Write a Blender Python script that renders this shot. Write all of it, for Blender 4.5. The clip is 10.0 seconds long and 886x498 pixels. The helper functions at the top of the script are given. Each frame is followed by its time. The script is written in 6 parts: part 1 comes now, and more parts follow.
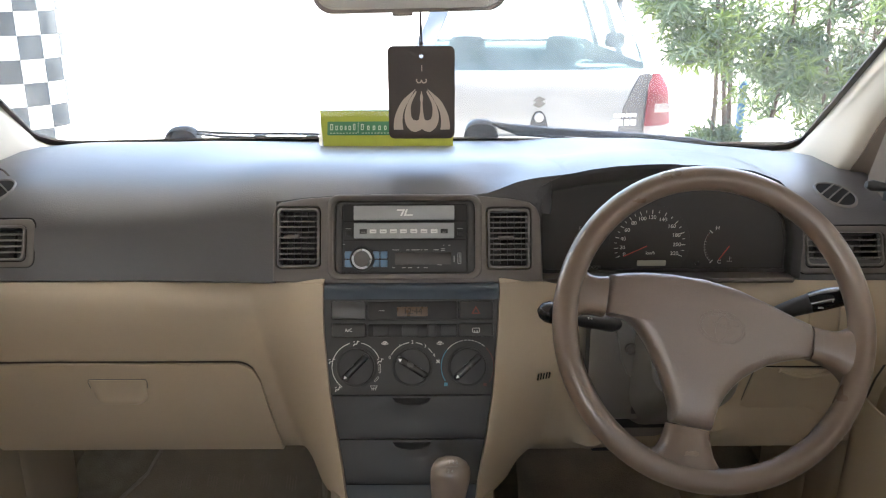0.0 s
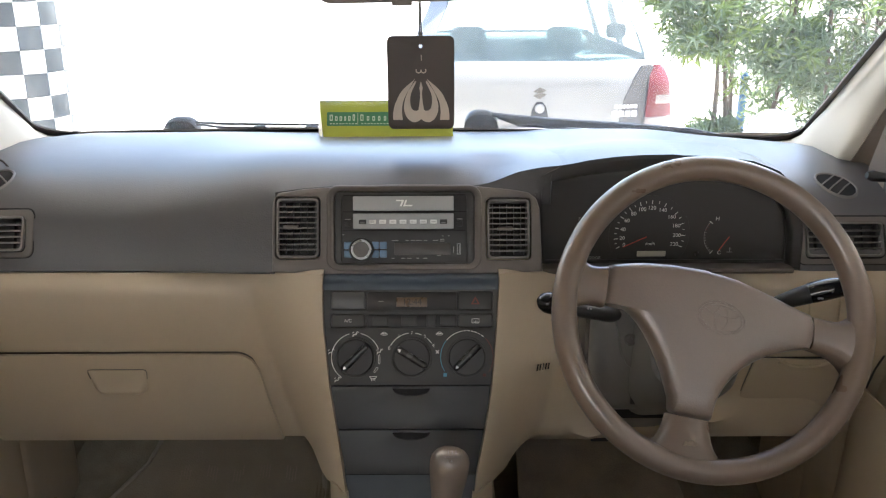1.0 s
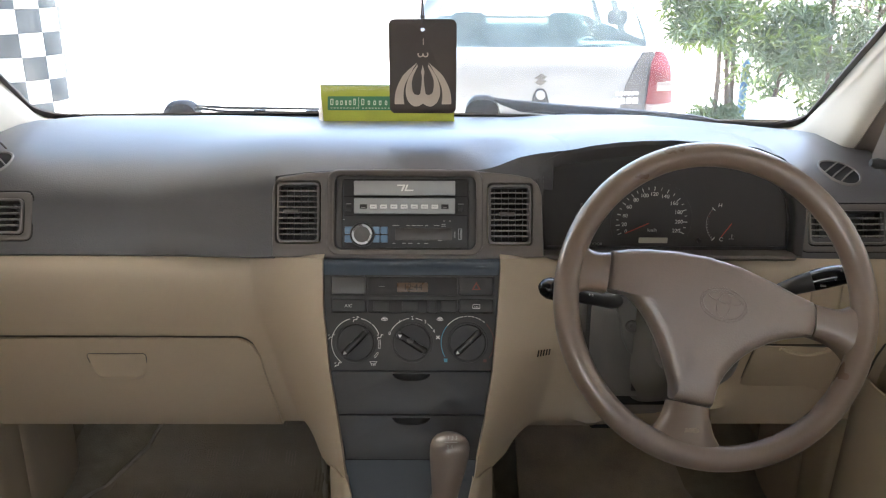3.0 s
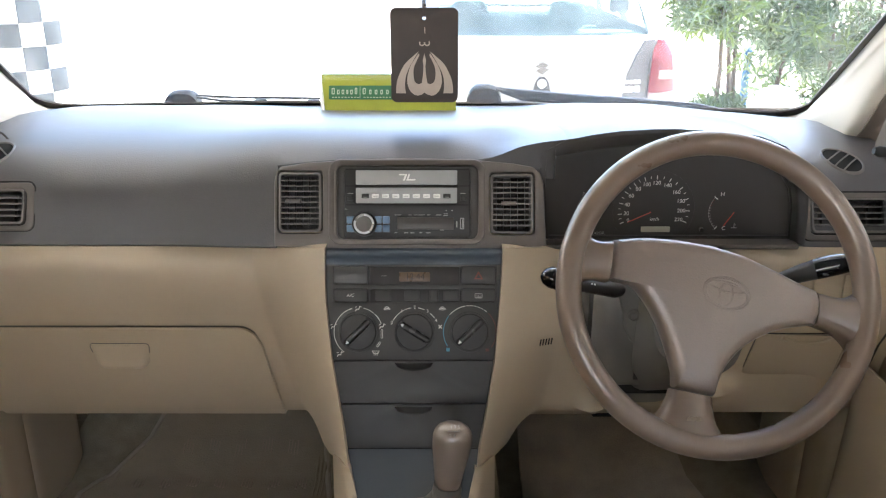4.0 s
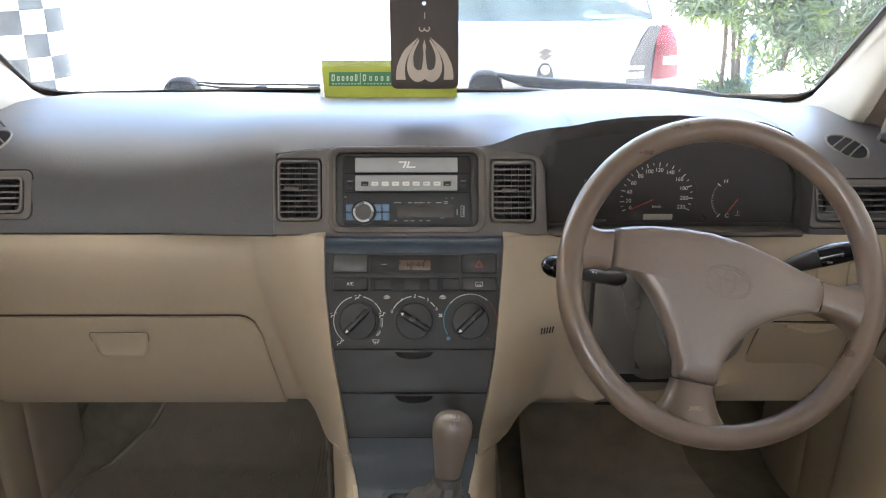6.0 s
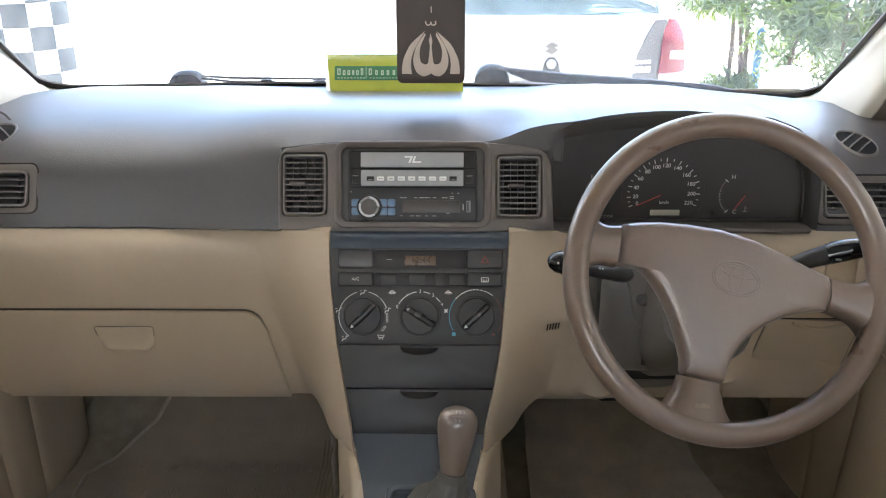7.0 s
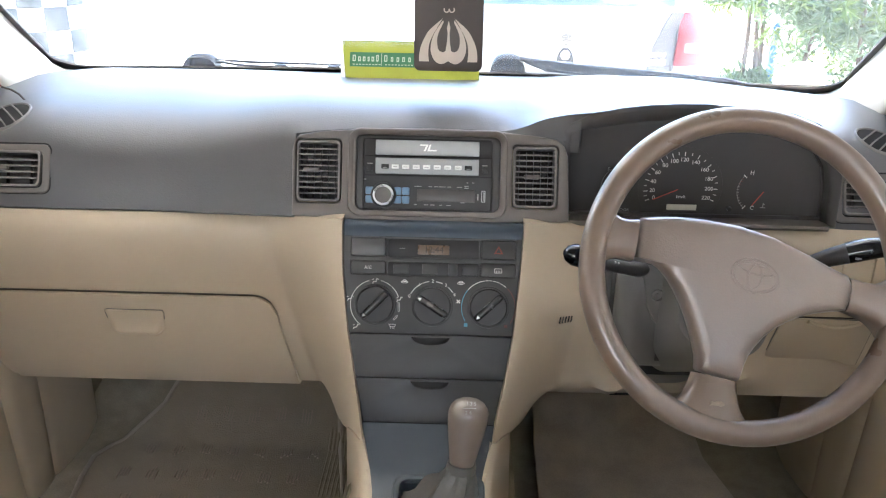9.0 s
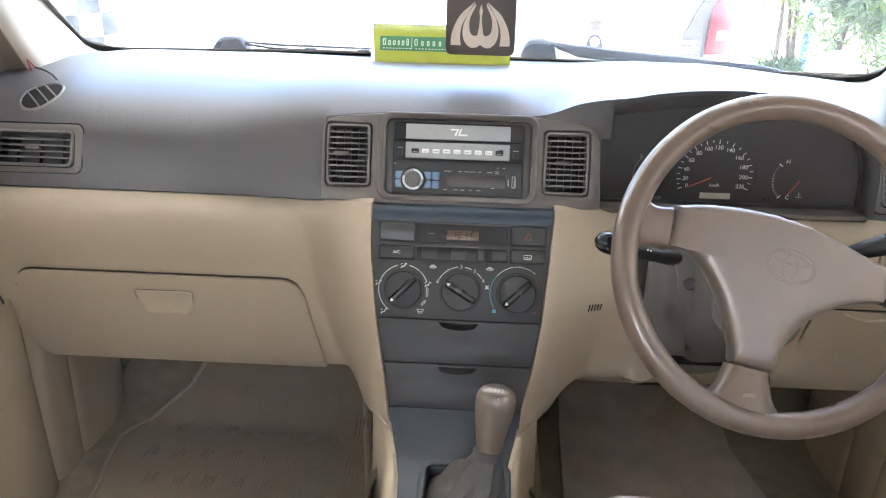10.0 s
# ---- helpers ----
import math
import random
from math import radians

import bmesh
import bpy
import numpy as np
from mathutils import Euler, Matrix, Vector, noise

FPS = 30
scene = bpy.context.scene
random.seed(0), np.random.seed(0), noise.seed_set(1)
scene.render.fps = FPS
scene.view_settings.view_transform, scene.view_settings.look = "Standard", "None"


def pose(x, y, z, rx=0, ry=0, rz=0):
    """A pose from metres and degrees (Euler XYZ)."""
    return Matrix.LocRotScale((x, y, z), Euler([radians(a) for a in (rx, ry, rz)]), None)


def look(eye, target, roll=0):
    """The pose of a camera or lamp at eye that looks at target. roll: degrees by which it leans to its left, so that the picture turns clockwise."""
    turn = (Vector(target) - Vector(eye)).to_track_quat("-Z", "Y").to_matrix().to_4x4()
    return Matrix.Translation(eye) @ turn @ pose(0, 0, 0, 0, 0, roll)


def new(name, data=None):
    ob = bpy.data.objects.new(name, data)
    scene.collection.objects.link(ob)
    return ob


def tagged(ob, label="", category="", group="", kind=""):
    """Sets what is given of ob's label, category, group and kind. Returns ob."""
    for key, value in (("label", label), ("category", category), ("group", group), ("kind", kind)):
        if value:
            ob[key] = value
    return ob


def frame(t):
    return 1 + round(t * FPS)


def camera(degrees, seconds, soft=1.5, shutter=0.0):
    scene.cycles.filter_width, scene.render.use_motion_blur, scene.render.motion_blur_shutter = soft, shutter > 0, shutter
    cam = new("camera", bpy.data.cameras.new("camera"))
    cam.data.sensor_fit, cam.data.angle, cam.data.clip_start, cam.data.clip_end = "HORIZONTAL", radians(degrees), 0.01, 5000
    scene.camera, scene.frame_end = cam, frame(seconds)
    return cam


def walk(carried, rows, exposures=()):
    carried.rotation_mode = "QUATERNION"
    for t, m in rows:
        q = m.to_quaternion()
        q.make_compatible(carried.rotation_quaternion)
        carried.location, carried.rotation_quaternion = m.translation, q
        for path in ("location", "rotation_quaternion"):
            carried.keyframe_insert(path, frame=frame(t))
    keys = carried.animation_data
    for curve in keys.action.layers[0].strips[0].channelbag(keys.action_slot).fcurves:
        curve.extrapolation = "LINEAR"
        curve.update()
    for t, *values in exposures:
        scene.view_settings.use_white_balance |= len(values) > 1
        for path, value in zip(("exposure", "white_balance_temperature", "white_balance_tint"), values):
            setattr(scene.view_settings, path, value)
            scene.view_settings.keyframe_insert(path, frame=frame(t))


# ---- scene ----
cam = camera(55.8, 10.0, soft=1.15)
PATH = [
    (0, (0.051, -0.001, 1.268), (0.053, 1.903, 0.656), -0.2),
    (0.5, (0.052, -0.001, 1.267), (0.052, 1.9, 0.647), -0.3),
    (1, (0.053, 0.0, 1.266), (0.053, 1.898, 0.635), -0.2),
    (1.5, (0.051, 0.001, 1.264), (0.051, 1.898, 0.631), -0.1),
    (2, (0.05, 0.001, 1.264), (0.052, 1.897, 0.626), 0.1),
    (2.5, (0.05, 0.004, 1.262), (0.053, 1.896, 0.614), 0.2),
    (4, (0.049, 0.005, 1.262), (0.048, 1.885, 0.577), 0.0),
    (4.5, (0.048, 0.007, 1.26), (0.045, 1.883, 0.566), -0.0),
    (5, (0.05, 0.01, 1.26), (0.053, 1.882, 0.557), 0.0),
    (5.5, (0.054, 0.013, 1.26), (0.052, 1.884, 0.551), -0.1),
    (7, (0.053, 0.02, 1.26), (0.031, 1.883, 0.533), -0.1),
    (7.5, (0.051, 0.024, 1.258), (0.026, 1.884, 0.525), 0.0),
    (8, (0.048, 0.025, 1.258), (0.014, 1.885, 0.524), 0.2),
    (8.5, (0.048, 0.024, 1.257), (0.006, 1.878, 0.507), 0.7),
    (9, (0.044, 0.029, 1.257), (0.005, 1.883, 0.506), 1.0),
    (9.5, (0.042, 0.03, 1.254), (-0.028, 1.878, 0.494), 1.0),
    (10, (0.036, 0.034, 1.252), (-0.058, 1.873, 0.472), 1.2),
]
walk(cam, [(t, look(eye, aim, lean)) for t, eye, aim, lean in PATH], exposures=[(0.0, 2.87, 6260, 7), (1.5, 2.77, 6240, 7), (2.5, 2.78, 6200, 7), (4.0, 3.25, 6140, 7), (5.5, 3.21, 6080, 7), (7.0, 3.22, 5980, 7), (8.0, 3.47, 5890, 7), (9.0, 3.75, 5840, 7), (10.0, 3.79, 5820, 7)])

# ---- world, sun ----
SUN_EL, SUN_AZ = 58.0, 60.0
world = bpy.data.worlds.new("world")
scene.world = world
world.use_nodes = True
wn = world.node_tree.nodes
sky = wn.new("ShaderNodeTexSky")
sky.sky_type = "NISHITA"
sky.sun_disc = False
sky.sun_elevation, sky.sun_rotation = radians(SUN_EL), radians(SUN_AZ)
sky.dust_density = 2.2
world.node_tree.links.new(sky.outputs[0], wn["Background"].inputs[0])
wn["Background"].inputs[1].default_value = 0.15
sun = new("sun", bpy.data.lights.new("sun", "SUN"))
sun.data.energy, sun.data.angle, sun.data.color = 5.0, radians(0.5), (1.0, 0.95, 0.87)
az, el = radians(SUN_AZ), radians(SUN_EL)
toward = Vector((math.sin(az) * math.cos(el), math.cos(az) * math.cos(el), math.sin(el)))
sun.matrix_world = look(toward * 30, (0, 0, 0))


# ---- materials ----
def mat(name, colour, rough=0.5, metal=0.0, grain=(0, 0.0), vary=(6, 0.12), spec=0.5, coat=0.0, island=0.0, uneven=0.06, coat_rough=0.15):
    """A painted, moulded or woven surface: colour varied at two scales, fine relief, uneven gloss."""
    m = bpy.data.materials.new(name)
    m.use_nodes = True
    nt = m.node_tree
    n, l = nt.nodes, nt.links
    b = n["Principled BSDF"]
    b.inputs["Metallic"].default_value = metal
    b.inputs["Specular IOR Level"].default_value = spec
    b.inputs["Coat Weight"].default_value = coat
    b.inputs["Coat Roughness"].default_value = coat_rough
    co = n.new("ShaderNodeTexCoord")
    big = n.new("ShaderNodeTexNoise")
    big.inputs["Scale"].default_value, big.inputs["Detail"].default_value = vary[0], 5
    fine = n.new("ShaderNodeTexNoise")
    fine.inputs["Scale"].default_value, fine.inputs["Detail"].default_value = max(grain[0], 60), 3
    for t in (big, fine):
        l.new(co.outputs["Object"], t.inputs["Vector"])
    mix = n.new("ShaderNodeMix")
    mix.data_type = "FLOAT"
    mix.inputs[0].default_value = 0.35
    l.new(big.outputs[0], mix.inputs[2])
    l.new(fine.outputs[0], mix.inputs[3])
    ramp = n.new("ShaderNodeMapRange")
    ramp.inputs[1].default_value, ramp.inputs[2].default_value = 0.3, 0.7
    ramp.inputs[3].default_value, ramp.inputs[4].default_value = 1 - vary[1], 1 + vary[1]
    l.new(mix.outputs[0], ramp.inputs[0])
    factor = ramp.outputs[0]
    if island:
        info, geo = n.new("ShaderNodeObjectInfo"), n.new("ShaderNodeNewGeometry")
        add = n.new("ShaderNodeMath")
        l.new(info.outputs["Random"], add.inputs[0])
        l.new(geo.outputs["Random Per Island"], add.inputs[1])
        span = n.new("ShaderNodeMapRange")
        span.inputs[2].default_value = 2.0
        span.inputs[3].default_value, span.inputs[4].default_value = 1 - island, 1 + island
        l.new(add.outputs[0], span.inputs[0])
        mul = n.new("ShaderNodeMath")
        mul.operation = "MULTIPLY"
        l.new(factor, mul.inputs[0])
        l.new(span.outputs[0], mul.inputs[1])
        factor = mul.outputs[0]
    tint = n.new("ShaderNodeVectorMath")
    tint.operation = "SCALE"
    tint.inputs[0].default_value = colour
    l.new(factor, tint.inputs["Scale"])
    l.new(tint.outputs[0], b.inputs["Base Color"])
    gloss = n.new("ShaderNodeMapRange")
    gloss.inputs[1].default_value, gloss.inputs[2].default_value = 0.3, 0.7
    gloss.inputs[3].default_value = max(rough - uneven, 0.02)
    gloss.inputs[4].default_value = min(rough + uneven, 1)
    l.new(big.outputs[0], gloss.inputs[0])
    l.new(gloss.outputs[0], b.inputs["Roughness"])
    if grain[1]:
        bump = n.new("ShaderNodeBump")
        bump.inputs["Strength"].default_value = grain[1]
        bump.inputs["Distance"].default_value = 0.001
        l.new(fine.outputs[0], bump.inputs["Height"])
        l.new(bump.outputs[0], b.inputs["Normal"])
    return m


M_PAD = mat("soft_vinyl_dash", (0.063, 0.058, 0.057), 0.50, spec=0.45, grain=(420, 0.45), vary=(4, 0.06), coat=0.55, coat_rough=0.36, uneven=0.04)
M_TRIM = mat("grey_brown_plastic", (0.125, 0.105, 0.092), 0.48, grain=(900, 0.15), vary=(9, 0.07))
M_SLAT = mat("vent_slat_plastic", (0.165, 0.147, 0.133), 0.42, grain=(900, 0.1), vary=(9, 0.07))
M_BEIGE = mat("beige_plastic", (0.462, 0.370, 0.264), 0.46, grain=(900, 0.12), vary=(5, 0.05))
# brown of the door frames, also paints shade on the pillars' return
M_FRAME_SHADE = mat("brown_frame_and_pillar_shade", (0.17, 0.132, 0.10), 0.55, grain=(900, 0.12))
# lighter than the panel: the button's sheen is in its colour
M_BUTTON = mat("grey_button_sheen", (0.068, 0.064, 0.061), 0.34, grain=(700, 0.1), vary=(30, 0.12))
M_BEIGE_PILLAR = mat("pale_pillar_trim", (0.62, 0.565, 0.48), 0.6, grain=(900, 0.12), vary=(5, 0.05))
M_STACK = mat("dark_grey_plastic", (0.050, 0.047, 0.0445), 0.46, spec=0.35, grain=(900, 0.12), vary=(8, 0.08))
# both plastics below carry the sky's blue reflection in their colour
M_STACK_SKY = mat("dark_plastic_sky_tint", (0.026, 0.038, 0.054), 0.36, grain=(900, 0.12), vary=(8, 0.08))
M_CONSOLE = mat("grey_plastic_sky_tint", (0.056, 0.064, 0.074), 0.38, grain=(900, 0.12), vary=(8, 0.10))
M_SHROUD = mat("grey_shroud_plastic", (0.128, 0.119, 0.107), 0.5, grain=(900, 0.15), vary=(9, 0.07))
M_BLACK = mat("black_plastic", (0.033, 0.0305, 0.029), 0.40, spec=0.3, grain=(700, 0.08))
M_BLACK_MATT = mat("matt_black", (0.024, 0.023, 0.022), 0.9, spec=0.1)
M_GRIP = mat("worn_black_grip", (0.036, 0.033, 0.031), 0.24, spec=0.5, vary=(70, 0.3), uneven=0.12)
M_GLOSSBLACK = mat("gloss_black", (0.012, 0.012, 0.013), 0.12, vary=(20, 0.2))
M_SILVER = mat("satin_silver", (0.34, 0.335, 0.33), 0.5, metal=0.25, vary=(40, 0.05))
M_KNOBCAP = mat("brushed_grey_metal", (0.12, 0.110, 0.100), 0.5, metal=0.3, vary=(60, 0.15))
M_CHROME = mat("satin_chrome", (0.62, 0.62, 0.63), 0.28, metal=0.75)
M_BLUE = mat("blue_grey_button", (0.13, 0.21, 0.32), 0.3, vary=(60, 0.1))
M_WHITE = mat("white_print", (0.78, 0.77, 0.74), 0.6, vary=(60, 0.05))
M_PALE_PRINT = mat("grey_print", (0.33, 0.32, 0.30), 0.6, vary=(60, 0.05))
M_DIMWHITE = mat("dial_print", (0.72, 0.70, 0.65), 0.6, vary=(60, 0.05))
M_RED = mat("needle_red", (0.55, 0.075, 0.05), 0.5)
M_ORANGE = mat("hazard_print", (0.19, 0.045, 0.028), 0.5)
M_HOT = mat("dull_red_print", (0.15, 0.05, 0.038), 0.5)
M_BLUEPRINT = mat("blue_print", (0.10, 0.33, 0.45), 0.5)
M_LCD = mat("amber_display", (0.12, 0.074, 0.042), 0.3, vary=(50, 0.05))
M_LCDGREY = mat("grey_display", (0.50, 0.47, 0.38), 0.35, vary=(50, 0.05))
M_DIAL = mat("dusky_dial_face", (0.040, 0.035, 0.032), 0.5, vary=(20, 0.06))
M_DIALFRAME = mat("dusky_dial_frame", (0.043, 0.038, 0.034), 0.45, vary=(20, 0.06), grain=(600, 0.1))
M_RADIOLCD = mat("faded_radio_display", (0.062, 0.053, 0.047), 0.4, vary=(50, 0.08))
M_LCDDARK = mat("dark_display", (0.04, 0.036, 0.034), 0.5, spec=0.25)
M_WHEEL = mat("taupe_wheel_plastic", (0.168, 0.119, 0.089), 0.28, vary=(5, 0.02), uneven=0.01, coat=0.45, coat_rough=0.18)
M_WHEELPAD = mat("taupe_pad_vinyl", (0.190, 0.142, 0.117), 0.36, grain=(450, 0.3), vary=(7, 0.05), uneven=0.03, coat=0.9, coat_rough=0.28)
M_SCUFF = mat("scuffed_bare_plastic", (0.25, 0.19, 0.14), 0.45, grain=(400, 0.3), vary=(120, 0.2))
M_KNOB = mat("taupe_gloss_knob", (0.195, 0.148, 0.118), 0.34, vary=(8, 0.03), uneven=0.01, coat=1.0, coat_rough=0.09)
M_BOOT = mat("grey_leatherette", (0.115, 0.105, 0.092), 0.45, grain=(350, 0.35), vary=(20, 0.12))
M_CARPET = mat("brown_carpet", (0.30, 0.258, 0.190), 0.95, grain=(420, 0.9), vary=(30, 0.22), spec=0.1)
M_MAT = mat("brown_floor_mat", (0.30, 0.248, 0.182), 0.95, grain=(380, 0.8), vary=(25, 0.08), spec=0.1)
M_MATTICK = mat("mat_pale_thread", (0.35, 0.278, 0.212), 0.95, grain=(380, 0.6), spec=0.1)
M_PIPING = mat("mat_piping", (0.40, 0.325, 0.25), 0.8, grain=(400, 0.4))
M_DARKCARPET = mat("dark_floor_mat", (0.46, 0.38, 0.30), 0.95, grain=(380, 0.8), vary=(18, 0.2), spec=0.1)
M_HEADLINER = mat("pale_headliner", (0.60, 0.55, 0.47), 0.95, grain=(300, 0.3), spec=0.1)
M_SEAT = mat("cream_seat_cover", (0.66, 0.60, 0.50), 0.85, grain=(300, 0.4))
M_SEAL = mat("black_windscreen_frit", (0.062, 0.054, 0.048), 0.45, vary=(12, 0.2))
M_GREENBOX = mat("lime_card", (0.30, 0.325, 0.028), 0.5, vary=(30, 0.08), grain=(500, 0.05))
M_GREENLABEL = mat("dark_green_print", (0.035, 0.14, 0.06), 0.45, vary=(30, 0.08))
M_LABELPRINT = mat("pale_label_print", (0.40, 0.47, 0.36), 0.6, vary=(60, 0.05))
M_CARDWHITE = mat("pale_card", (0.7, 0.66, 0.6), 0.7)
M_TAG = mat("dark_brown_card", (0.05, 0.036, 0.03), 0.5, vary=(25, 0.1))
M_TAGPRINT = mat("pale_beige_print", (0.52, 0.44, 0.37), 0.6, vary=(40, 0.05))
M_CORD = mat("dark_cord", (0.075, 0.06, 0.05), 0.8, grain=(900, 0.5))
M_WIRE = mat("red_wire", (0.35, 0.05, 0.035), 0.4)
M_MIRROR = mat("mirror_glass", (0.9, 0.9, 0.9), 0.02, metal=1.0, vary=(4, 0.01))
M_MIRRORCASE = mat("grey_mirror_case", (0.17, 0.135, 0.115), 0.5, grain=(700, 0.15))
M_WIPER = mat("dusty_black_rubber", (0.014, 0.017, 0.024), 0.6, vary=(25, 0.3), spec=0.15)
M_WIPERARM = mat("worn_black_paint", (0.014, 0.016, 0.020), 0.42, vary=(30, 0.4), uneven=0.14, spec=0.3)
M_COWL = mat("dusty_cowl", (0.05, 0.052, 0.058), 0.5, vary=(25, 0.35), grain=(200, 0.3))
M_CONCRETE = mat("pale_concrete", (0.52, 0.50, 0.47), 0.9, grain=(120, 0.5), vary=(0.8, 0.1))
M_PLASTER = mat("cream_plaster", (0.74, 0.72, 0.68), 0.9, grain=(150, 0.3), vary=(1.2, 0.07))
M_TILEWHITE = mat("white_glazed_tile", (0.55, 0.57, 0.57), 0.2, vary=(7, 0.06), island=0.06)
M_TILEDARK = mat("dark_grey_glazed_tile", (0.045, 0.052, 0.058), 0.22, vary=(9, 0.35), island=0.35, spec=0.35)
M_GROUT = mat("grey_grout", (0.35, 0.34, 0.32), 0.9, grain=(200, 0.5))
# grey for the shade painted on the parked car's tail
M_TAILSHADE = mat("grey_body_shade", (0.105, 0.103, 0.105), 0.7, vary=(6, 0.08), spec=0.15)
M_CARPAINT = mat("silver_car_paint", (0.32, 0.32, 0.322), 0.32, metal=0.5, coat=0.4, vary=(1, 0.02), uneven=0.01)
M_CARDARK = mat("dark_car_trim", (0.03, 0.03, 0.032), 0.5)
M_CARSEAT = mat("teal_grey_seat_cloth", (0.10, 0.15, 0.16), 0.9, grain=(200, 0.4))
M_TAILRED = mat("red_lens", (0.105, 0.006, 0.010), 0.4, coat=0.05, vary=(60, 0.15))
M_TAILCLEAR = mat("clear_lens", (0.24, 0.21, 0.20), 0.15, coat=0.6, vary=(80, 0.15))
M_BARK = mat("grey_brown_bark", (0.16, 0.125, 0.095), 0.9, grain=(90, 0.8), vary=(12, 0.25))
M_BLUEPIPE = mat("blue_painted_post", (0.05, 0.13, 0.28), 0.5)
M_WHITEPLASTIC = mat("white_sheet", (0.8, 0.8, 0.78), 0.6)


def leaf_mat(name, colour):
    m = mat(name, colour, 0.42, vary=(3, 0.25), island=0.45)
    nt = m.node_tree
    b = nt.nodes["Principled BSDF"]
    tr = nt.nodes.new("ShaderNodeBsdfTranslucent")
    tr.inputs[0].default_value = (colour[0] * 1.5, colour[1] * 1.6, colour[2] * 1.2, 1)
    mix = nt.nodes.new("ShaderNodeMixShader")
    mix.inputs[0].default_value = 0.5
    nt.links.new(b.outputs[0], mix.inputs[1])
    nt.links.new(tr.outputs[0], mix.inputs[2])
    nt.links.new(mix.outputs[0], nt.nodes["Material Output"].inputs[0])
    return m


M_LEAF = leaf_mat("green_leaf", (0.150, 0.185, 0.122))
M_LEAFPALE = leaf_mat("young_leaf", (0.17, 0.215, 0.08))


def glass_mat(name, dust_haze, tint=(1, 1, 1)):
    """A thin pane: clear, with a Fresnel reflection and a pale film for dusty glass and painted haze."""
    m = bpy.data.materials.new(name)
    m.use_nodes = True
    nt = m.node_tree
    n, l = nt.nodes, nt.links
    n.remove(n["Principled BSDF"])
    clear, gloss, film = n.new("ShaderNodeBsdfTransparent"), n.new("ShaderNodeBsdfGlossy"), n.new("ShaderNodeBsdfTranslucent")
    clear.inputs[0].default_value = (*tint, 1)
    gloss.inputs["Roughness"].default_value = 0.03
    film.inputs[0].default_value = (0.85, 0.87, 0.9, 1)
    lw, fifth, fr = n.new("ShaderNodeLayerWeight"), n.new("ShaderNodeMath"), n.new("ShaderNodeMath")
    fifth.operation, fifth.inputs[1].default_value = "POWER", 4.0
    fr.operation, fr.inputs[1].default_value, fr.inputs[2].default_value = "MULTIPLY_ADD", 0.5, 0.02
    l.new(lw.outputs["Facing"], fifth.inputs[0])
    l.new(fifth.outputs[0], fr.inputs[0])
    co, noise_tex = n.new("ShaderNodeTexCoord"), n.new("ShaderNodeTexNoise")
    noise_tex.inputs["Scale"].default_value, noise_tex.inputs["Detail"].default_value = 5, 6
    l.new(co.outputs["Object"], noise_tex.inputs["Vector"])
    rng = n.new("ShaderNodeMapRange")
    rng.inputs[1].default_value, rng.inputs[2].default_value = 0.3, 0.7
    rng.inputs[3].default_value, rng.inputs[4].default_value = dust_haze * 0.8, dust_haze * 1.2
    l.new(noise_tex.outputs[0], rng.inputs[0])
    a, b = n.new("ShaderNodeMixShader"), n.new("ShaderNodeMixShader")
    l.new(rng.outputs[0], a.inputs[0])
    l.new(clear.outputs[0], a.inputs[1])
    l.new(film.outputs[0], a.inputs[2])
    l.new(fr.outputs[0], b.inputs[0])
    l.new(a.outputs[0], b.inputs[1])
    l.new(gloss.outputs[0], b.inputs[2])
    l.new(b.outputs[0], n["Material Output"].inputs[0])
    return m


M_WINDSCREEN = glass_mat("dusty_windscreen_glass", 0.045)
# heavy film whitens the car's windows in place of reflected sky
M_CARGLASS = glass_mat("car_glass", 0.34, (0.80, 0.93, 0.92))


# ---- builders ----
I4 = Matrix.Identity(4)


def link(name, bm, material, parent=None, label="", smooth=True):
    bmesh.ops.recalc_face_normals(bm, faces=bm.faces[:])
    me = bpy.data.meshes.new(name)
    bm.to_mesh(me)
    bm.free()
    me.materials.append(material)
    if smooth:
        me.shade_smooth()
        me.set_sharp_from_angle(angle=radians(38))
    ob = new(name, me)
    if parent is not None:
        ob.parent = parent
        if parent.parent is None:
            ob.matrix_parent_inverse = Matrix.Translation(-parent.location)
    if label:
        ob["label"] = label
    return ob


def part(name, bm, material, parent, label=""):
    return link(name, bm, material, parent, label)


def thing(name, where, label, category, group="", kind=""):
    ob = new(name)
    ob.location = where
    ob.empty_display_size = 0.05
    return tagged(ob, label, category, group, kind)


def axes(origin, x, y):
    """A local frame: x and y directions in the face, z out of it."""
    x, y = Vector(x).normalized(), Vector(y).normalized()
    z = x.cross(y).normalized()
    y = z.cross(x)
    m = Matrix((x, y, z)).transposed().to_4x4()
    m.translation = Vector(origin)
    return m


def rr(cx, cy, w, h, r, n=4):
    pts = []
    for sx, sy, a0 in ((1, 1, 0), (-1, 1, 90), (-1, -1, 180), (1, -1, 270)):
        for i in range(n + 1):
            a = radians(a0 + 90 * i / n)
            pts.append((cx + sx * (w / 2 - r) + r * math.cos(a), cy + sy * (h / 2 - r) + r * math.sin(a)))
    return pts


def ring(cx, cy, rx, ry, n=32, a0=0.0):
    return [(cx + rx * math.cos(a0 + 2 * math.pi * i / n), cy + ry * math.sin(a0 + 2 * math.pi * i / n)) for i in range(n)]


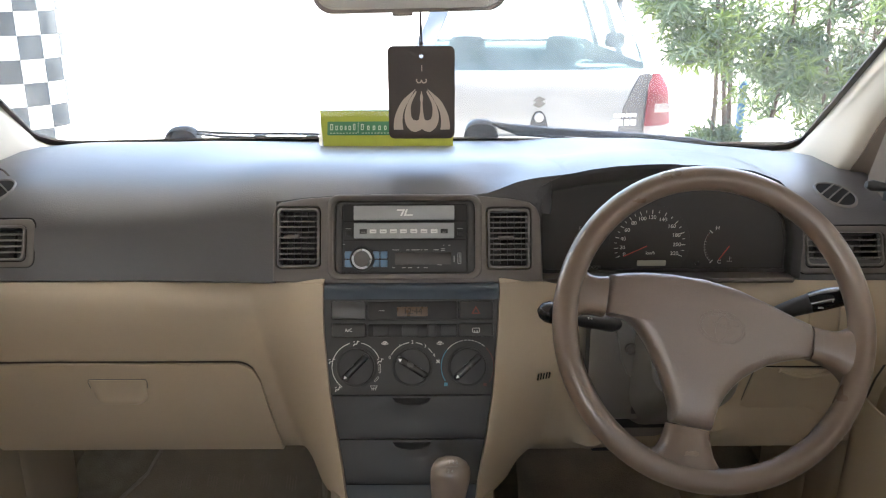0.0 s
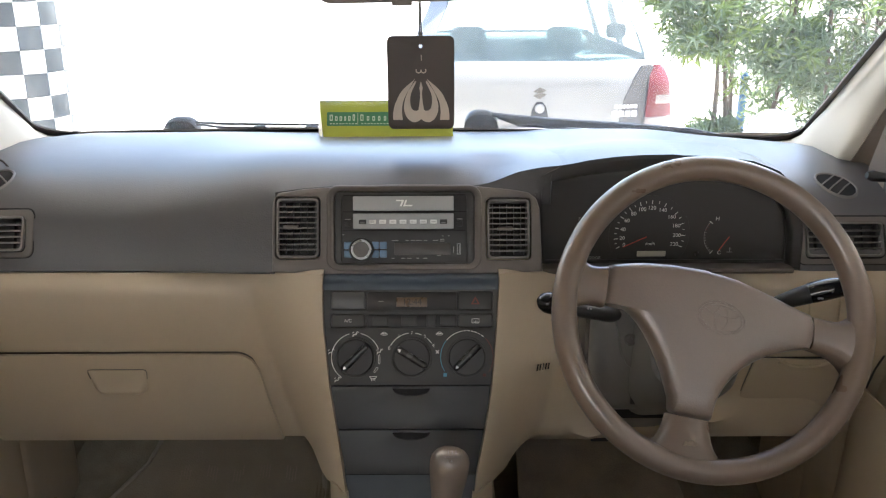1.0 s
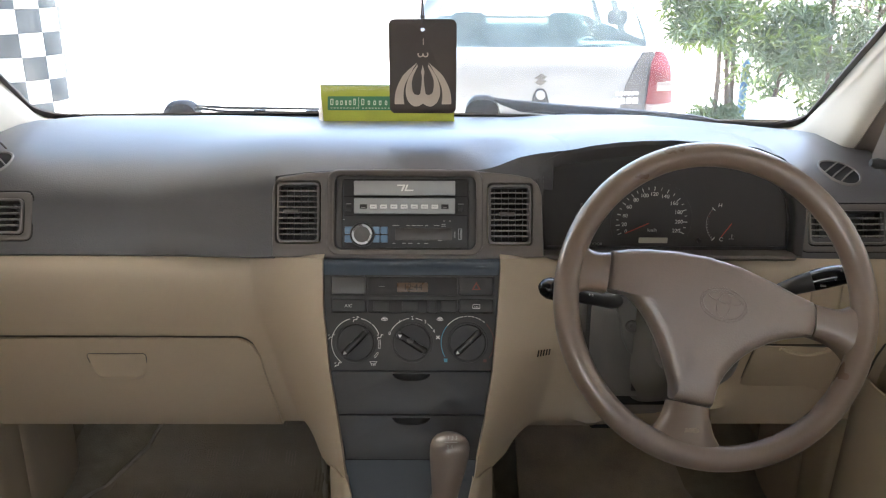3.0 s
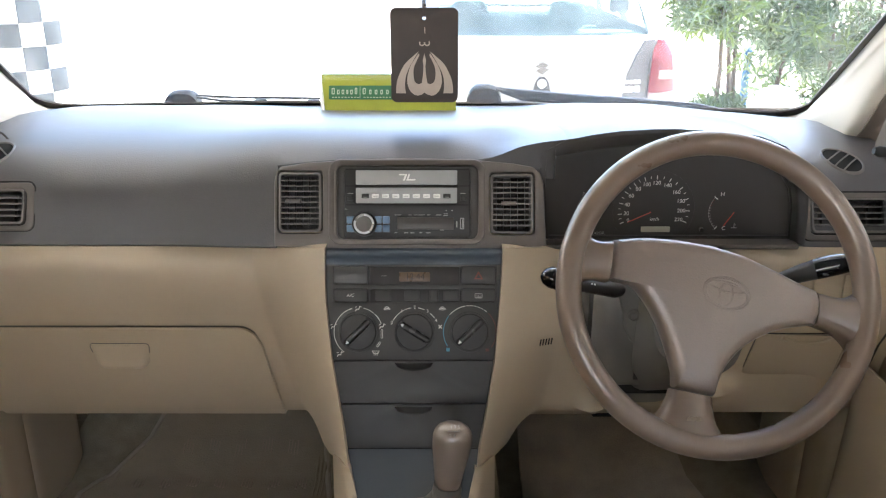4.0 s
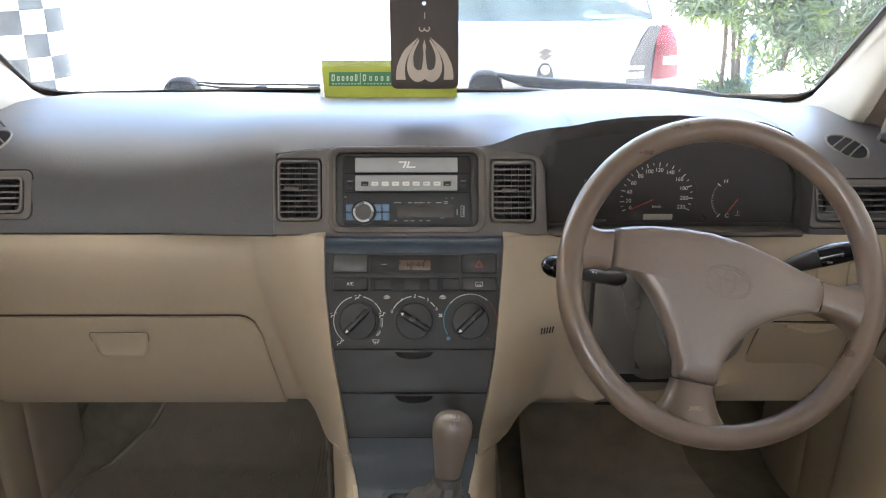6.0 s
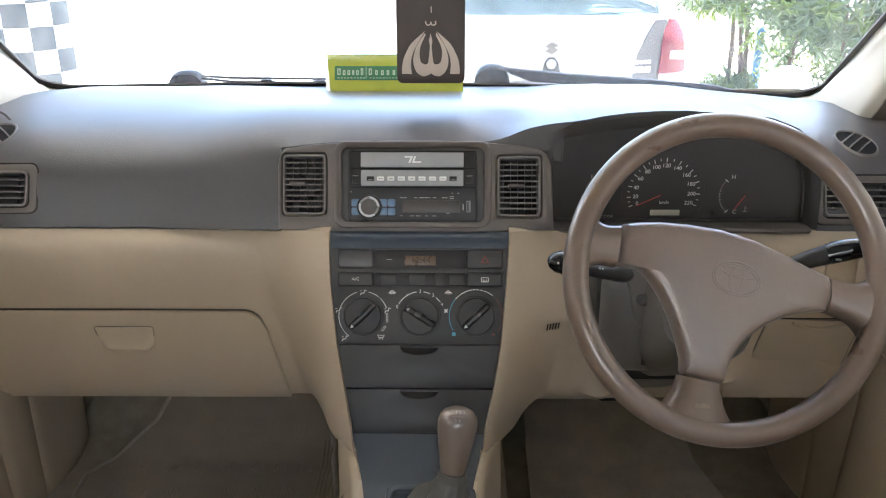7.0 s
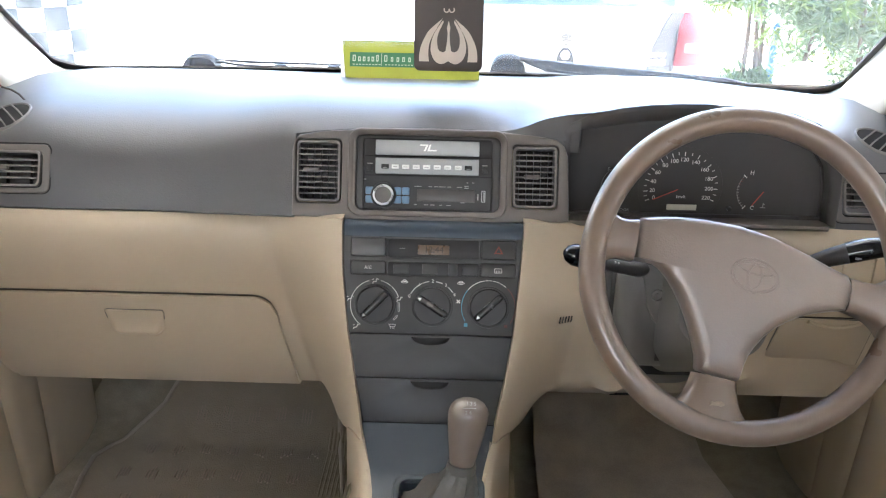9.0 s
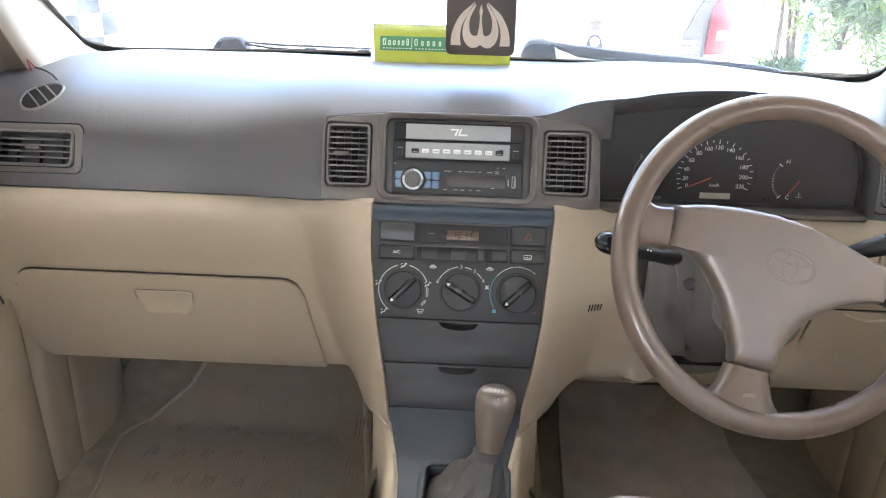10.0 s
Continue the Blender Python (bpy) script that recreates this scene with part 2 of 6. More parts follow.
def plate(outer, holes=(), depth=0.01, m=I4, bevel=0.0, bm=None, top=0.0):
    """A flat piece with openings: its face at z = top, its back depth below."""
    own = bmesh.new()
    edges = []
    for loop in (outer, *holes):
        vs = [own.verts.new((p[0], p[1], top)) for p in loop]
        edges += [own.edges.new((vs[i], vs[(i + 1) % len(vs)])) for i in range(len(vs))]
    bmesh.ops.triangle_fill(own, use_beauty=True, use_dissolve=False, edges=edges, normal=(0, 0, 1))
    r = bmesh.ops.extrude_face_region(own, geom=own.faces[:], use_keep_orig=True)
    bmesh.ops.translate(own, verts=[g for g in r["geom"] if isinstance(g, bmesh.types.BMVert)], vec=(0, 0, -depth))
    bmesh.ops.recalc_face_normals(own, faces=own.faces[:])
    if bevel:
        plain = own.copy()
        rim = [e for e in own.edges if len(e.link_faces) == 2 and abs(e.verts[0].co.z - top) < 1e-6 and abs(e.verts[1].co.z - top) < 1e-6 and e.calc_face_angle(0) > 0.8]
        bmesh.ops.bevel(own, geom=rim, offset=bevel, segments=2, profile=0.5, affect="EDGES", clamp_overlap=True)
        xs, ys = [p[0] for p in outer], [p[1] for p in outer]
        if any(v.co.x < min(xs) - 1e-4 or v.co.x > max(xs) + 1e-4 or v.co.y < min(ys) - 1e-4 or v.co.y > max(ys) + 1e-4 or v.co.z > top + 1e-4 for v in own.verts):
            own.free()
            own = plain
    bmesh.ops.transform(own, matrix=m, verts=own.verts[:])
    if bm is None:
        return own
    join(bm, own)
    return bm


def join(bm, other):
    me = bpy.data.meshes.new("t")
    other.to_mesh(me)
    other.free()
    bm.from_mesh(me)
    bpy.data.meshes.remove(me)


def rbox(cx, cy, cz, w, d, h, bevel=0.003, m=I4, bm=None, seg=2):
    own = bmesh.new()
    bmesh.ops.create_cube(own, size=1)
    bmesh.ops.transform(own, matrix=Matrix.Translation((cx, cy, cz)) @ Matrix.Diagonal((w, d, h, 1)), verts=own.verts[:])
    if bevel:
        bmesh.ops.bevel(own, geom=own.edges[:], offset=min(bevel, 0.49 * min(w, d, h)), segments=seg, profile=0.5, affect="EDGES")
    bmesh.ops.transform(own, matrix=m, verts=own.verts[:])
    if bm is None:
        return own
    join(bm, own)
    return bm


def skin(rows, closed=False, caps=False, bm=None):
    """Faces between rows of points of equal length."""
    bm = bm or bmesh.new()
    vs = [[bm.verts.new(p) for p in r] for r in rows]
    n = len(rows[0])
    for a, b in zip(vs, vs[1:]):
        for i in range(n if closed else n - 1):
            j = (i + 1) % n
            bm.faces.new((a[i], a[j], b[j], b[i]))
    if caps:
        bm.faces.new(vs[0])
        bm.faces.new(list(reversed(vs[-1])))
    return bm


def thick(bm, t):
    """Give a sheet a thickness, away from its normals."""
    bmesh.ops.recalc_face_normals(bm, faces=bm.faces[:])
    bmesh.ops.solidify(bm, geom=bm.faces[:], thickness=t)
    return bm


def tube(points, radius, seg=10, bm=None, caps=True):
    """A round bar along points; radius a number or one for each point."""
    pts = [Vector(p) for p in points]
    rad = radius if isinstance(radius, (list, tuple)) else [radius] * len(pts)
    rows = []
    side = None
    for i, p in enumerate(pts):
        d = (pts[min(i + 1, len(pts) - 1)] - pts[max(i - 1, 0)]).normalized()
        if side is None:
            side = d.orthogonal().normalized()
        side = (side - d * side.dot(d)).normalized()
        up = d.cross(side)
        rows.append([p + (side * math.cos(a) + up * math.sin(a)) * rad[i] for a in [2 * math.pi * k / seg for k in range(seg)]])
    return skin(rows, closed=True, caps=caps, bm=bm)


def lathe(profile, m=I4, seg=32, bm=None):
    """A turned piece about local z from (radius, z) pairs; its ends are closed."""
    rows = [[m @ Vector((max(r, 1e-4) * math.cos(2 * math.pi * k / seg), max(r, 1e-4) * math.sin(2 * math.pi * k / seg), z)) for k in range(seg)] for r, z in profile]
    return skin(rows, closed=True, caps=True, bm=bm)


def words(name, text, size, m, material, parent, label=""):
    cu = bpy.data.curves.new("w", "FONT")
    cu.body, cu.size, cu.align_x, cu.align_y, cu.extrude = text, size, "CENTER", "CENTER", 0.00015
    tmp = bpy.data.objects.new("w", cu)
    me = bpy.data.meshes.new_from_object(tmp)
    bpy.data.objects.remove(tmp)
    bpy.data.curves.remove(cu)
    bm = bmesh.new()
    bm.from_mesh(me)
    bpy.data.meshes.remove(me)
    bmesh.ops.transform(bm, matrix=m, verts=bm.verts[:])
    return part(name, bm, material, parent, label)


def arc_strip(cx, cy, r, w, a0, a1, m, z=0.0004, n=16, bm=None):
    rows = []
    for k in (r - w / 2, r + w / 2):
        rows.append([m @ Vector((cx + k * math.cos(radians(a0 + (a1 - a0) * i / n)), cy + k * math.sin(radians(a0 + (a1 - a0) * i / n)), z)) for i in range(n + 1)])
    return skin(rows, bm=bm)


def bar(x0, y0, x1, y1, m, z=0.0004, bm=None, h=0.0004):
    return rbox((x0 + x1) / 2, (y0 + y1) / 2, z, abs(x1 - x0), abs(y1 - y0), h, 0, m, bm)


def ease(a, b, x):
    t = min(max((x - a) / (b - a), 0), 1)
    return t * t * (3 - 2 * t)


def along(table, x):
    """Straight reading of a table of (x, value)."""
    return float(np.interp(x, [p[0] for p in table], [p[1] for p in table]))


def steps(a, b, n):
    return [a + (b - a) * i / n for i in range(n + 1)]


BEZEL = axes((0, 1.145, 0.853), (1, 0, 0), (0, 0.04, 0.109))
STACK = axes((0, 1.125, 0.843), (1, 0, 0), (0, 0.42, 1))

# ---- the ground outside ----
def ground_z(y):
    return -0.16 * ease(2.2, 3.6, y)


def build_ground():
    xs = sorted(set(steps(-300, -20, 6) + steps(-20, 20, 40) + steps(20, 300, 6)))
    ys = sorted(set(steps(-200, -10, 5) + steps(-10, 2, 10) + steps(2, 4, 14) + steps(4, 16, 16) + steps(16, 600, 8)))
    rows = [[(x, y, ground_z(y) + 0.012 * noise.noise((x * 0.7, y * 0.7, 0))) for x in xs] for y in ys]
    tagged(link("ground", skin(rows), M_CONCRETE), "pale sunlit concrete ground of the street and driveway", "ground", kind="structure")


build_ground()

# ---- the cabin of the car ----
ROOF_Z = 1.43


def screen_point(x, s):
    """A place on the windscreen: x across, s metres up its slope."""
    return Vector((x + 0.006, 1.78 - 0.08 * (x / 0.745) ** 2 - s * 0.866, 0.939 + s * 0.5 - 0.0095 * x))


def screen_edge(s):
    """Half the windscreen's width, s metres up its slope."""
    return 0.768 - 0.12 * s


def screen_outline(foot=0.0, side=0.0, r=0.035, n=10):
    """The windscreen's outline in (x, s): straight foot, round lower corners, sides leaning in."""
    corner_x = screen_edge(foot + r) - side - r
    right = [(corner_x + r * math.sin(radians(90 * i / n)), foot + r - r * math.cos(radians(90 * i / n))) for i in range(n + 1)]
    right += [(screen_edge(s) - side, s) for s in steps(foot + r + 0.06, 0.82 - side, 7)]
    top = [(x, 0.86 - side) for x in (0.56, 0.3)]
    half = right + top
    pts = [(-x, s) for x, s in half][::-1]
    mid = [(x, foot) for x in steps(-corner_x, corner_x, 16)[1:-1]]
    return pts + mid + half


def build_cabin():
    z_floor = 0.27
    # floor pan with a toe board that rises to the bulkhead
    prof = [(-0.9, z_floor), (0.6, z_floor), (1.38, z_floor), (1.46, z_floor + 0.02), (1.62, 0.42), (1.72, 0.60), (1.76, 0.80), (1.775, 0.936)]
    bm = skin([[(x, y, z) for x in steps(-0.78, 0.78, 8)] for y, z in prof])
    tagged(link("floor", thick(bm, 0.01), M_CARPET), "brown carpet on the floor of the car", "floor", kind="structure")
    # roof
    rows = []
    for y in steps(-0.95, 1.02, 10):
        rows.append([(x, y, ROOF_Z - 0.05 * (x / 0.6) ** 4 - 0.03 * ease(0.4, 1.05, y)) for x in steps(-0.62, 0.62, 12)])
    tagged(link("ceiling", thick(skin(rows), 0.02), M_HEADLINER), "pale fabric headliner of the car", "ceiling", kind="structure")
    # rear wall with the rear window's opening
    back = axes((0, -0.9, 0), (1, 0, 0), (0, 0, 1))
    bm = plate([(-0.8, 0.2), (0.8, 0.2), (0.78, 0.95), (0.62, 1.42), (-0.62, 1.42), (-0.78, 0.95)], [rr(0, 1.14, 1.1, 0.4, 0.08)], 0.03, back)
    tagged(link("wall_rear", bm, M_BEIGE), "beige rear end of the car cabin", "wall", kind="structure")


build_cabin()
for side_x, side_name in ((-0.80, "wall_left"), (0.80, "wall_right")):
    own = skin([[(side_x, y, z) for y in (1.26, 1.5, 1.80)] for z in (0.20, 0.6, 0.92)])
    tagged(link(side_name, thick(own, 0.01), M_CARPET), "carpeted inner side of the car ahead of the door", "wall", kind="structure")


def build_windscreen():
    t = thing("windscreen", (0, 1.78, 0.94), "dusty curved windscreen with a black printed border", "windscreen", kind="structure")
    outer, inner = screen_outline(0.004, 0.003, 0.048), screen_outline(0.042, 0.013, 0.062)
    bm = bmesh.new()
    rows = [[screen_point(x, s) + Vector((0, -0.006, -0.004)) for x, s in loop] for loop in (outer, inner)]
    skin(rows, closed=True, bm=bm)
    thick(bm, 0.004)
    part("border", bm, M_SEAL, t, "black printed border")
    # pane
    rows = []
    for k in steps(0, 1, 14):
        s = 0.003 + 0.855 * k
        lim = screen_edge(s)
        if s < 0.035:
            lim -= 0.035 - math.sqrt(max(0.035 ** 2 - (0.035 - s) ** 2, 0))
        rows.append([screen_point(lim * u, s) for u in steps(-1, 1, 20)])
    pane = part("pane", skin(rows), M_WINDSCREEN, t, "dusty glass")
    pane.visible_shadow = False


build_windscreen()


def build_pillar(sgn):
    """The trim of a front pillar, from the dash up along the windscreen."""
    t = thing("pillar_trim", (sgn * 0.76, 1.5, 0.95), "pale beige plastic trim of the windscreen pillar", "pillar trim", "pillar trims")
    rows = []
    for s in [0.0, 0.02, 0.05, 0.085, 0.125] + steps(0.17, 0.86, 12):
        low = ease(0.30, 0.0, s)
        a = screen_point(sgn * (screen_edge(s) - 0.001), s) + Vector((0, -0.008, 0.002))
        a.x *= sgn
        face = a.x - 0.008 - 0.036 * low
        a.x -= 0.048 - math.sqrt(max(0.048 ** 2 - max(0.052 - s, 0) ** 2, 0))
        deep = 0.140 + 0.112 * low
        ctrl = [(a.x, a.y), (a.x - 0.010 - 0.018 * low, a.y - 0.05), (face, a.y - deep * 0.5), (face, a.y - deep + 0.022), (face + 0.012, a.y - deep - 0.004), (face + 0.050, a.y - deep - 0.016), (face + 0.105, a.y - deep - 0.026)]
        ctrl = [Vector((x, y, a.z)) for x, y in ctrl]
        row = []
        for i in range(len(ctrl) - 1):
            for k in (0, 0.25, 0.5, 0.75):
                p0, p1, p2, p3 = ctrl[max(i - 1, 0)], ctrl[i], ctrl[i + 1], ctrl[min(i + 2, len(ctrl) - 1)]
                row.append(0.5 * ((2 * p1) + (p2 - p0) * k + (2 * p0 - 5 * p1 + 4 * p2 - p3) * k * k + (3 * p1 - p0 - 3 * p2 + p3) * k ** 3))
        row.append(ctrl[-1])
        rows.append([(sgn * p.x, p.y, p.z) for p in row])
    rows.insert(0, [(x, y, z - 0.09) for x, y, z in rows[0]])
    part("cover", thick(skin([row[:18] for row in rows]), 0.004), M_BEIGE_PILLAR, t)
    # the same pillar turned from the light; its shade is coloured brown
    part("shaded_return", thick(skin([row[17:] for row in rows]), 0.004), M_FRAME_SHADE, t, "pillar's return towards the door, its shade painted brown")


build_pillar(1)
build_pillar(-1)


def build_door(sgn):
    t = thing("door_1" if sgn < 0 else "door_2", (sgn * 0.78, 0.6, 0.3), "beige door of the car with a moulded inner panel", "car door", kind="structure")
    # inner panel: flat sill, armrest bulge, belt line
    prof = [(0.0, 0.28), (0.0, 0.40), (0.012, 0.50), (0.03, 0.56), (0.035, 0.62), (0.02, 0.68), (0.005, 0.74), (0.0, 0.82), (0.008, 0.90), (0.03, 0.93), (-0.02, 0.935)]
    rows = []
    for y in steps(-0.88, 1.34, 14):
        fade = 1 - ease(0.9, 1.3, y)
        rows.append([(sgn * (0.765 - d * fade), y, z) for d, z in prof])
    part("inner_panel", thick(skin(rows), 0.01), M_BEIGE, t)
    # window frame with two openings
    m = axes((sgn * 0.775, 0, 0), (0, 1, 0), (0, 0, 1))
    holes = [[(-0.72, 0.955), (0.12, 0.955), (0.12, 1.35), (-0.55, 1.35)], [(0.2, 0.955), (1.16, 0.955), (1.10, 1.02), (0.74, 1.29), (0.62, 1.35), (0.2, 1.35)]]
    bm = plate([(-0.95, 0.93), (1.34, 0.93), (1.34, 0.96), (1.24, 1.06), (0.88, 1.34), (0.76, 1.42), (-0.95, 1.42)], holes, 0.025, m)
    for v in bm.verts:
        if v.co.z > 0.96:
            v.co.x -= sgn * (v.co.z - 0.96) * 0.34
    part("window_frame", bm, M_FRAME_SHADE, t)
    # dark corner cover with the mirror's adjusting stick
    cover = plate([(1.06, 0.940), (1.26, 0.940), (1.26, 0.985), (1.16, 1.05), (1.06, 1.05)], (), 0.012, axes((sgn * 0.748, 0, 0), (0, 1, 0), (0, 0, 1)))
    part("mirror_corner", cover, M_BLACK, t, "black mirror corner cover")
    stick = tube([(sgn * 0.75, 1.19, 0.972), (sgn * 0.70, 1.198, 0.976), (sgn * 0.684, 1.20, 0.978), (sgn * 0.676, 1.20, 0.979)], [0.005, 0.007, 0.0085, 0.005], 12)
    part("adjusting_stick", stick, M_BLACK, t, "glossy black stick")


build_door(1)
build_door(-1)


def smooth(pts, n=4):
    """A curve through tuples of numbers."""
    out = []
    for i in range(len(pts) - 1):
        p0, p1, p2, p3 = (np.array(pts[min(max(j, 0), len(pts) - 1)]) for j in (i - 1, i, i + 1, i + 2))
        for k in range(n):
            t = k / n
            out.append(tuple(0.5 * (2 * p1 + (p2 - p0) * t + (2 * p0 - 5 * p1 + 4 * p2 - p3) * t * t + (3 * p1 - p0 - 3 * p2 + p3) * t ** 3)))
    return out + [tuple(pts[-1])]


def build_kick_panel(sgn):
    t = thing("kick_panel", (sgn * 0.7, 1.4, 0.28), "beige side trim in the footwell", "kick panel", "kick panels")

    def fold(pts, name, material, label=""):
        rows = []
        for z in steps(0.272, 0.64, 10):
            c = (z - 0.272) / 0.368
            rows.append([(sgn * (x + flare * c), y + lean * c, z) for x, y, flare, lean in smooth(pts)])
        part(name, thick(skin(rows), 0.004), material, t, label)
    fold([(0.708, 1.00, 0.035, 0.02), (0.694, 1.04, 0.030, 0.02), (0.685, 1.10, 0.030, 0.02), (0.684, 1.15, 0.030, 0.02), (0.690, 1.185, 0.030, 0.02), (0.703, 1.205, 0.030, 0.02)], "sill_trim", M_BEIGE, "rounded beige sill trim")
    fold([(0.705, 1.200, 0.022, 0.02), (0.696, 1.208, 0.022, 0.03), (0.692, 1.225, 0.022, 0.04), (0.690, 1.250, 0.022, 0.04), (0.691, 1.270, 0.022, 0.04), (0.693, 1.280, 0.022, 0.04)], "moulding", M_BEIGE, "rounded beige kick trim")
    fold([(0.693, 1.279, 0.022, 0.04), (0.688, 1.284, 0.022, 0.04), (0.683, 1.298, 0.022, 0.04), (0.678, 1.345, 0.020, 0.04), (0.674, 1.400, 0.020, 0.04), (0.675, 1.435, 0.020, 0.04), (0.681, 1.455, 0.020, 0.04), (0.694, 1.470, 0.020, 0.04)], "rear_moulding", M_BEIGE, "broad rounded beige kick trim")
    fold([(0.692, 1.465, 0.02, 0.04), (0.697, 1.485, 0.02, 0.04), (0.684, 1.510, 0.02, 0.04)], "seam", M_CARPET, "dark seam")
    fold([(0.685, 1.505, 0.02, 0.04), (0.668, 1.56, 0.01, 0.02), (0.655, 1.74, 0.01, 0.0)], "side_carpet", M_CARPET, "brown carpet side")


build_kick_panel(-1)
build_kick_panel(1)


# ---- dashboard ----
dash = thing("dashboard", (0, 1.5, 0.62), "grey-brown and beige moulded dashboard of a car", "dashboard")

TOP_ROWS = [(1.78, 0.944), (1.70, 0.950), (1.60, 0.955), (1.50, 0.957), (1.42, 0.9560), (1.36, 0.9535), (1.315, 0.9500), (1.28, 0.9455), (1.252, 0.9395),
            (1.230, 0.9300), (1.215, 0.916), (1.205, 0.900), (1.188, 0.872), (1.180, 0.845), (1.179, 0.841), (1.184, 0.837), (1.21, 0.835)]


# heights of the same rows beside the centre, where the top rolls over sooner
SIDE_Z = [0.944, 0.959, 0.9735, 0.9820, 0.9815, 0.9780, 0.9715, 0.9630, 0.9515, 0.9380, 0.9245, 0.9115, 0.871, 0.845, 0.841, 0.837, 0.835]


# and over the centre surround, where a higher crest rolls down to it
CENTRE_Z = [0.944, 0.951, 0.9600, 0.9725, 0.9855, 0.9925, 0.9930, 0.9880, 0.9797, 0.9685]


# the hood over the dials grows out of the same skin: how far ahead its rows lie, and how far below its brow
HOOD_Y = [1.78, 1.70, 1.60, 1.49, 1.40, 1.34, 1.285, 1.235, 1.200, 1.1720]
HOOD_FALL = [0.09, 0.08, 0.07, 0.050, 0.024, 0.010, 0.002, -0.001, -0.001, 0.0]
BROW_TOP = [(0.08, 0.969), (0.12, 0.9765), (0.145, 0.983), (0.165, 0.988), (0.181, 0.9915), (0.221, 0.9992), (0.262, 1.0082), (0.301, 1.0132), (0.340, 1.0157), (0.382, 1.0162), (0.412, 1.0152), (0.455, 1.0127), (0.498, 1.0065)]


ARCH = [(0.0, 0.0), (0.05, 0.0008), (0.10, 0.0030), (0.15, 0.0064), (0.187, 0.0110), (0.20, 0.0115)]


def pad_point(x, i):
    y, z = TOP_ROWS[i]
    c = 1 - (ease(0.185, 0.30, x) if x > 0 else ease(0.165, 0.42, -x))
    mid = CENTRE_Z[i] if i < len(CENTRE_Z) else z + 0.0075 * ease(0.90, 0.86, z) + 0.027 * ease(0.90, 0.935, z)
    if 6 < i < 10:
        # the front edge follows the arched top of the centre surround
        mid -= (i - 6) / 3 * along(ARCH, abs(x))
    z = mid * c + SIDE_Z[i] * (1 - c)
    reach = ease(1.5, 1.25, y)
    y -= 0.030 * c * reach
    y -= 0.082 * (x / 0.745) ** 2 * ease(1.55, 1.78, y)
    z -= 0.010 * ease(0.60, 0.76, abs(x)) * ease(0.90, 0.94, z)
    # the driver's end lies a little lower and leans back
    z -= 0.017 * ease(0.42, 0.66, x) * ease(0.90, 0.94, z)
    z += 0.05 * ease(0.52, 0.62, x) * min(max(y - 1.315, -0.08), 0.11) * ease(1.68, 1.46, y)
    lean = ease(0.075, 0.165, x) * ease(0.60, 0.50, x)
    if lean and i < len(HOOD_Y):
        sink = 0.022 * ease(0.38, 0.50, x) - 0.0008
        brow = along(BROW_TOP, x) - HOOD_FALL[i] - sink
        z += lean * ((brow if i > 6 else max(z, brow)) - z)
        y += lean * (HOOD_Y[i] + (0.017 * ease(0.245, 0.185, x) if i > 6 else 0) - y)
    return (x, y, z)


def pad_top(x, y):
    """The height of the pad's top."""
    pts = [pad_point(x, i) for i in range(12, -1, -1)]
    return along([(p[1], p[2]) for p in pts], y)


def build_pad():
    xs = steps(-0.765, 0.765, 102)
    bm = bmesh.new()
    grid = [[bm.verts.new(pad_point(x, i)) for x in xs] for i in range(len(TOP_ROWS))]
    for i in range(len(TOP_ROWS) - 1):
        for j in range(len(xs) - 1):
            mid = (xs[j] + xs[j + 1]) / 2
            if -0.192 < mid < 0.592 and i >= 9:
                continue
            if 0.44 < mid < 0.592 and i >= (6 if mid < 0.5 else 8):
                continue
            if (-0.690 < mid < -0.574 or 0.600 < mid < 0.712) and i in (10, 11):
                continue
            bm.faces.new((grid[i][j], grid[i][j + 1], grid[i + 1][j + 1], grid[i + 1][j]))
    # skirt behind the top of the centre surround
    for j in range(len(xs) - 1):
        if -0.192 < (xs[j] + xs[j + 1]) / 2 < 0.215:
            a, b = grid[9][j], grid[9][j + 1]
            bm.faces.new((a, b, bm.verts.new((b.co.x, b.co.y + 0.003, 0.940)), bm.verts.new((a.co.x, a.co.y + 0.003, 0.940))))
    bmesh.ops.remove_doubles(bm, verts=bm.verts[:], dist=1e-5)
    part("upper_pad", thick(bm, 0.006), M_PAD, dash, "grey-brown grained soft vinyl pad")


build_pad()


def build_bezel():
    outline = [(-0.196, -0.002), (-0.1965, 0.090), (-0.194, 0.104), (-0.187, 0.113), (-0.15, 0.119), (-0.10, 0.1225), (-0.05, 0.125), (0, 0.126), (0.05, 0.125), (0.10, 0.1225),
               (0.15, 0.118), (0.178, 0.113), (0.189, 0.104), (0.194, 0.090), (0.198, -0.002), (0.1, -0.006), (0, -0.007), (-0.1, -0.006)]
    holes = [rr(-0.1588, 0.0622, 0.0655, 0.0905, 0.007), rr(0.1483, 0.0597, 0.0655, 0.0905, 0.007), rr(-0.0027, 0.0622, 0.206, 0.108, 0.010)]
    bm = plate(outline, holes, 0.02, BEZEL, 0.0025)
    part("centre_bezel", bm, M_TRIM, dash, "grey-brown plastic centre surround")
    # raised lip round the radio opening
    lip = skin([[BEZEL @ Vector((x, y, z)) for x, y in rr(-0.0040, 0.0620, w, h, r, 6)] for w, h, r, z in
                ((0.2270, 0.1250, 0.018, -0.001), (0.2262, 0.1242, 0.018, 0.0022), (0.2235, 0.1218, 0.017, 0.0034), (0.2200, 0.1188, 0.016, 0.0034), (0.2140, 0.1130, 0.014, 0.0012), (0.2075, 0.1078, 0.012, -0.0010), (0.2055, 0.1068, 0.011, -0.0100))], closed=True)
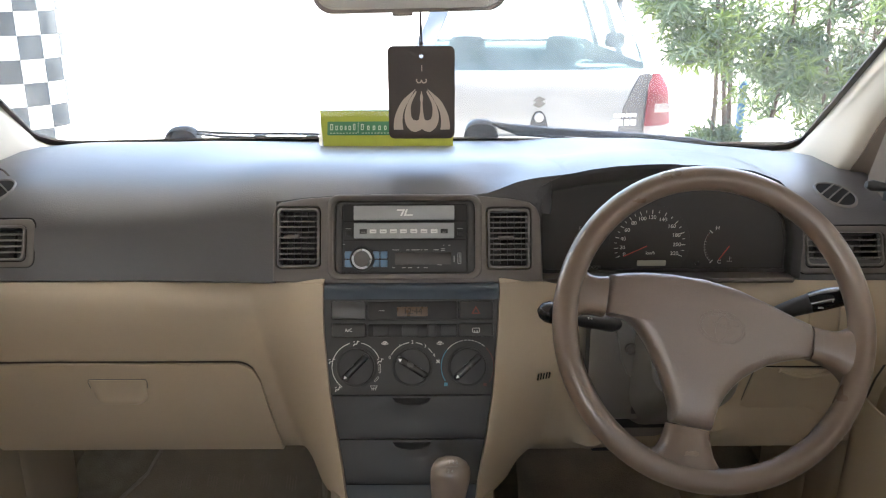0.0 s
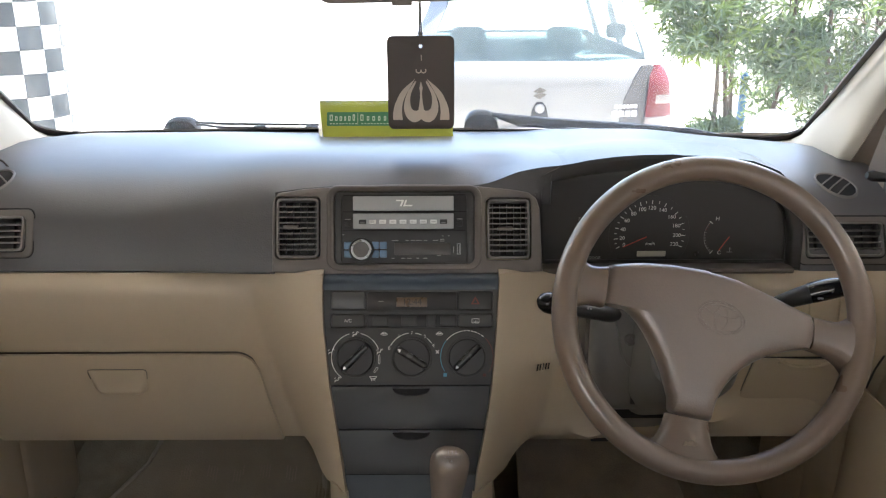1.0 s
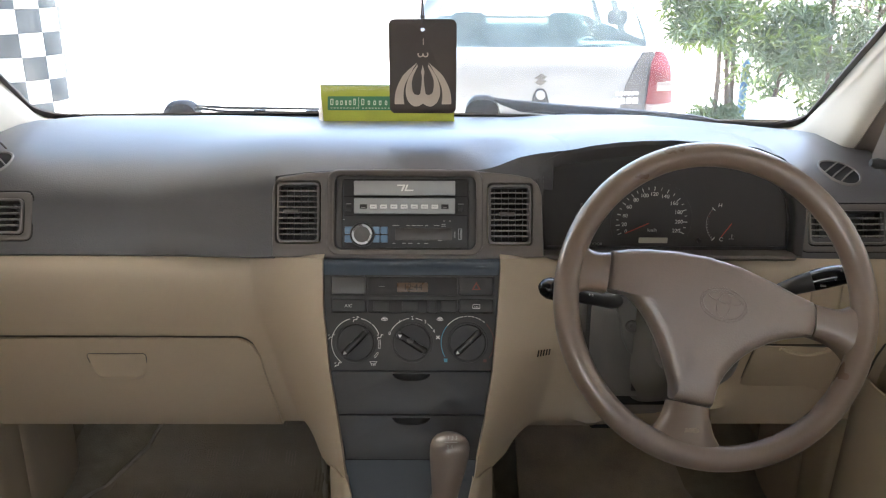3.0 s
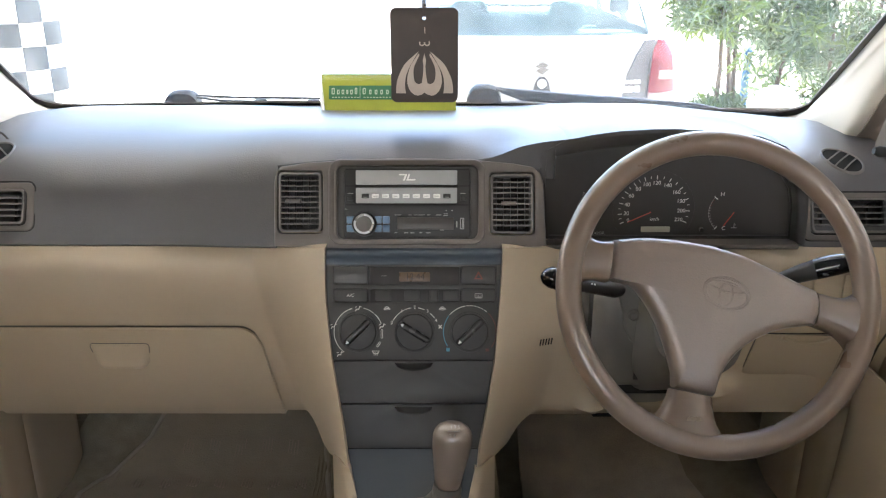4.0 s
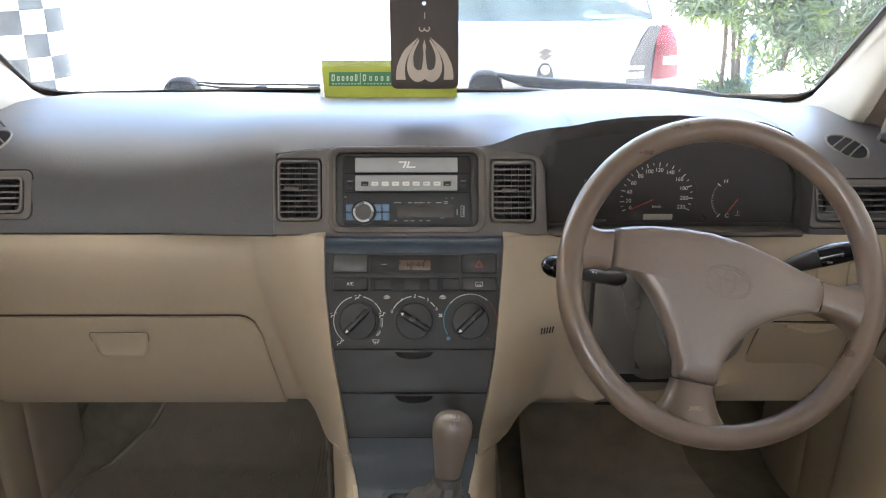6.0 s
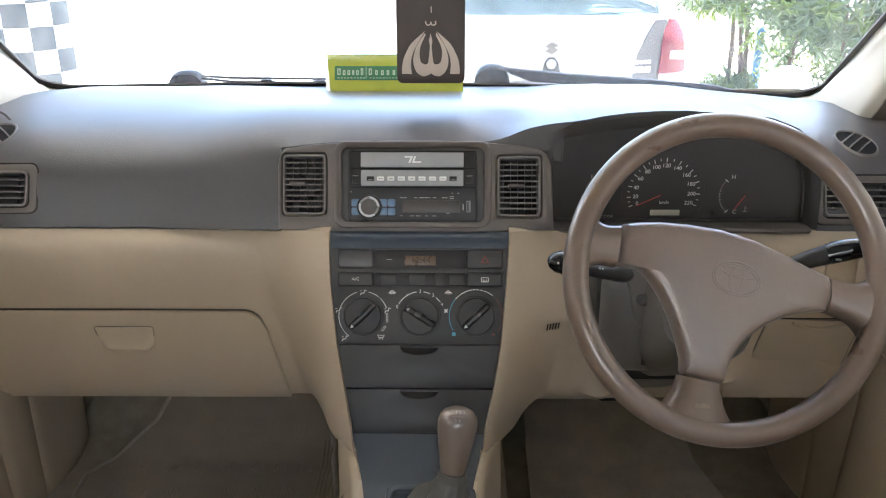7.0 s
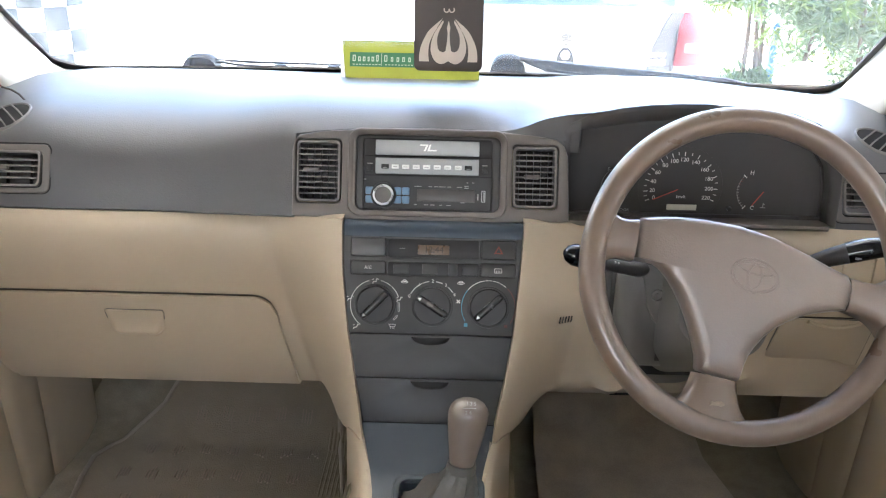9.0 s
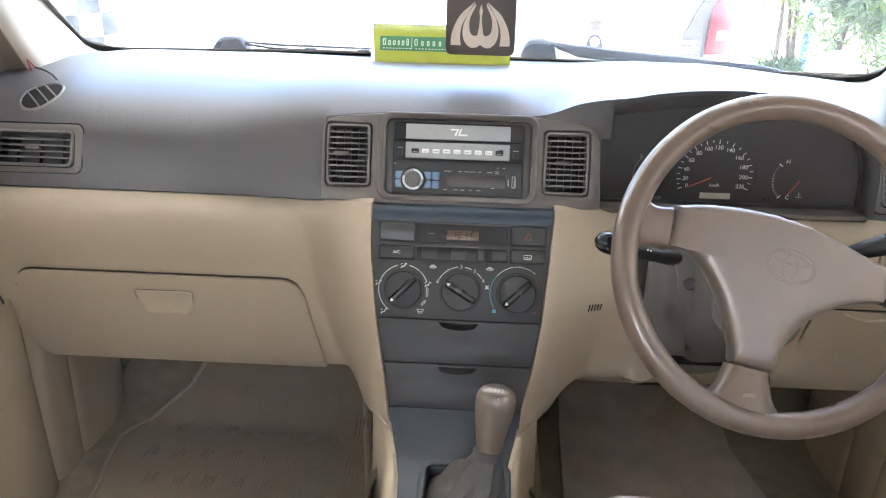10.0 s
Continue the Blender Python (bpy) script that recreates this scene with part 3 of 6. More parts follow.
    part("radio_surround", lip, M_TRIM, dash, "rounded lip round the radio")


build_bezel()


def build_vent(m, w, h, count, tab, name="air_vent", fins=5):
    """A face vent: frame, dark well, level slats, upright fins behind, a moving tab."""
    frame_bm = plate(rr(0, 0, w, h, 0.007), [rr(0, 0, w - 0.007, h - 0.007, 0.005)], 0.006, m @ Matrix.Translation((0, 0, 0.0015)), 0.001)
    vent = part(name, frame_bm, M_SLAT, dash, "grey-brown air vent with level slats")
    well = rbox(0, 0, -0.028, w - 0.004, h - 0.004, 0.004, 0, m)
    for sx in (-1, 1):
        rbox(sx * (w / 2 - 0.003), 0, -0.017, 0.002, h - 0.004, 0.024, 0, m, well)
        rbox(0, sx * (h / 2 - 0.003), -0.017, w - 0.004, 0.002, 0.024, 0, m, well)
    part("well", well, M_STACK, vent)
    for k in range(fins):
        x = (k + 0.5) / fins * (w - 0.01) - (w - 0.01) / 2
        part("fin", rbox(x, 0, -0.021, 0.0012, h - 0.012, 0.009, 0.0004, m), M_STACK, vent)
    gap = (h - 0.008) / count
    for k in range(1, count):
        y = -(h - 0.008) / 2 + gap * k
        mm = m @ Matrix.Translation((0, y, -0.0035)) @ Matrix.Rotation(radians(4), 4, "X")
        part("slat", rbox(0, 0, -0.001, w - 0.006, 0.0022, 0.011, 0.0008, mm), M_SLAT, vent)
    part("tab", rbox(tab[0], tab[1], 0.002, 0.022, 0.006, 0.008, 0.0012, m), M_TRIM, vent)
    return vent


build_vent(BEZEL @ Matrix.Translation((-0.1588, 0.0622, -0.002)), 0.062, 0.087, 10, (-0.0095, 0.001))
build_vent(BEZEL @ Matrix.Translation((0.1483, 0.0597, -0.002)), 0.062, 0.087, 10, (-0.0046, 0.0005))
SIDE_L = axes((-0.632, 1.1985, 0.894), (1, 0, 0), (0, 0.50, 1))
SIDE_R = axes((0.655, 1.1965, 0.881), (1, 0, 0), (0, 0.46, 1))


def pad_front(z):
    """How far ahead the pad's front lies at a height."""
    return along([(h, p[0]) for h, p in zip(SIDE_Z[14:5:-1], TOP_ROWS[14:5:-1])], z)


for side_m in (SIDE_L, SIDE_R):
    groove = plate(rr(0, 0, 0.1455, 0.0765, 0.013), [rr(0, 0, 0.12, 0.05, 0.006)], 0.004, side_m)
    surround = plate(rr(0, 0, 0.142, 0.073, 0.012), [rr(0, 0, 0.120, 0.056, 0.009)], 0.005, side_m, 0.0012)
    for piece, off in ((groove, 0.0004), (surround, 0.0016)):
        for v in piece.verts:
            local = side_m.inverted() @ v.co
            v.co.y = pad_front(v.co.z) - off - local.z * 0.9
    part("vent_groove", groove, M_BLACK_MATT, dash)
    part("vent_surround", surround, M_TRIM, dash)
    build_vent(side_m @ Matrix.Translation((0, 0, 0.0040)), 0.116, 0.053, 5, (0, 0), fins=3)


def build_demist_vent(cx, cy, turn):
    """An oval outlet for the side window, let into the top of the dash."""
    m = pose(cx, cy, 0, 0, 0, turn)

    def settle(bm, lift):
        for v in bm.verts:
            v.co.z += pad_top(v.co.x, v.co.y) + lift
        return bm
    bm = skin([[m @ Vector((rx * math.cos(a), ry * math.sin(a), z)) for a in [2 * math.pi * k / 40 for k in range(40)]] for rx, ry, z in ((0.0305, 0.0355, -0.002), (0.0299, 0.0346, 0.002), (0.0291, 0.0335, 0.003), (0.0281, 0.0321, 0.003), (0.0274, 0.0312, 0.002), (0.0271, 0.0307, -0.002))], closed=True)
    vent = part("demister_outlet", settle(bm, 0), M_SLAT, dash, "oval slatted outlet for the side window")
    # flat black disc on the pad paints the shade of a deep well
    disc = skin([[m @ Vector((k * 0.029 * math.cos(a), k * 0.0333 * math.sin(a), 0)) for a in [2 * math.pi * i / 32 for i in range(32)]] for k in (1, 0.75, 0.5, 0.25, 0.02)], closed=True)
    part("well", settle(disc, 0.0009), M_BLACK_MATT, vent)
    lean = radians(44 if turn < 0 else -44)
    for off in (-0.0135, 0.0, 0.0135):
        half = 0.0290 * math.sqrt(1 - (off / 0.030) ** 2)
        rows = []
        for k in steps(-1, 1, 6):
            px, py = off * math.cos(lean) - k * half * math.sin(lean), off * math.sin(lean) + k * half * math.cos(lean)
            rows.append([m @ Matrix.Rotation(-radians(turn), 4, "Z") @ Vector((px + dx, py, dz)) for dx, dz in ((-0.0014, -0.001), (-0.0010, 0.0012), (0.0010, 0.0012), (0.0014, -0.001))])
        part("slat", settle(skin(rows), 0.0014), M_SLAT, vent)


build_demist_vent(-0.648, 1.270, -30)
build_demist_vent(0.676, 1.290, 30)

# ---- instrument hood and cluster ----
HOOD = [(0.200, 0.842), (0.199, 0.90), (0.1985, 0.938), (0.198, 0.955), (0.1985, 0.968), (0.2055, 0.9740), (0.234, 0.9785), (0.27, 0.9850), (0.31, 0.9895), (0.36, 0.9910), (0.41, 0.9905), (0.45, 0.9880),
        (0.49, 0.981), (0.525, 0.968), (0.549, 0.948), (0.564, 0.925), (0.571, 0.895), (0.574, 0.842)]
BROW = [(0.1965, 0.842), (0.1945, 0.90), (0.1910, 0.940), (0.1885, 0.957), (0.1860, 0.969), (0.1930, 0.980), (0.2270, 1.0015), (0.268, 1.0092), (0.31, 1.0142), (0.36, 1.0162), (0.412, 1.0152), (0.455, 1.0127),
        (0.498, 1.0065), (0.536, 0.992), (0.562, 0.969), (0.576, 0.938), (0.582, 0.895), (0.584, 0.842)]
# the edge of the brow, rolled: shares of the way back to front and down
ROLL = [(0.0, 0.0), (0.10, 0.04), (0.19, 0.13), (0.27, 0.25), (0.37, 0.42), (0.50, 0.60), (0.68, 0.79), (0.86, 0.93), (1.0, 1.0)]


def build_hood():
    cx = 0.39
    rows = [[(x + 0.003 * (1 if x < cx else -1), 1.215, z) for x, z in HOOD]]
    rows.append([(x, 1.19, z) for x, z in HOOD])
    for fore, down in ROLL[-2::-1]:
        rows.append([(b[0] + (a[0] - b[0]) * down, 1.1720 + 0.0130 * fore + 0.017 * ease(0.245, 0.185, b[0]) * (1 - fore), b[1] + (a[1] - b[1]) * down) for a, b in zip(HOOD, BROW)])
    for y, drop, wide in ((1.200, -0.001, 1.0), (1.235, -0.001, 1.0), (1.285, 0.002, 1.02), (1.34, 0.010, 1.05), (1.40, 0.024, 1.09), (1.48, 0.050, 1.15)):
        row = []
        for x, z in BROW:
            t = ease(0.93, 0.985, z)
            row.append((cx + (x - cx) * (1 + (wide - 1) * t), y, z - drop * t))
        rows.append(row)
    part("instrument_hood", skin(rows), M_PAD, dash, "grained hood over the dials")
    # rolled edge from the pad's crest up to the hood
    foot = [(0.080, 0.9675), (0.108, 0.9640), (0.140, 0.9615), (0.190, 0.9560), (0.1985, 0.9650)] + HOOD[5:11]
    ahead = [(0.080, 1.1965), (0.140, 1.1900), (0.190, 1.1875), (0.210, 1.1850), (0.400, 1.1850)]
    xs = steps(0.080, 0.400, 52)
    rows = []
    for fore, down in ROLL:
        row = []
        for x in xs:
            _, y0, z0 = pad_point(x, 9)
            row.append((x, y0 + (along(ahead, x) - y0) * fore, z0 + (along(foot, x) - z0) * down))
        rows.append(row)
    part("hood_fillet", skin(rows), M_PAD, dash)
    # sill below the dials
    sill = skin([[(x, y, z) for x in steps(0.201, 0.574, 8)] for y, z in ((1.215, 0.840), (1.18, 0.845), (1.169, 0.8445), (1.1665, 0.841), (1.171, 0.8365))])
    part("hood_sill", thick(sill, 0.003), M_TRIM, dash)
    frame_bm = plate([(x + 0.002 * (-1 if x < cx else 1), z + 0.001) for x, z in HOOD], [[(cx + (x - cx) * (0.955 if x < cx else 0.978), 0.9015 + (z - 0.9015) * 0.90) for x, z in HOOD]], 0.005, axes((0, 1.2005, 0), (1, 0, 0), (0, 0, 1)))
    part("cluster_frame", frame_bm, M_DIALFRAME, dash, "black frame round the dials")


build_hood()


def build_cluster():
    t = thing("instrument_cluster", (0.388, 1.215, 0.842), "dark instrument cluster with a speedometer and a temperature gauge", "instrument cluster")
    m = axes((0, 1.205, 0), (1, 0, 0), (0, 0, 1))
    part("face", plate([(x, z) for x, z in HOOD], (), 0.004, m), M_DIAL, t, "near-black dial face")
    cx, cz, r = 0.3645, 0.8870, 0.0530
    dial = part("speedometer", plate(ring(cx, cz, 0.0615, 0.0615, 48), [ring(cx, cz, 0.0605, 0.0605, 48)], 0.001, m, 0.0, top=0.0012), M_DIAL, t, "speedometer dial")
    sweep = [(0, 203), (2, 187), (4, 168), (6, 147.5), (8, 128), (10, 109), (12, 89), (14, 66), (16, 42), (18, 20), (20, -1), (22, -21)]
    for k in range(23):
        a = radians(along(sweep, k))
        long = k % 2 == 0
        mm = m @ Matrix.Translation((cx, cz, 0.0012)) @ Matrix.Rotation(a, 4, "Z")
        part("tick", rbox(r - (0.0022 if long else 0.0015), 0, 0, 0.0060 if long else 0.0038, 0.0011 if long else 0.0008, 0.0006, 0, mm), M_DIMWHITE, dial)
        if long:
            rn = 0.0413 + 0.0010 * math.sin(a)
            words("number", str(k * 10), 0.0083, m @ Matrix.Translation((cx + rn * math.cos(a), cz + rn * math.sin(a), 0.0012)), M_DIMWHITE, dial)
    words("unit", "km/h", 0.0070, m @ Matrix.Translation((0.3665, 0.8730, 0.0012)), M_DIMWHITE, dial)
    mm = m @ Matrix.Translation((0.3600, 0.8850, 0.004)) @ Matrix.Rotation(radians(205), 4, "Z")
    part("needle", rbox(0.0192, 0, 0, 0.038, 0.0014, 0.001, 0.0003, mm), M_RED, dial, "red needle")
    part("odometer", plate(rr(0.3693, 0.8570, 0.0435, 0.0085, 0.001), (), 0.0012, m, top=0.0016), M_LCDGREY, t, "pale grey odometer window")
    # temperature gauge
    gx, gz = 0.4815, 0.8850
    gauge = part("temperature_gauge", arc_strip(gx, gz, 0.0345, 0.0006, 138, 232, m, 0.0012), M_PALE_PRINT, t, "temperature gauge scale")
    for k in range(13):
        a = radians(140 + 90 * k / 12)
        end = k in (0, 12)
        mm = m @ Matrix.Translation((gx, gz, 0.0012)) @ Matrix.Rotation(a, 4, "Z")
        part("tick", rbox(0.0335, 0, 0, 0.0065 if end else 0.0032, 0.0012 if end else 0.0006, 0.0006, 0, mm), M_DIMWHITE if end else (M_ORANGE if k < 4 else M_PALE_PRINT), gauge)
    words("letter", "H", 0.0085, m @ Matrix.Translation((gx - 0.0165, gz + 0.0270, 0.0012)), M_DIMWHITE, gauge)
    words("letter", "C", 0.0085, m @ Matrix.Translation((gx - 0.0095, gz - 0.0265, 0.0012)), M_DIMWHITE, gauge)
    mm = m @ Matrix.Translation((gx + 0.003, gz - 0.001, 0.003)) @ Matrix.Rotation(radians(237), 4, "Z")
    part("needle", rbox(0.0125, 0, 0, 0.026, 0.0014, 0.001, 0.0003, mm), M_RED, gauge, "red needle")
    tele = bar(gx + 0.0055, gz - 0.0245, gx + 0.0065, gz - 0.0180, m, 0.0014)
    bar(gx + 0.0020, gz - 0.0260, gx + 0.0100, gz - 0.0250, m, 0.0014, tele)
    bar(gx + 0.0065, gz - 0.0210, gx + 0.0090, gz - 0.0203, m, 0.0014, tele)
    part("symbol", tele, M_PALE_PRINT, gauge)
    # fuel gauge and a warning word
    fuel = part("fuel_gauge", arc_strip(0.283, 0.885, 0.0345, 0.0006, 128, 222, m, 0.0012), M_PALE_PRINT, t, "fuel gauge scale")
    words("letter", "F", 0.0085, m @ Matrix.Translation((0.258, 0.912, 0.0012)), M_PALE_PRINT, fuel)
    words("letter", "E", 0.0085, m @ Matrix.Translation((0.262, 0.858, 0.0012)), M_PALE_PRINT, fuel)
    words("warning_word", "DOOR", 0.0062, m @ Matrix.Translation((0.2836, 0.8508, 0.0012)), M_PALE_PRINT, t)
    part("reset_stem", lathe([(0.0, 0.006), (0.003, 0.006), (0.0035, 0.0)], m @ Matrix.Translation((0.4385, 0.857, 0.0)), 14), M_BLACK, t, "small black reset stem")


build_cluster()

# ---- radio ----
def build_radio():
    t = thing("car_radio", (-0.006, 1.16, 0.86), "black car radio with silver panels and a round volume knob", "car radio")
    m = BEZEL @ Matrix.Translation((-0.006, 0.060, 0))
    part("body", rbox(0, 0, -0.030, 0.196, 0.105, 0.04, 0.002, m), M_BLACK_MATT, t)
    part("mounting_frame", plate(rr(0.0032, 0.0018, 0.2052, 0.1066, 0.010), [rr(0.0025, 0.0003, 0.1835, 0.0998, 0.004)], 0.006, m @ Matrix.Translation((0, 0, -0.0055)), 0.0012), M_DIALFRAME, t, "dark brown mounting frame")
    part("faceplate", plate(rr(0.0025, 0.0003, 0.1825, 0.0988, 0.003), [], 0.006, m @ Matrix.Translation((0, 0, -0.004)), 0.0015), M_BLACK, t, "black faceplate")
    m = m @ Matrix.Translation((0, 0, -0.004))
    upper = part("upper_panel", rbox(0.0015, 0.0375, 0.0025, 0.147, 0.021, 0.006, 0.0012, m), M_SILVER, t, "silver flap")
    lower = part("lower_panel", rbox(0.0015, 0.0115, 0.0025, 0.1465, 0.0225, 0.006, 0.0012, m), M_SILVER, t, "silver button panel")
    # plain mark on the flap
    mark = plate([(-0.009, 0.0425), (0.003, 0.0425), (-0.001, 0.033), (-0.004, 0.033), (-0.0005, 0.0405), (-0.009, 0.0405)], (), 0.0004, m, 0, None, 0.0059)
    part("mark", mark, M_WHITE, upper)
    mark = plate([(0.0045, 0.0425), (0.0070, 0.0425), (0.0045, 0.0352), (0.0150, 0.0352), (0.0140, 0.033), (0.0012, 0.033)], (), 0.0004, m, 0, None, 0.0059)
    part("mark", mark, M_WHITE, upper)
    for k in range(7):
        x = -0.0435 + k * 0.01482
        b = part("preset_button", rbox(x, 0.0105, 0.006, 0.0100, 0.0060, 0.003, 0.0008, m), M_WHITE, lower, "pale preset button")
        part("legend", bar(x - 0.003, 0.0098, x + 0.003, 0.0106, m, 0.0076), M_PALE_PRINT, b)
    for x in (-0.0580, 0.0600):
        slot = part("slot_button", rbox(x, 0.0105, 0.0052, 0.0105, 0.0065, 0.003, 0.0006, m), M_BLACK, lower, "black slot")
        part("legend", bar(x - 0.003, 0.0085, x + 0.003, 0.0092, m, 0.0068), M_PALE_PRINT, slot)
    part("print_row", bar(-0.02, 0.0185, 0.022, 0.0194, m, 0.0056), M_PALE_PRINT, lower)
    for x in (-0.0800, 0.0835):
        b = part("side_button", rbox(x, 0.008, 0.002, 0.008, 0.008, 0.003, 0.0008, m), M_BLACK, t)
        part("legend", bar(x - 0.004, 0.0142, x + 0.004, 0.0152, m, 0.0006), M_PALE_PRINT, b)
    for y in (0.0255, -0.002, 0.050):
        part("seam", bar(-0.087, y - 0.0006, 0.092, y + 0.0006, m, 0.0006), M_BLACK_MATT, t)
    # volume knob with a chrome ring
    km = m @ Matrix.Translation((-0.0596, -0.0298, 0))
    knob = part("volume_knob", lathe([(0.0, 0.0), (0.0182, 0.0), (0.0180, 0.006), (0.0168, 0.0085), (0.0150, 0.0090), (0.0145, 0.008), (0.0, 0.008)], km), M_BLACK, t, "black volume knob")
    part("ring", lathe([(0.0126, 0.008), (0.0148, 0.008), (0.0148, 0.0108), (0.0142, 0.0120), (0.0132, 0.0120), (0.0126, 0.0110)], km), M_CHROME, knob, "chrome ring")
    part("cap", lathe([(0.0, 0.008), (0.0124, 0.008), (0.0120, 0.0106), (0.0112, 0.0114), (0.0, 0.0114)], km), M_KNOBCAP, knob, "satin grey cap")
    for x, y, w in ((-0.0795, -0.0238, 0.0115), (-0.0795, -0.0362, 0.0115), (-0.0395, -0.0238, 0.0105), (-0.0395, -0.0362, 0.0105), (-0.0280, -0.0238, 0.0105), (-0.0280, -0.0362, 0.0105)):
        part("blue_button", rbox(x, y, 0.002, w, 0.0108, 0.005, 0.0016, m), M_BLUE, t, "blue-grey button")
    part("display", rbox(0.0290, -0.0290, 0.0005, 0.082, 0.0175, 0.003, 0.0008, m), M_RADIOLCD, t, "dark display window")
    for x0, x1, y in ((-0.016, -0.006, -0.0165), (0.004, 0.009, -0.0165), (0.012, 0.018, -0.0165), (0.019, 0.025, -0.0165), (0.026, 0.028, -0.0165), (0.031, 0.036, -0.0165), (0.044, 0.052, -0.0165), (0.055, 0.061, -0.0150), (0.055, 0.061, -0.0175),
                      (-0.016, -0.012, -0.0425), (-0.002, 0.004, -0.0425), (0.007, 0.013, -0.0425), (0.020, 0.024, -0.0425), (0.030, 0.036, -0.0425), (0.050, 0.056, -0.0385), (-0.088, -0.085, -0.008), (0.066, 0.069, -0.010), (0.058, 0.060, -0.010)):
        part("legend", bar(x0, y - 0.0005, x1, y + 0.0005, m, 0.0007), M_PALE_PRINT, t)
    part("socket", plate(rr(0.0822, -0.0290, 0.0058, 0.0165, 0.001), [rr(0.0822, -0.0290, 0.0036, 0.0140, 0.0006)], 0.003, m, 0.0004, None, 0.0022), M_SILVER, t, "metal socket")
    part("socket_tongue", rbox(0.0830, -0.0290, 0.0008, 0.0014, 0.012, 0.002, 0.0003, m), M_SILVER, t)
    part("jack", rbox(0.0745, -0.0300, 0.0008, 0.0016, 0.009, 0.002, 0.0003, m), M_PALE_PRINT, t)


build_radio()

# ---- lower dash ----
STACK_L = [(0.0, 0.1205), (0.06, 0.119), (0.149, 0.109), (0.21, 0.098), (0.272, 0.087), (0.31, 0.078), (0.36, 0.069), (0.60, 0.064)]
STACK_R = [(0.0, 0.1340), (0.06, 0.130), (0.149, 0.122), (0.21, 0.112), (0.272, 0.099), (0.31, 0.092), (0.36, 0.085), (0.60, 0.080)]
FACE = [(0.25, 0.90), (0.30, 0.93), (0.42, 0.945), (0.50, 0.95), (0.543, 0.965), (0.56, 0.985), (0.599, 1.016), (0.65, 1.044), (0.7048, 1.067), (0.7858, 1.101), (0.843, 1.125), (0.86, 1.132)]
PANEL = [(0.50, 1.262), (0.527, 1.236), (0.56, 1.222), (0.6136, 1.205), (0.6716, 1.190), (0.7105, 1.180), (0.74, 1.171), (0.77, 1.165), (0.80, 1.163), (0.82, 1.166), (0.832, 1.173), (0.838, 1.180)]


def stack_edge(z, sgn):
    d = (0.843 - z) * 1.0846
    return along(STACK_L if sgn < 0 else STACK_R, d)


def panel_y(z, sgn):
    y = along(PANEL, z)
    return y if sgn < 0 else y - 0.012 * ease(0.80, 0.70, z) - 0.020 * ease(0.66, 0.54, z)


def knee_bulge(x, z):
    """How far the driver's panel swells rearward beside the centre stack."""
    return 0.058 * ease(0.82, 0.72, z) * ease(0.53, 0.60, z) * ease(0.37, 0.236, x)


def build_flank(sgn):
    """The beige side that sweeps from the lower dash round to the centre stack, and the console's rim below it."""
    rows = [[flank_point(k, b, sgn) for b in [-1] + steps(0, 1, 28)] for k in steps(0, 1, 26)]
    rows.append([(x, y + 0.04 * ease(0.03, 0.12, abs(x) - 0.08), z - 0.006) for x, y, z in rows[-1]])
    rows.insert(0, [(x, y + 0.035, z + 0.001) for x, y, z in rows[0]])
    part("flank", skin(rows), M_BEIGE, dash, "smooth beige flank beside the centre stack")
    rows = []
    for y, z in [(1.0065, 0.5770)] + CONSOLE[2:]:
        e = along(RIM, y) + (0 if sgn < 0 else 0.0145)
        up, w = 0.0035 * ease(1.0, 0.93, y), 0.62 + 0.38 * ease(1.0, 0.91, y)
        shape = [(e, 0.004, z - 0.012), (e + 0.0005, -0.001, z - 0.002 + up), (e + 0.004 * w, -0.002, z + up), (e + 0.009 * w, -0.0015, z - 0.0005 + up), (e + 0.0135 * w, 0.001, z - 0.004 + up), (e + 0.0175 * w, 0.006, z - 0.012), (e + 0.020, 0.014, z - 0.030), (e + 0.022, 0.03, 0.42), (e + 0.024, 0.04, 0.272)]
        blend = ease(0.955, 1.0065, y)
        row = []
        for (p, q, r), b in zip(shape, (-1, 0, 0.025, 0.055, 0.085, 0.12, 0.17, 0.20, 0.20)):
            fx, fy, fz = flank_point(1, b, sgn)
            if r < 0.43:
                fz = r
            row.append((sgn * p + (fx - sgn * p) * blend, y + q + (fy - y - q) * blend, r + (fz - 0.002 - r) * blend))
        rows.append(row)
    part("console_side", thick(skin(rows), 0.003), M_BEIGE, dash, "beige side of the floor console")


def flank_point(k, b, sgn):
    """A place on the flank: k down from the seam to the console, b out from the stack's edge."""
    z0, z1 = 0.854 + (0.5785 - 0.854) * k, 0.838 + ((0.522 if sgn < 0 else 0.545) - 0.838) * k
    e, f = stack_edge(z0, sgn), along(FACE, z0) - 0.004
    if b < 0:
        return (sgn * (e - 0.001), f + 0.012, z0)
    fall = (1 - k) * ease(0.0, 1.0, b) + k * ease(0.06, 0.40, b)
    z = z0 + (z1 - z0) * fall
    reach = 1.0 - 0.35 * k
    sweep = 0.55 * min(b / reach, 1) + 0.45 * ease(0.0, reach, b)
    return (sgn * (e + (0.236 - e) * b), f + (panel_y(z1, sgn) - (knee_bulge(0.236, z1) if sgn > 0 else 0) - f) * sweep, z)


RIM = [(0.30, 0.062), (0.80, 0.062), (0.90, 0.0635), (0.94, 0.0665), (0.965, 0.0705), (0.985, 0.0755), (1.004, 0.0825), (1.0192, 0.0875)]
CONSOLE = [(1.0192, 0.5912), (1.004, 0.5765), (0.985, 0.5600), (0.965, 0.5460), (0.94, 0.5355), (0.90, 0.5275), (0.80, 0.520), (0.55, 0.515), (0.30, 0.51)]
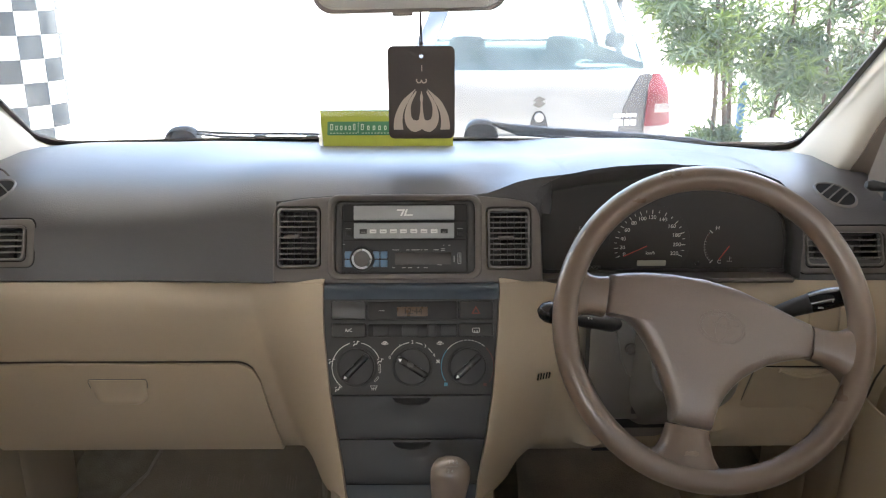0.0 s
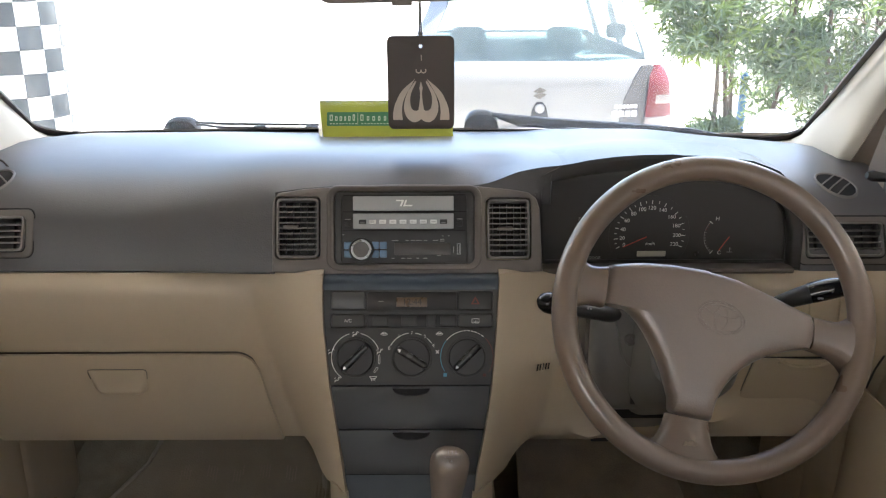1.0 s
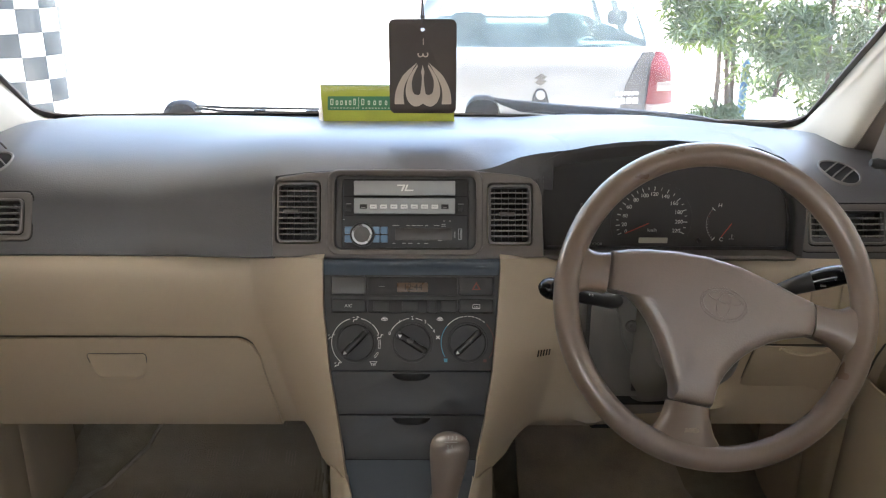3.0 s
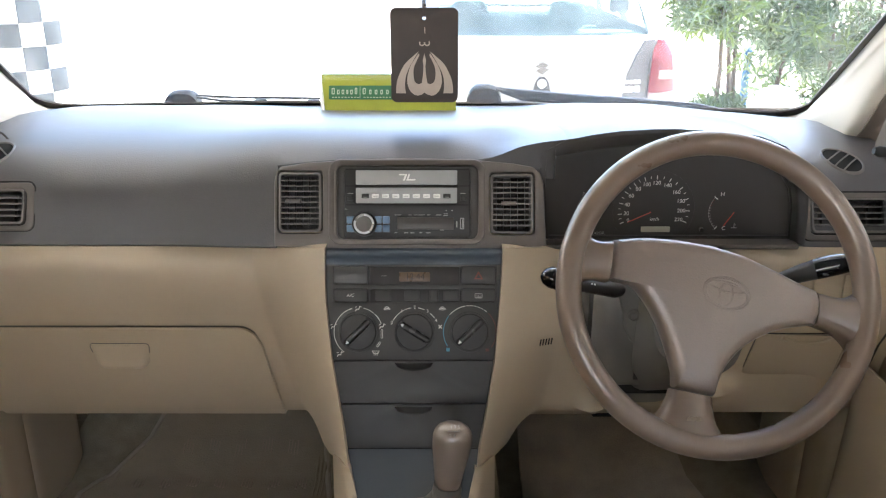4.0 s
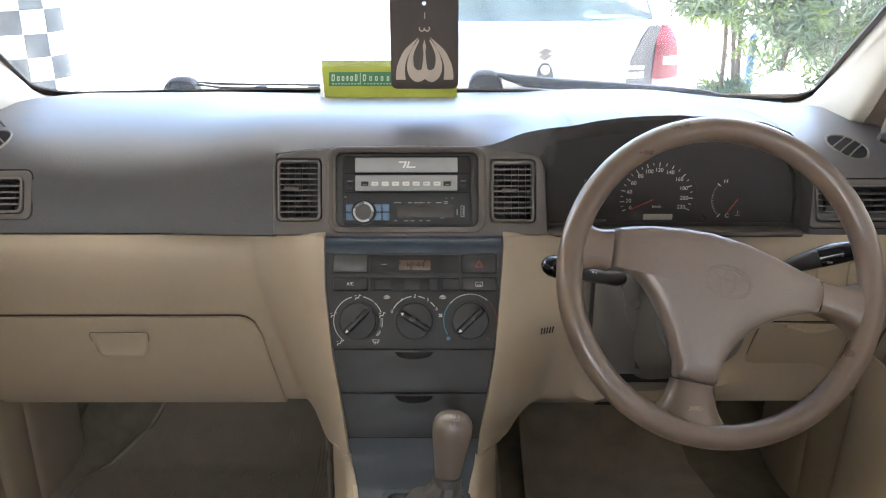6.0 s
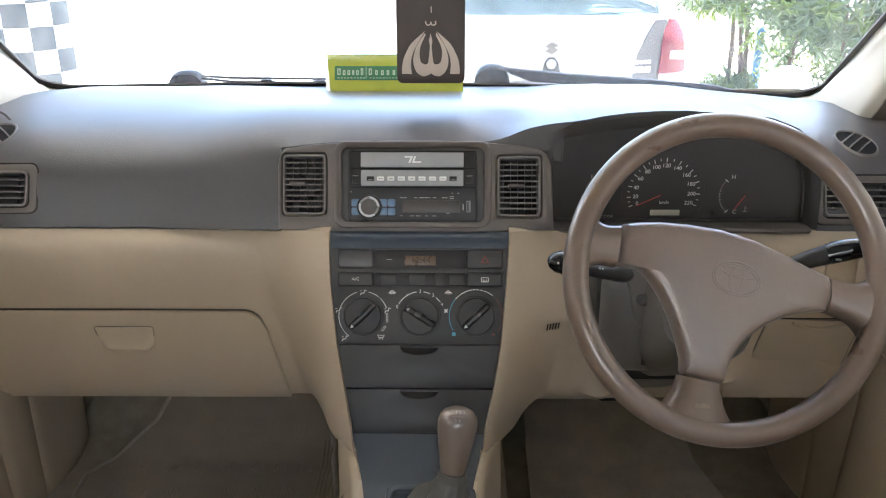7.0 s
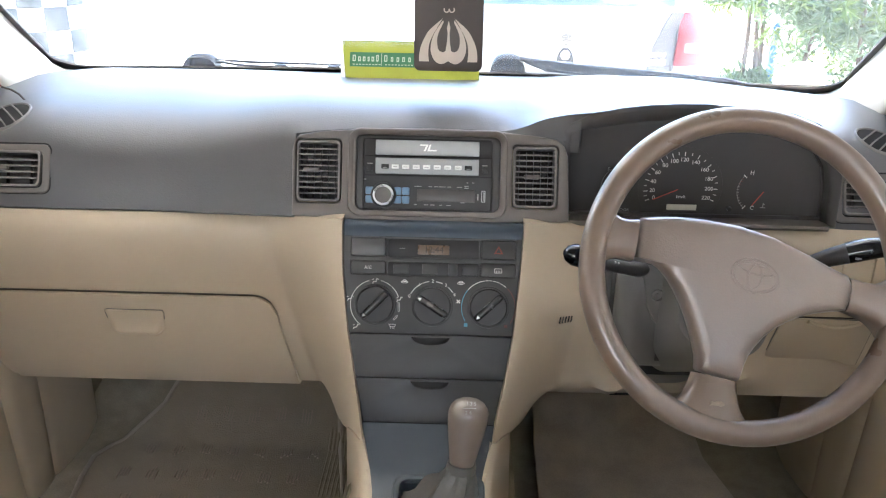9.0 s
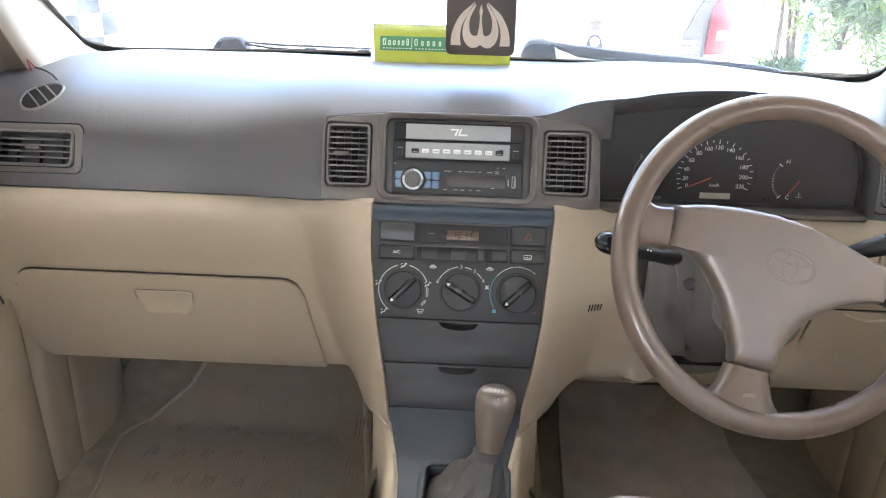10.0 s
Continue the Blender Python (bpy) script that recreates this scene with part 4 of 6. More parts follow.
build_flank(-1)
build_flank(1)


def build_passenger_panel():
    gap = 0.0030

    def left(z):
        return -0.695 + 0.006 * ease(0.69, 0.52, z)

    def right(z):
        return -0.2380 + 0.022 * ease(0.72, 0.50, z)

    def lid_top(u):
        k = max(abs(2 * u - 1) - 0.86, 0) / 0.14
        return 0.7045 - 0.034 * (1 - math.sqrt(max(1 - k * k, 0)))

    # above the lid
    xs = steps(-0.765, left(0.67) - gap, 4) + [left(0.69) + (right(0.69) - left(0.69)) * u for u in steps(0, 1, 64)] + steps(right(0.67) + gap, -0.2345, 2)
    rows = [[(x, panel_y(0.838, -1) + 0.03, 0.834) for x in xs], [(x, panel_y(0.838, -1) + 0.004, 0.8385) for x in xs]]
    for k in steps(0, 1, 12):
        row = []
        for x in xs:
            u = (x - left(0.69)) / (right(0.69) - left(0.69))
            foot = lid_top(min(max(u, 0), 1)) + gap
            z = 0.838 + (foot - 0.838) * k
            row.append((x, panel_y(z, -1), z))
        rows.append(row)
    bm = skin(rows)
    # beside the lid
    zs = steps(0.6735, 0.518, 8)
    skin([[(x, panel_y(z, -1), z) for x in steps(-0.765, left(z) - gap - 0.001, 3)] for z in zs], bm=bm)

    skin([[(x, panel_y(z, -1), z) for x in (right(z) + gap, -0.2345)] for z in steps(0.6735, 0.664, 4)], bm=bm)
    part("lower_panel", bm, M_BEIGE, dash, "beige lower dash panel")
    inner = skin([[(x, panel_y(z, -1) + 0.012, z) for x in (-0.765, -0.22)] for z in steps(0.83, 0.53, 8)])
    part("inner_structure", inner, M_TRIM, dash)
    # lid
    rows = []
    for k in steps(0, 1, 14):
        row = []
        for u in steps(0, 1, 64):
            z = lid_top(u) + (0.5225 - lid_top(u)) * k
            x = left(z) + (right(z) - left(z)) * u
            row.append((x, panel_y(z, -1) - 0.0012, z))
        rows.append(row)
    rows.append([(x, y + 0.03, z - 0.006) for x, y, z in rows[-1]])
    lid = part("glovebox_lid", thick(skin(rows), 0.005), M_BEIGE, dash, "closed beige glovebox lid")
    m = axes((-0.458, 1.1885, 0.6525), (1, 0, 0), (0, -0.26, 1))
    rows = []
    for k, (yy, zz) in enumerate(((0.0225, -0.0010), (0.0215, 0.0003), (0.015, 0.0005), (0.002, 0.0014), (-0.008, 0.0034), (-0.0135, 0.0064), (-0.0165, 0.0076), (-0.0195, 0.0072), (-0.0218, 0.0048), (-0.0228, 0.0014), (-0.0230, -0.001))):
        w = 0.0448 - 0.0010 * k - 0.0040 * ease(-0.012, -0.0235, yy)
        rows.append([m @ Vector((u * w, yy, -0.001 + (zz + 0.001) * (1 - abs(u) ** 10))) for u in steps(-1, 1, 24)])
    part("handle", thick(skin(rows), 0.002), M_BEIGE, lid, "moulded beige pull handle")
    part("handle_groove", tube([m @ Vector((x, y, 0.0006)) for x, y in ((-0.0445, 0.006), (-0.0462, 0.018), (-0.0450, 0.0232), (-0.041, 0.0245), (0.041, 0.0245), (0.0450, 0.0232), (0.0462, 0.018), (0.0445, 0.006))], 0.0007, 6), M_TRIM, lid)


build_passenger_panel()
part("end_gap", tube([(x, panel_y(z, -1) - 0.0002, z) for x, z in ((-0.742, 0.70), (-0.7335, 0.6445), (-0.7288, 0.6032), (-0.7255, 0.5588), (-0.728, 0.52))], 0.0018, 8), M_STACK, dash)


def build_driver_panel():
    rows = []
    for z in steps(0.838, 0.545, 24):
        rows.append([(x, panel_y(z, 1) + 0.02 * ease(0.62, 0.76, x) * ease(0.75, 0.55, z) - 0.030 * math.exp(-((z - 0.592) / 0.022) ** 2) * ease(0.24, 0.28, x) * ease(0.54, 0.47, x) - knee_bulge(x, z), z) for x in steps(0.234, 0.765, 44)])
    rows.append([(x, y + 0.035, z - 0.008) for x, y, z in rows[-1]])
    part("driver_panel", skin(rows), M_BEIGE, dash, "beige panel under the steering column")
    m = axes((0.600, panel_y(0.655, 1) - 0.0035, 0.655), (1, 0, 0), (0, -0.24, 1))
    lid = part("coin_box_lid", plate([(-0.066, 0.045), (-0.080, -0.046), (0.066, -0.048), (0.072, 0.040)], (), 0.004, m, 0.0015, None, 0.001), M_BEIGE, dash, "small beige storage lid")
    part("lid_gap", plate([(-0.0675, 0.0470), (-0.0812, -0.0476), (0.0676, -0.0496), (0.0736, 0.0418)], (), 0.004, m, 0, None, -0.0012), M_TRIM, lid)
    part("pull_lip", tube([m @ Vector((x, 0.040 - 0.012 * math.sin((x + 0.03) / 0.085 * math.pi), 0.002)) for x in steps(-0.03, 0.055, 10)], 0.0035, 8), M_BEIGE, lid)
    part("gap", bar(-0.062, 0.0462, 0.070, 0.0485, m, 0.0008), M_BLACK_MATT, lid)
    mm = axes((0.622, panel_y(0.775, 1) - 0.004, 0.775), (1, 0, 0), (0, 0.0, 1))
    for x in (-0.045, 0.0, 0.045):
        part("switch_blank", plate(rr(x, 0, 0.040, 0.052, 0.004), (), 0.006, mm, 0.0015), M_BEIGE, dash, "beige blank switch cover")
    for k in range(5):
        x, z = 0.1900 + k * 0.0042, 0.7180
        ends = []
        for zz, lean in ((z + 0.0050, 0.0006), (z - 0.0050, -0.0006)):
            spot = min((flank_point(i / 90, j / 90, 1) for i in range(30, 91) for j in range(10, 91)), key=lambda p: (p[0] - x - lean) ** 2 + (p[2] - zz) ** 2)
            ends.append((x + lean, spot[1] - 0.0003, zz))
        part("slot", tube(ends, 0.0010, 6), M_BLACK_MATT, dash, "short dark slot")
    seam = [(0.734, 0.70), (0.7293, 0.6727), (0.7243, 0.6147), (0.7221, 0.5505), (0.7225, 0.54)]
    part("end_gap", tube([(x, panel_y(z, 1) + 0.02 * ease(0.62, 0.76, x) * ease(0.75, 0.55, z) - 0.0002, z) for x, z in seam], 0.0018, 8), M_STACK, dash)


build_driver_panel()


def build_stack():
    """Climate panel and two drawers between the flanks."""
    def outline(d0, d1, n=5, g=0.0012):
        ds = steps(d0, d1, n)
        return [(-along(STACK_L, d) + g, -d) for d in ds] + [(along(STACK_R, d) - g, -d) for d in ds[::-1]]
    backing = plate(outline(-0.012, 0.285, 8, -0.004), (), 0.006, STACK @ Matrix.Translation((0, 0, -0.012)))
    part("stack_backing", backing, M_BLACK_MATT, dash)
    t = thing("climate_panel", (0.007, 1.11, 0.70), "dark grey heater control panel with three round knobs", "climate panel")
    rows = []
    for d, o in ((-0.012, -0.012), (-0.009, -0.005), (-0.004, -0.001), (0.004, 0.0008), (0.012, 0.0)):
        rows.append([STACK @ Vector((x, -d, o)) for x in steps(-along(STACK_L, d) + 0.0012, along(STACK_R, d) - 0.0012, 8)])
    # blue of this edge is reflected sky put into the colour
    part("top_edge", thick(skin(rows), 0.003), M_STACK_SKY, t)
    holes = [rr(-0.083, -0.027, 0.050, 0.027, 0.003), rr(-0.083, -0.056, 0.050, 0.020, 0.003), rr(0.099, -0.0275, 0.050, 0.027, 0.003), rr(0.099, -0.056, 0.050, 0.020, 0.003), rr(0.008, -0.028, 0.128, 0.026, 0.003), rr(0.008, -0.0565, 0.128, 0.019, 0.003)]
    part("panel", plate(outline(0.0125, 0.1472), holes, 0.008, STACK, 0.0008), M_STACK, t)

    def button(cx, cy, w, h, name="button", label="", material=M_STACK):
        return part(name, rbox(cx, cy, -0.0015, w, h, 0.008, 0.002, STACK), material, t, label)
    button(-0.083, -0.027, 0.0485, 0.0255, "blank_button", "blank grey button", M_BUTTON)
    ac = button(-0.083, -0.056, 0.0485, 0.0185, "ac_button", "air conditioning button")
    words("legend", "A/C", 0.0066, STACK @ Matrix.Translation((-0.083, -0.056, 0.0027)), M_DIMWHITE, ac)
    hz = button(0.099, -0.0275, 0.0485, 0.0255, "hazard_button", "hazard light button")
    tri = plate([(-0.0065 + 0.099, -0.033), (0.0065 + 0.099, -0.033), (0.099, -0.0215)], [[(-0.0035 + 0.099, -0.0315), (0.0035 + 0.099, -0.0315), (0.099, -0.0252)]], 0.0003, STACK, 0, None, 0.0029)
    part("triangle", tri, M_ORANGE, hz, "red warning triangle")
    df = button(0.099, -0.056, 0.0485, 0.0185, "demister_button", "rear demister button")
    sym = plate(rr(0.099, -0.0565, 0.0108, 0.0066, 0.0015), [rr(0.099, -0.0565, 0.0094, 0.0052, 0.001)], 0.0003, STACK, 0, None, 0.0029)
    for k in (-1, 0, 1):
        bar(0.099 + k * 0.0022 - 0.0003, -0.0600, 0.099 + k * 0.0022 + 0.0003, -0.0560, STACK, 0.0029, sym)
    part("symbol", sym, M_DIMWHITE, df)
    # clock window
    win = part("clock", rbox(0.008, -0.028, -0.004, 0.128, 0.026, 0.006, 0.001, STACK), M_LCDDARK, t, "dark clock window")
    part("display", rbox(0.008, -0.0295, -0.0008, 0.044, 0.0135, 0.0015, 0.0005, STACK), M_LCD, win, "amber clock display")
    words("time", "12:44", 0.0125, STACK @ Matrix.Translation((0.0085, -0.0295, 0.0003)), mat("lcd_digit", (0.035, 0.022, 0.014), 0.5), win)
    part("mark", bar(-0.040, -0.0285, -0.032, -0.0278, STACK, -0.0008), M_PALE_PRINT, win)
    # air slider
    part("slider_slot", rbox(0.008, -0.0565, -0.005, 0.128, 0.019, 0.004, 0.001, STACK), M_BLACK, t)
    for x in (-0.037, 0.004, 0.060):
        part("slider_block", rbox(x, -0.0565, -0.0028, 0.022, 0.014, 0.003, 0.001, STACK), M_STACK, t)
    part("slider", rbox(0.0355, -0.0565, 0.0005, 0.013, 0.0175, 0.009, 0.002, STACK), M_STACK, t, "recirculation slider")
    # knobs
    for cx, turn, name in ((-0.072, 45, "mode_knob"), (0.008, 148, "fan_knob"), (0.0865, 43, "temperature_knob")):
        km = STACK @ Matrix.Translation((cx, -0.108, 0))
        part("knob_ring", lathe([(0.0272, -0.001), (0.0290, 0.0), (0.0282, 0.0012), (0.0270, 0.0012)], km, 40), M_STACK, t)
        k = part(name, lathe([(0.0, 0.0), (0.0262, 0.0), (0.0262, 0.007), (0.0245, 0.009), (0.0, 0.0092)], km, 40), M_BLACK, t, "round black knob")
        gm = km @ Matrix.Rotation(radians(turn), 4, "Z")
        part("grip", rbox(0, 0, 0.012, 0.050, 0.0095, 0.012, 0.004, gm, seg=3), M_GRIP, k)
        s = -1 if turn < 90 else 1
        end = 0.0205
        tip = plate([(s * (end + 0.0022), 0), (s * (end - 0.0025), 0.0026), (s * (end - 0.0025), -0.0026)], (), 0.0003, gm, 0, None, 0.0184)
        part("pointer", tip, M_WHITE, k, "white pointer")
    for a0, a1 in ((95 + 10, 160), (170, 235), (20, 48), (52, 78)):
        part("scale_mark", arc_strip(-0.072, -0.108, 0.0345, 0.0011, a0, a1, STACK, 0.0006, 12), M_DIMWHITE, t)
    for a0, a1 in ((123, 159), (106, 122), (74, 90), (43, 58)):
        part("scale_mark", arc_strip(0.008, -0.108, 0.0345, 0.0011, a0 - 8 + 0.01, a1 - 8, STACK, 0.0006, 8), M_DIMWHITE, t)
    for a0, a1 in ((50, 57), (59, 65), (67, 73), (75, 81), (83, 89), (91, 97), (99, 120), (120, 140)):
        part("scale_mark", arc_strip(0.0865, -0.108, 0.0375, 0.0011, a0, a1, STACK, 0.0006, 5), M_DIMWHITE, t)
    # small vent symbols beside the knobs
    for cx, cy in ((-0.072, -0.0735), (-0.1065, -0.0985), (-0.0375, -0.0985), (-0.0975, -0.138)):
        ink = bmesh.new()
        for px, py, w, h, turn in ((0.0012, 0.0000, 0.0012, 0.0050, 14), (-0.0012, -0.0022, 0.0046, 0.0012, 0), (-0.0036, -0.0036, 0.0012, 0.0030, 20), (0.0030, 0.0016, 0.0030, 0.0010, 25), (-0.0036, 0.0010, 0.0026, 0.0009, -20)):
            rbox(0, 0, 0, w, h, 0.0003, 0, STACK @ Matrix.Translation((cx + px, cy + py, 0.0006)) @ Matrix.Rotation(radians(-turn), 4, "Z"), ink)
        part("symbol", ink, M_DIMWHITE, t)
    part("symbol", plate(rr(-0.0385, -0.1105, 0.0028, 0.013, 0.0013), [rr(-0.0385, -0.1105, 0.0016, 0.0118, 0.0007)], 0.0003, STACK, 0, None, 0.0006), M_DIMWHITE, t)
    screen = plate([(-0.0525, -0.1345), (-0.0415, -0.1345), (-0.0435, -0.1385), (-0.0505, -0.1385)], [[(-0.0512, -0.1353), (-0.0428, -0.1353), (-0.0441, -0.1378), (-0.0499, -0.1378)]], 0.0003, STACK, 0, None, 0.0006)
    for k in (-1, 0, 1):
        bar(-0.0470 + k * 0.0024 - 0.0004, -0.1412, -0.0470 + k * 0.0024 + 0.0004, -0.1370, STACK, 0.0007, screen)
    part("symbol", screen, M_DIMWHITE, t)
    link_m = STACK @ Matrix.Translation((-0.0430, -0.1255, 0.0006)) @ Matrix.Rotation(radians(-38), 4, "Z")
    part("symbol", plate(rr(0, 0, 0.0028, 0.009, 0.0013), [rr(0, 0, 0.0016, 0.0078, 0.0007)], 0.0003, link_m), M_DIMWHITE, t)
    for cx in (-0.0315, 0.0475):
        ink = plate(ring(cx, -0.0752, 0.0052, 0.0018, 14), [ring(cx, -0.0752, 0.0044, 0.0010, 14)], 0.0003, STACK, 0, None, 0.0006)
        arc_strip(cx, -0.0750, 0.0030, 0.0008, 0, 180, STACK, 0.0007, 10, ink)
        bar(cx - 0.0022, -0.0752, cx + 0.0022, -0.0744, STACK, 0.0007, ink)
        part("symbol", ink, M_DIMWHITE, t)
    ink = bmesh.new()
    for a in (45, 135):
        rbox(0, 0, 0, 0.0066, 0.0017, 0.0003, 0, STACK @ Matrix.Translation((0.0445, -0.1005, 0.0006)) @ Matrix.Rotation(radians(a), 4, "Z"), ink)
    part("symbol", ink, M_DIMWHITE, t)
    for k, (txt, a) in enumerate((("0", 158), ("1", 122), ("2", 90), ("3", 58), ("4", 28))):
        words("number", txt, 0.0068, STACK @ Matrix.Translation((0.008 + 0.0348 * math.cos(radians(a)), -0.108 + 0.0348 * math.sin(radians(a)), 0.0006)), M_DIMWHITE, t)
    cold = arc_strip(0.0865, -0.108, 0.0375, 0.0011, 142, 212, STACK, 0.0006)
    bar(0.0865 - 0.0335, -0.1355, 0.0865 - 0.0285, -0.1305, STACK, 0.0006, cold)
    part("cold_print", cold, M_BLUEPRINT, t, "blue printed cold scale")
    hot = arc_strip(0.0865, -0.108, 0.0375, 0.0011, -35, 45, STACK, 0.0006)
    bar(0.0865 + 0.0225, -0.1355, 0.0865 + 0.0270, -0.1315, STACK, 0.0006, hot)
    part("hot_print", hot, M_HOT, t, "dull red printed hot scale")
    for d0, d1, name in ((0.1486, 0.2089, "upper_drawer"), (0.2104, 0.2716, "lower_drawer")):
        cy = -d0 - 0.0035
        pull = [(0.007 + 0.027 * u, cy - 0.0100 * math.sqrt(max(1 - u * u, 0))) for u in steps(-1, 1, 14)]
        dr = part(name, plate(outline(d0, d1, 3, 0.0015), [pull], 0.010, STACK, 0.0012), M_STACK, dash, "dark grey storage drawer front")
        dish = []
        for k, deep in ((1.06, -0.0012), (0.75, -0.0045), (0.4, -0.0075), (0.0, -0.0090)):
            dish.append([STACK @ Vector((0.007 + (x - 0.007) * 1.03, cy + 0.001 + (y - cy) * k, deep)) for x, y in pull])
        part("finger_pull", skin(dish), M_STACK, dr, "shallow curved finger pull")


build_stack()


def build_console_top():
    rows = []
    for k, (y, z) in enumerate(CONSOLE):
        l, r = along(RIM, y), along(RIM, y) + 0.0145
        rows.append([(x, y, z) for x in steps(-l + 0.0012, r - 0.0012, 24)])
    bm = bmesh.new()
    fine = []
    for a, b in zip(rows, rows[1:]):
        for k in (0, 0.25, 0.5, 0.75):
            fine.append([tuple(Vector(p).lerp(Vector(q), k)) for p, q in zip(a, b)])
    fine.append(rows[-1])
    vs = [[bm.verts.new(p) for p in r] for r in fine]
    for i in range(len(fine) - 1):
        for j in range(24):
            c = (Vector(fine[i][j]) + Vector(fine[i + 1][j + 1])) / 2
            if -0.028 < c.x < 0.078 and 0.79 < c.y < 0.950:
                continue
            bm.faces.new((vs[i][j], vs[i][j + 1], vs[i + 1][j + 1], vs[i + 1][j]))
    # console plastic coloured bluish for the sky it reflects
    part("console_top", thick(bm, 0.003), M_CONSOLE, dash, "dark console top, tinted with the sky's blue")
    # frame of the gear lever's opening
    m = axes((0.025, 0.872, 0.5295), (1, 0, 0), (0, 1, 0.14))
    part("lever_frame", plate(rr(0, 0, 0.122, 0.184, 0.016), [rr(0, 0, 0.104, 0.166, 0.012)], 0.026, m @ Matrix.Translation((0, 0, 0.008)), 0.003), M_CONSOLE, dash)
    rows = []
    for x, z in ((-0.135, 0.272), (-0.125, 0.42), (-0.10, 0.50), (0, 0.51), (0.10, 0.50), (0.14, 0.42), (0.15, 0.272)):
        rows.append([(x, y, z) for y in (1.02, 1.3, 1.7)])
    tagged(link("tunnel", thick(skin(rows), 0.004), M_CARPET), "brown carpet over the transmission tunnel", "tunnel", kind="structure")


build_console_top()


def build_gear_lever():
    t = thing("gear_lever", (0.03, 0.88, 0.52), "taupe gear lever with a wrinkled grey leatherette boot", "gear lever")
    axis = (Vector((0.0625, 0.930, 0.690)) - Vector((0.052, 0.910, 0.585))).normalized()
    base = Vector((0.052, 0.910, 0.585)) + axis * 0.0200
    side = Vector((1, 0, 0))
    side = (side - axis * side.dot(axis)).normalized()
    m = axes(base, side, axis.cross(side))
    prof = [(0.0, -0.004), (0.0120, -0.004), (0.0142, 0.0), (0.0158, 0.010), (0.0182, 0.027), (0.0210, 0.045), (0.0226, 0.059), (0.0228, 0.070), (0.0208, 0.0775), (0.0165, 0.0835), (0.0098, 0.0870), (0.004, 0.0882), (0.0, 0.0884)]
    rows = []
    for r, z in prof:
        rows.append([m @ Vector((max(r, 1e-4) * 1.12 * math.cos(a), max(r, 1e-4) * math.sin(a), z)) for a in [2 * math.pi * k / 32 for k in range(32)]])
    knob = part("knob", skin(rows, closed=True, caps=True), M_KNOB, t, "glossy taupe gear knob")
    top = axes(base + axis * 0.0685 + Vector((0, -0.62, 0.78)) * 0.0222, (1, 0, 0), (0, 0.78, 0.62))
    for text, x, y in (("1 3 5", 0.003, 0.0045), ("2 4", -0.0005, -0.007)):
        words("pattern", text, 0.0062, top @ Matrix.Translation((x, y, 0.0008)), M_PALE_PRINT, knob)
    part("pattern", bar(-0.007, -0.0015, 0.009, -0.0009, top, 0.0008), M_PALE_PRINT, knob)
    # boot: gathered round the collar, spread and folded to its frame
    rows = []
    for k in steps(0, 1, 16):
        row = []
        for i in range(40):
            a = 2 * math.pi * i / 40
            fx, fy = math.cos(a), math.sin(a)
            sq = 1 / max(abs(fx), abs(fy)) ** 0.95
            q = ease(0, 1, k) * 0.35 + 0.65 * k ** 1.7
            rx, ry = 0.0175 + (0.054 * sq * 0.92 - 0.0175) * q, 0.0165 + (0.088 * sq * 0.92 - 0.0165) * q
            centre = base.lerp(Vector((0.025, 0.872, 0.518)), min(k * 1.05, 1))
            fold = 0.008 * math.sin(a * 5 + 1.2 + 2.5 * k) * math.sin(math.pi * min(k * 1.05, 1)) + 0.003 * math.sin(a * 11 + 3 * k) * math.sin(math.pi * k)
            z = base.z + 0.002 + (0.5175 + 0.125 * (centre.y + ry * fy - 0.877) - base.z) * k ** 0.8 + 0.006 * math.sin(7 * a + 9 * k) * k * (1 - k) * 4
            row.append((centre.x + (rx + fold) * fx, centre.y + (ry + fold) * fy, z))
        rows.append(row)
    part("boot", thick(skin(rows, closed=True), 0.0012), M_BOOT, t, "wrinkled grey leatherette boot")
    part("collar", lathe([(0.0150, -0.010), (0.0185, -0.010), (0.0192, -0.004), (0.0182, 0.001), (0.0150, 0.001)], m, 28), M_BOOT, t)


build_gear_lever()

# ---- steering ----
WHEEL_YAW, WHEEL_TILT = radians(3.85), radians(26.9)
wx = Vector((math.cos(WHEEL_YAW), math.sin(WHEEL_YAW), 0))
back = Vector((math.sin(WHEEL_YAW), -math.cos(WHEEL_YAW), 0))
wy = Vector((0, 0, math.cos(WHEEL_TILT))) - back * math.sin(WHEEL_TILT)
WHEEL = axes((0.371, 0.906, 0.8805), wx, wy)


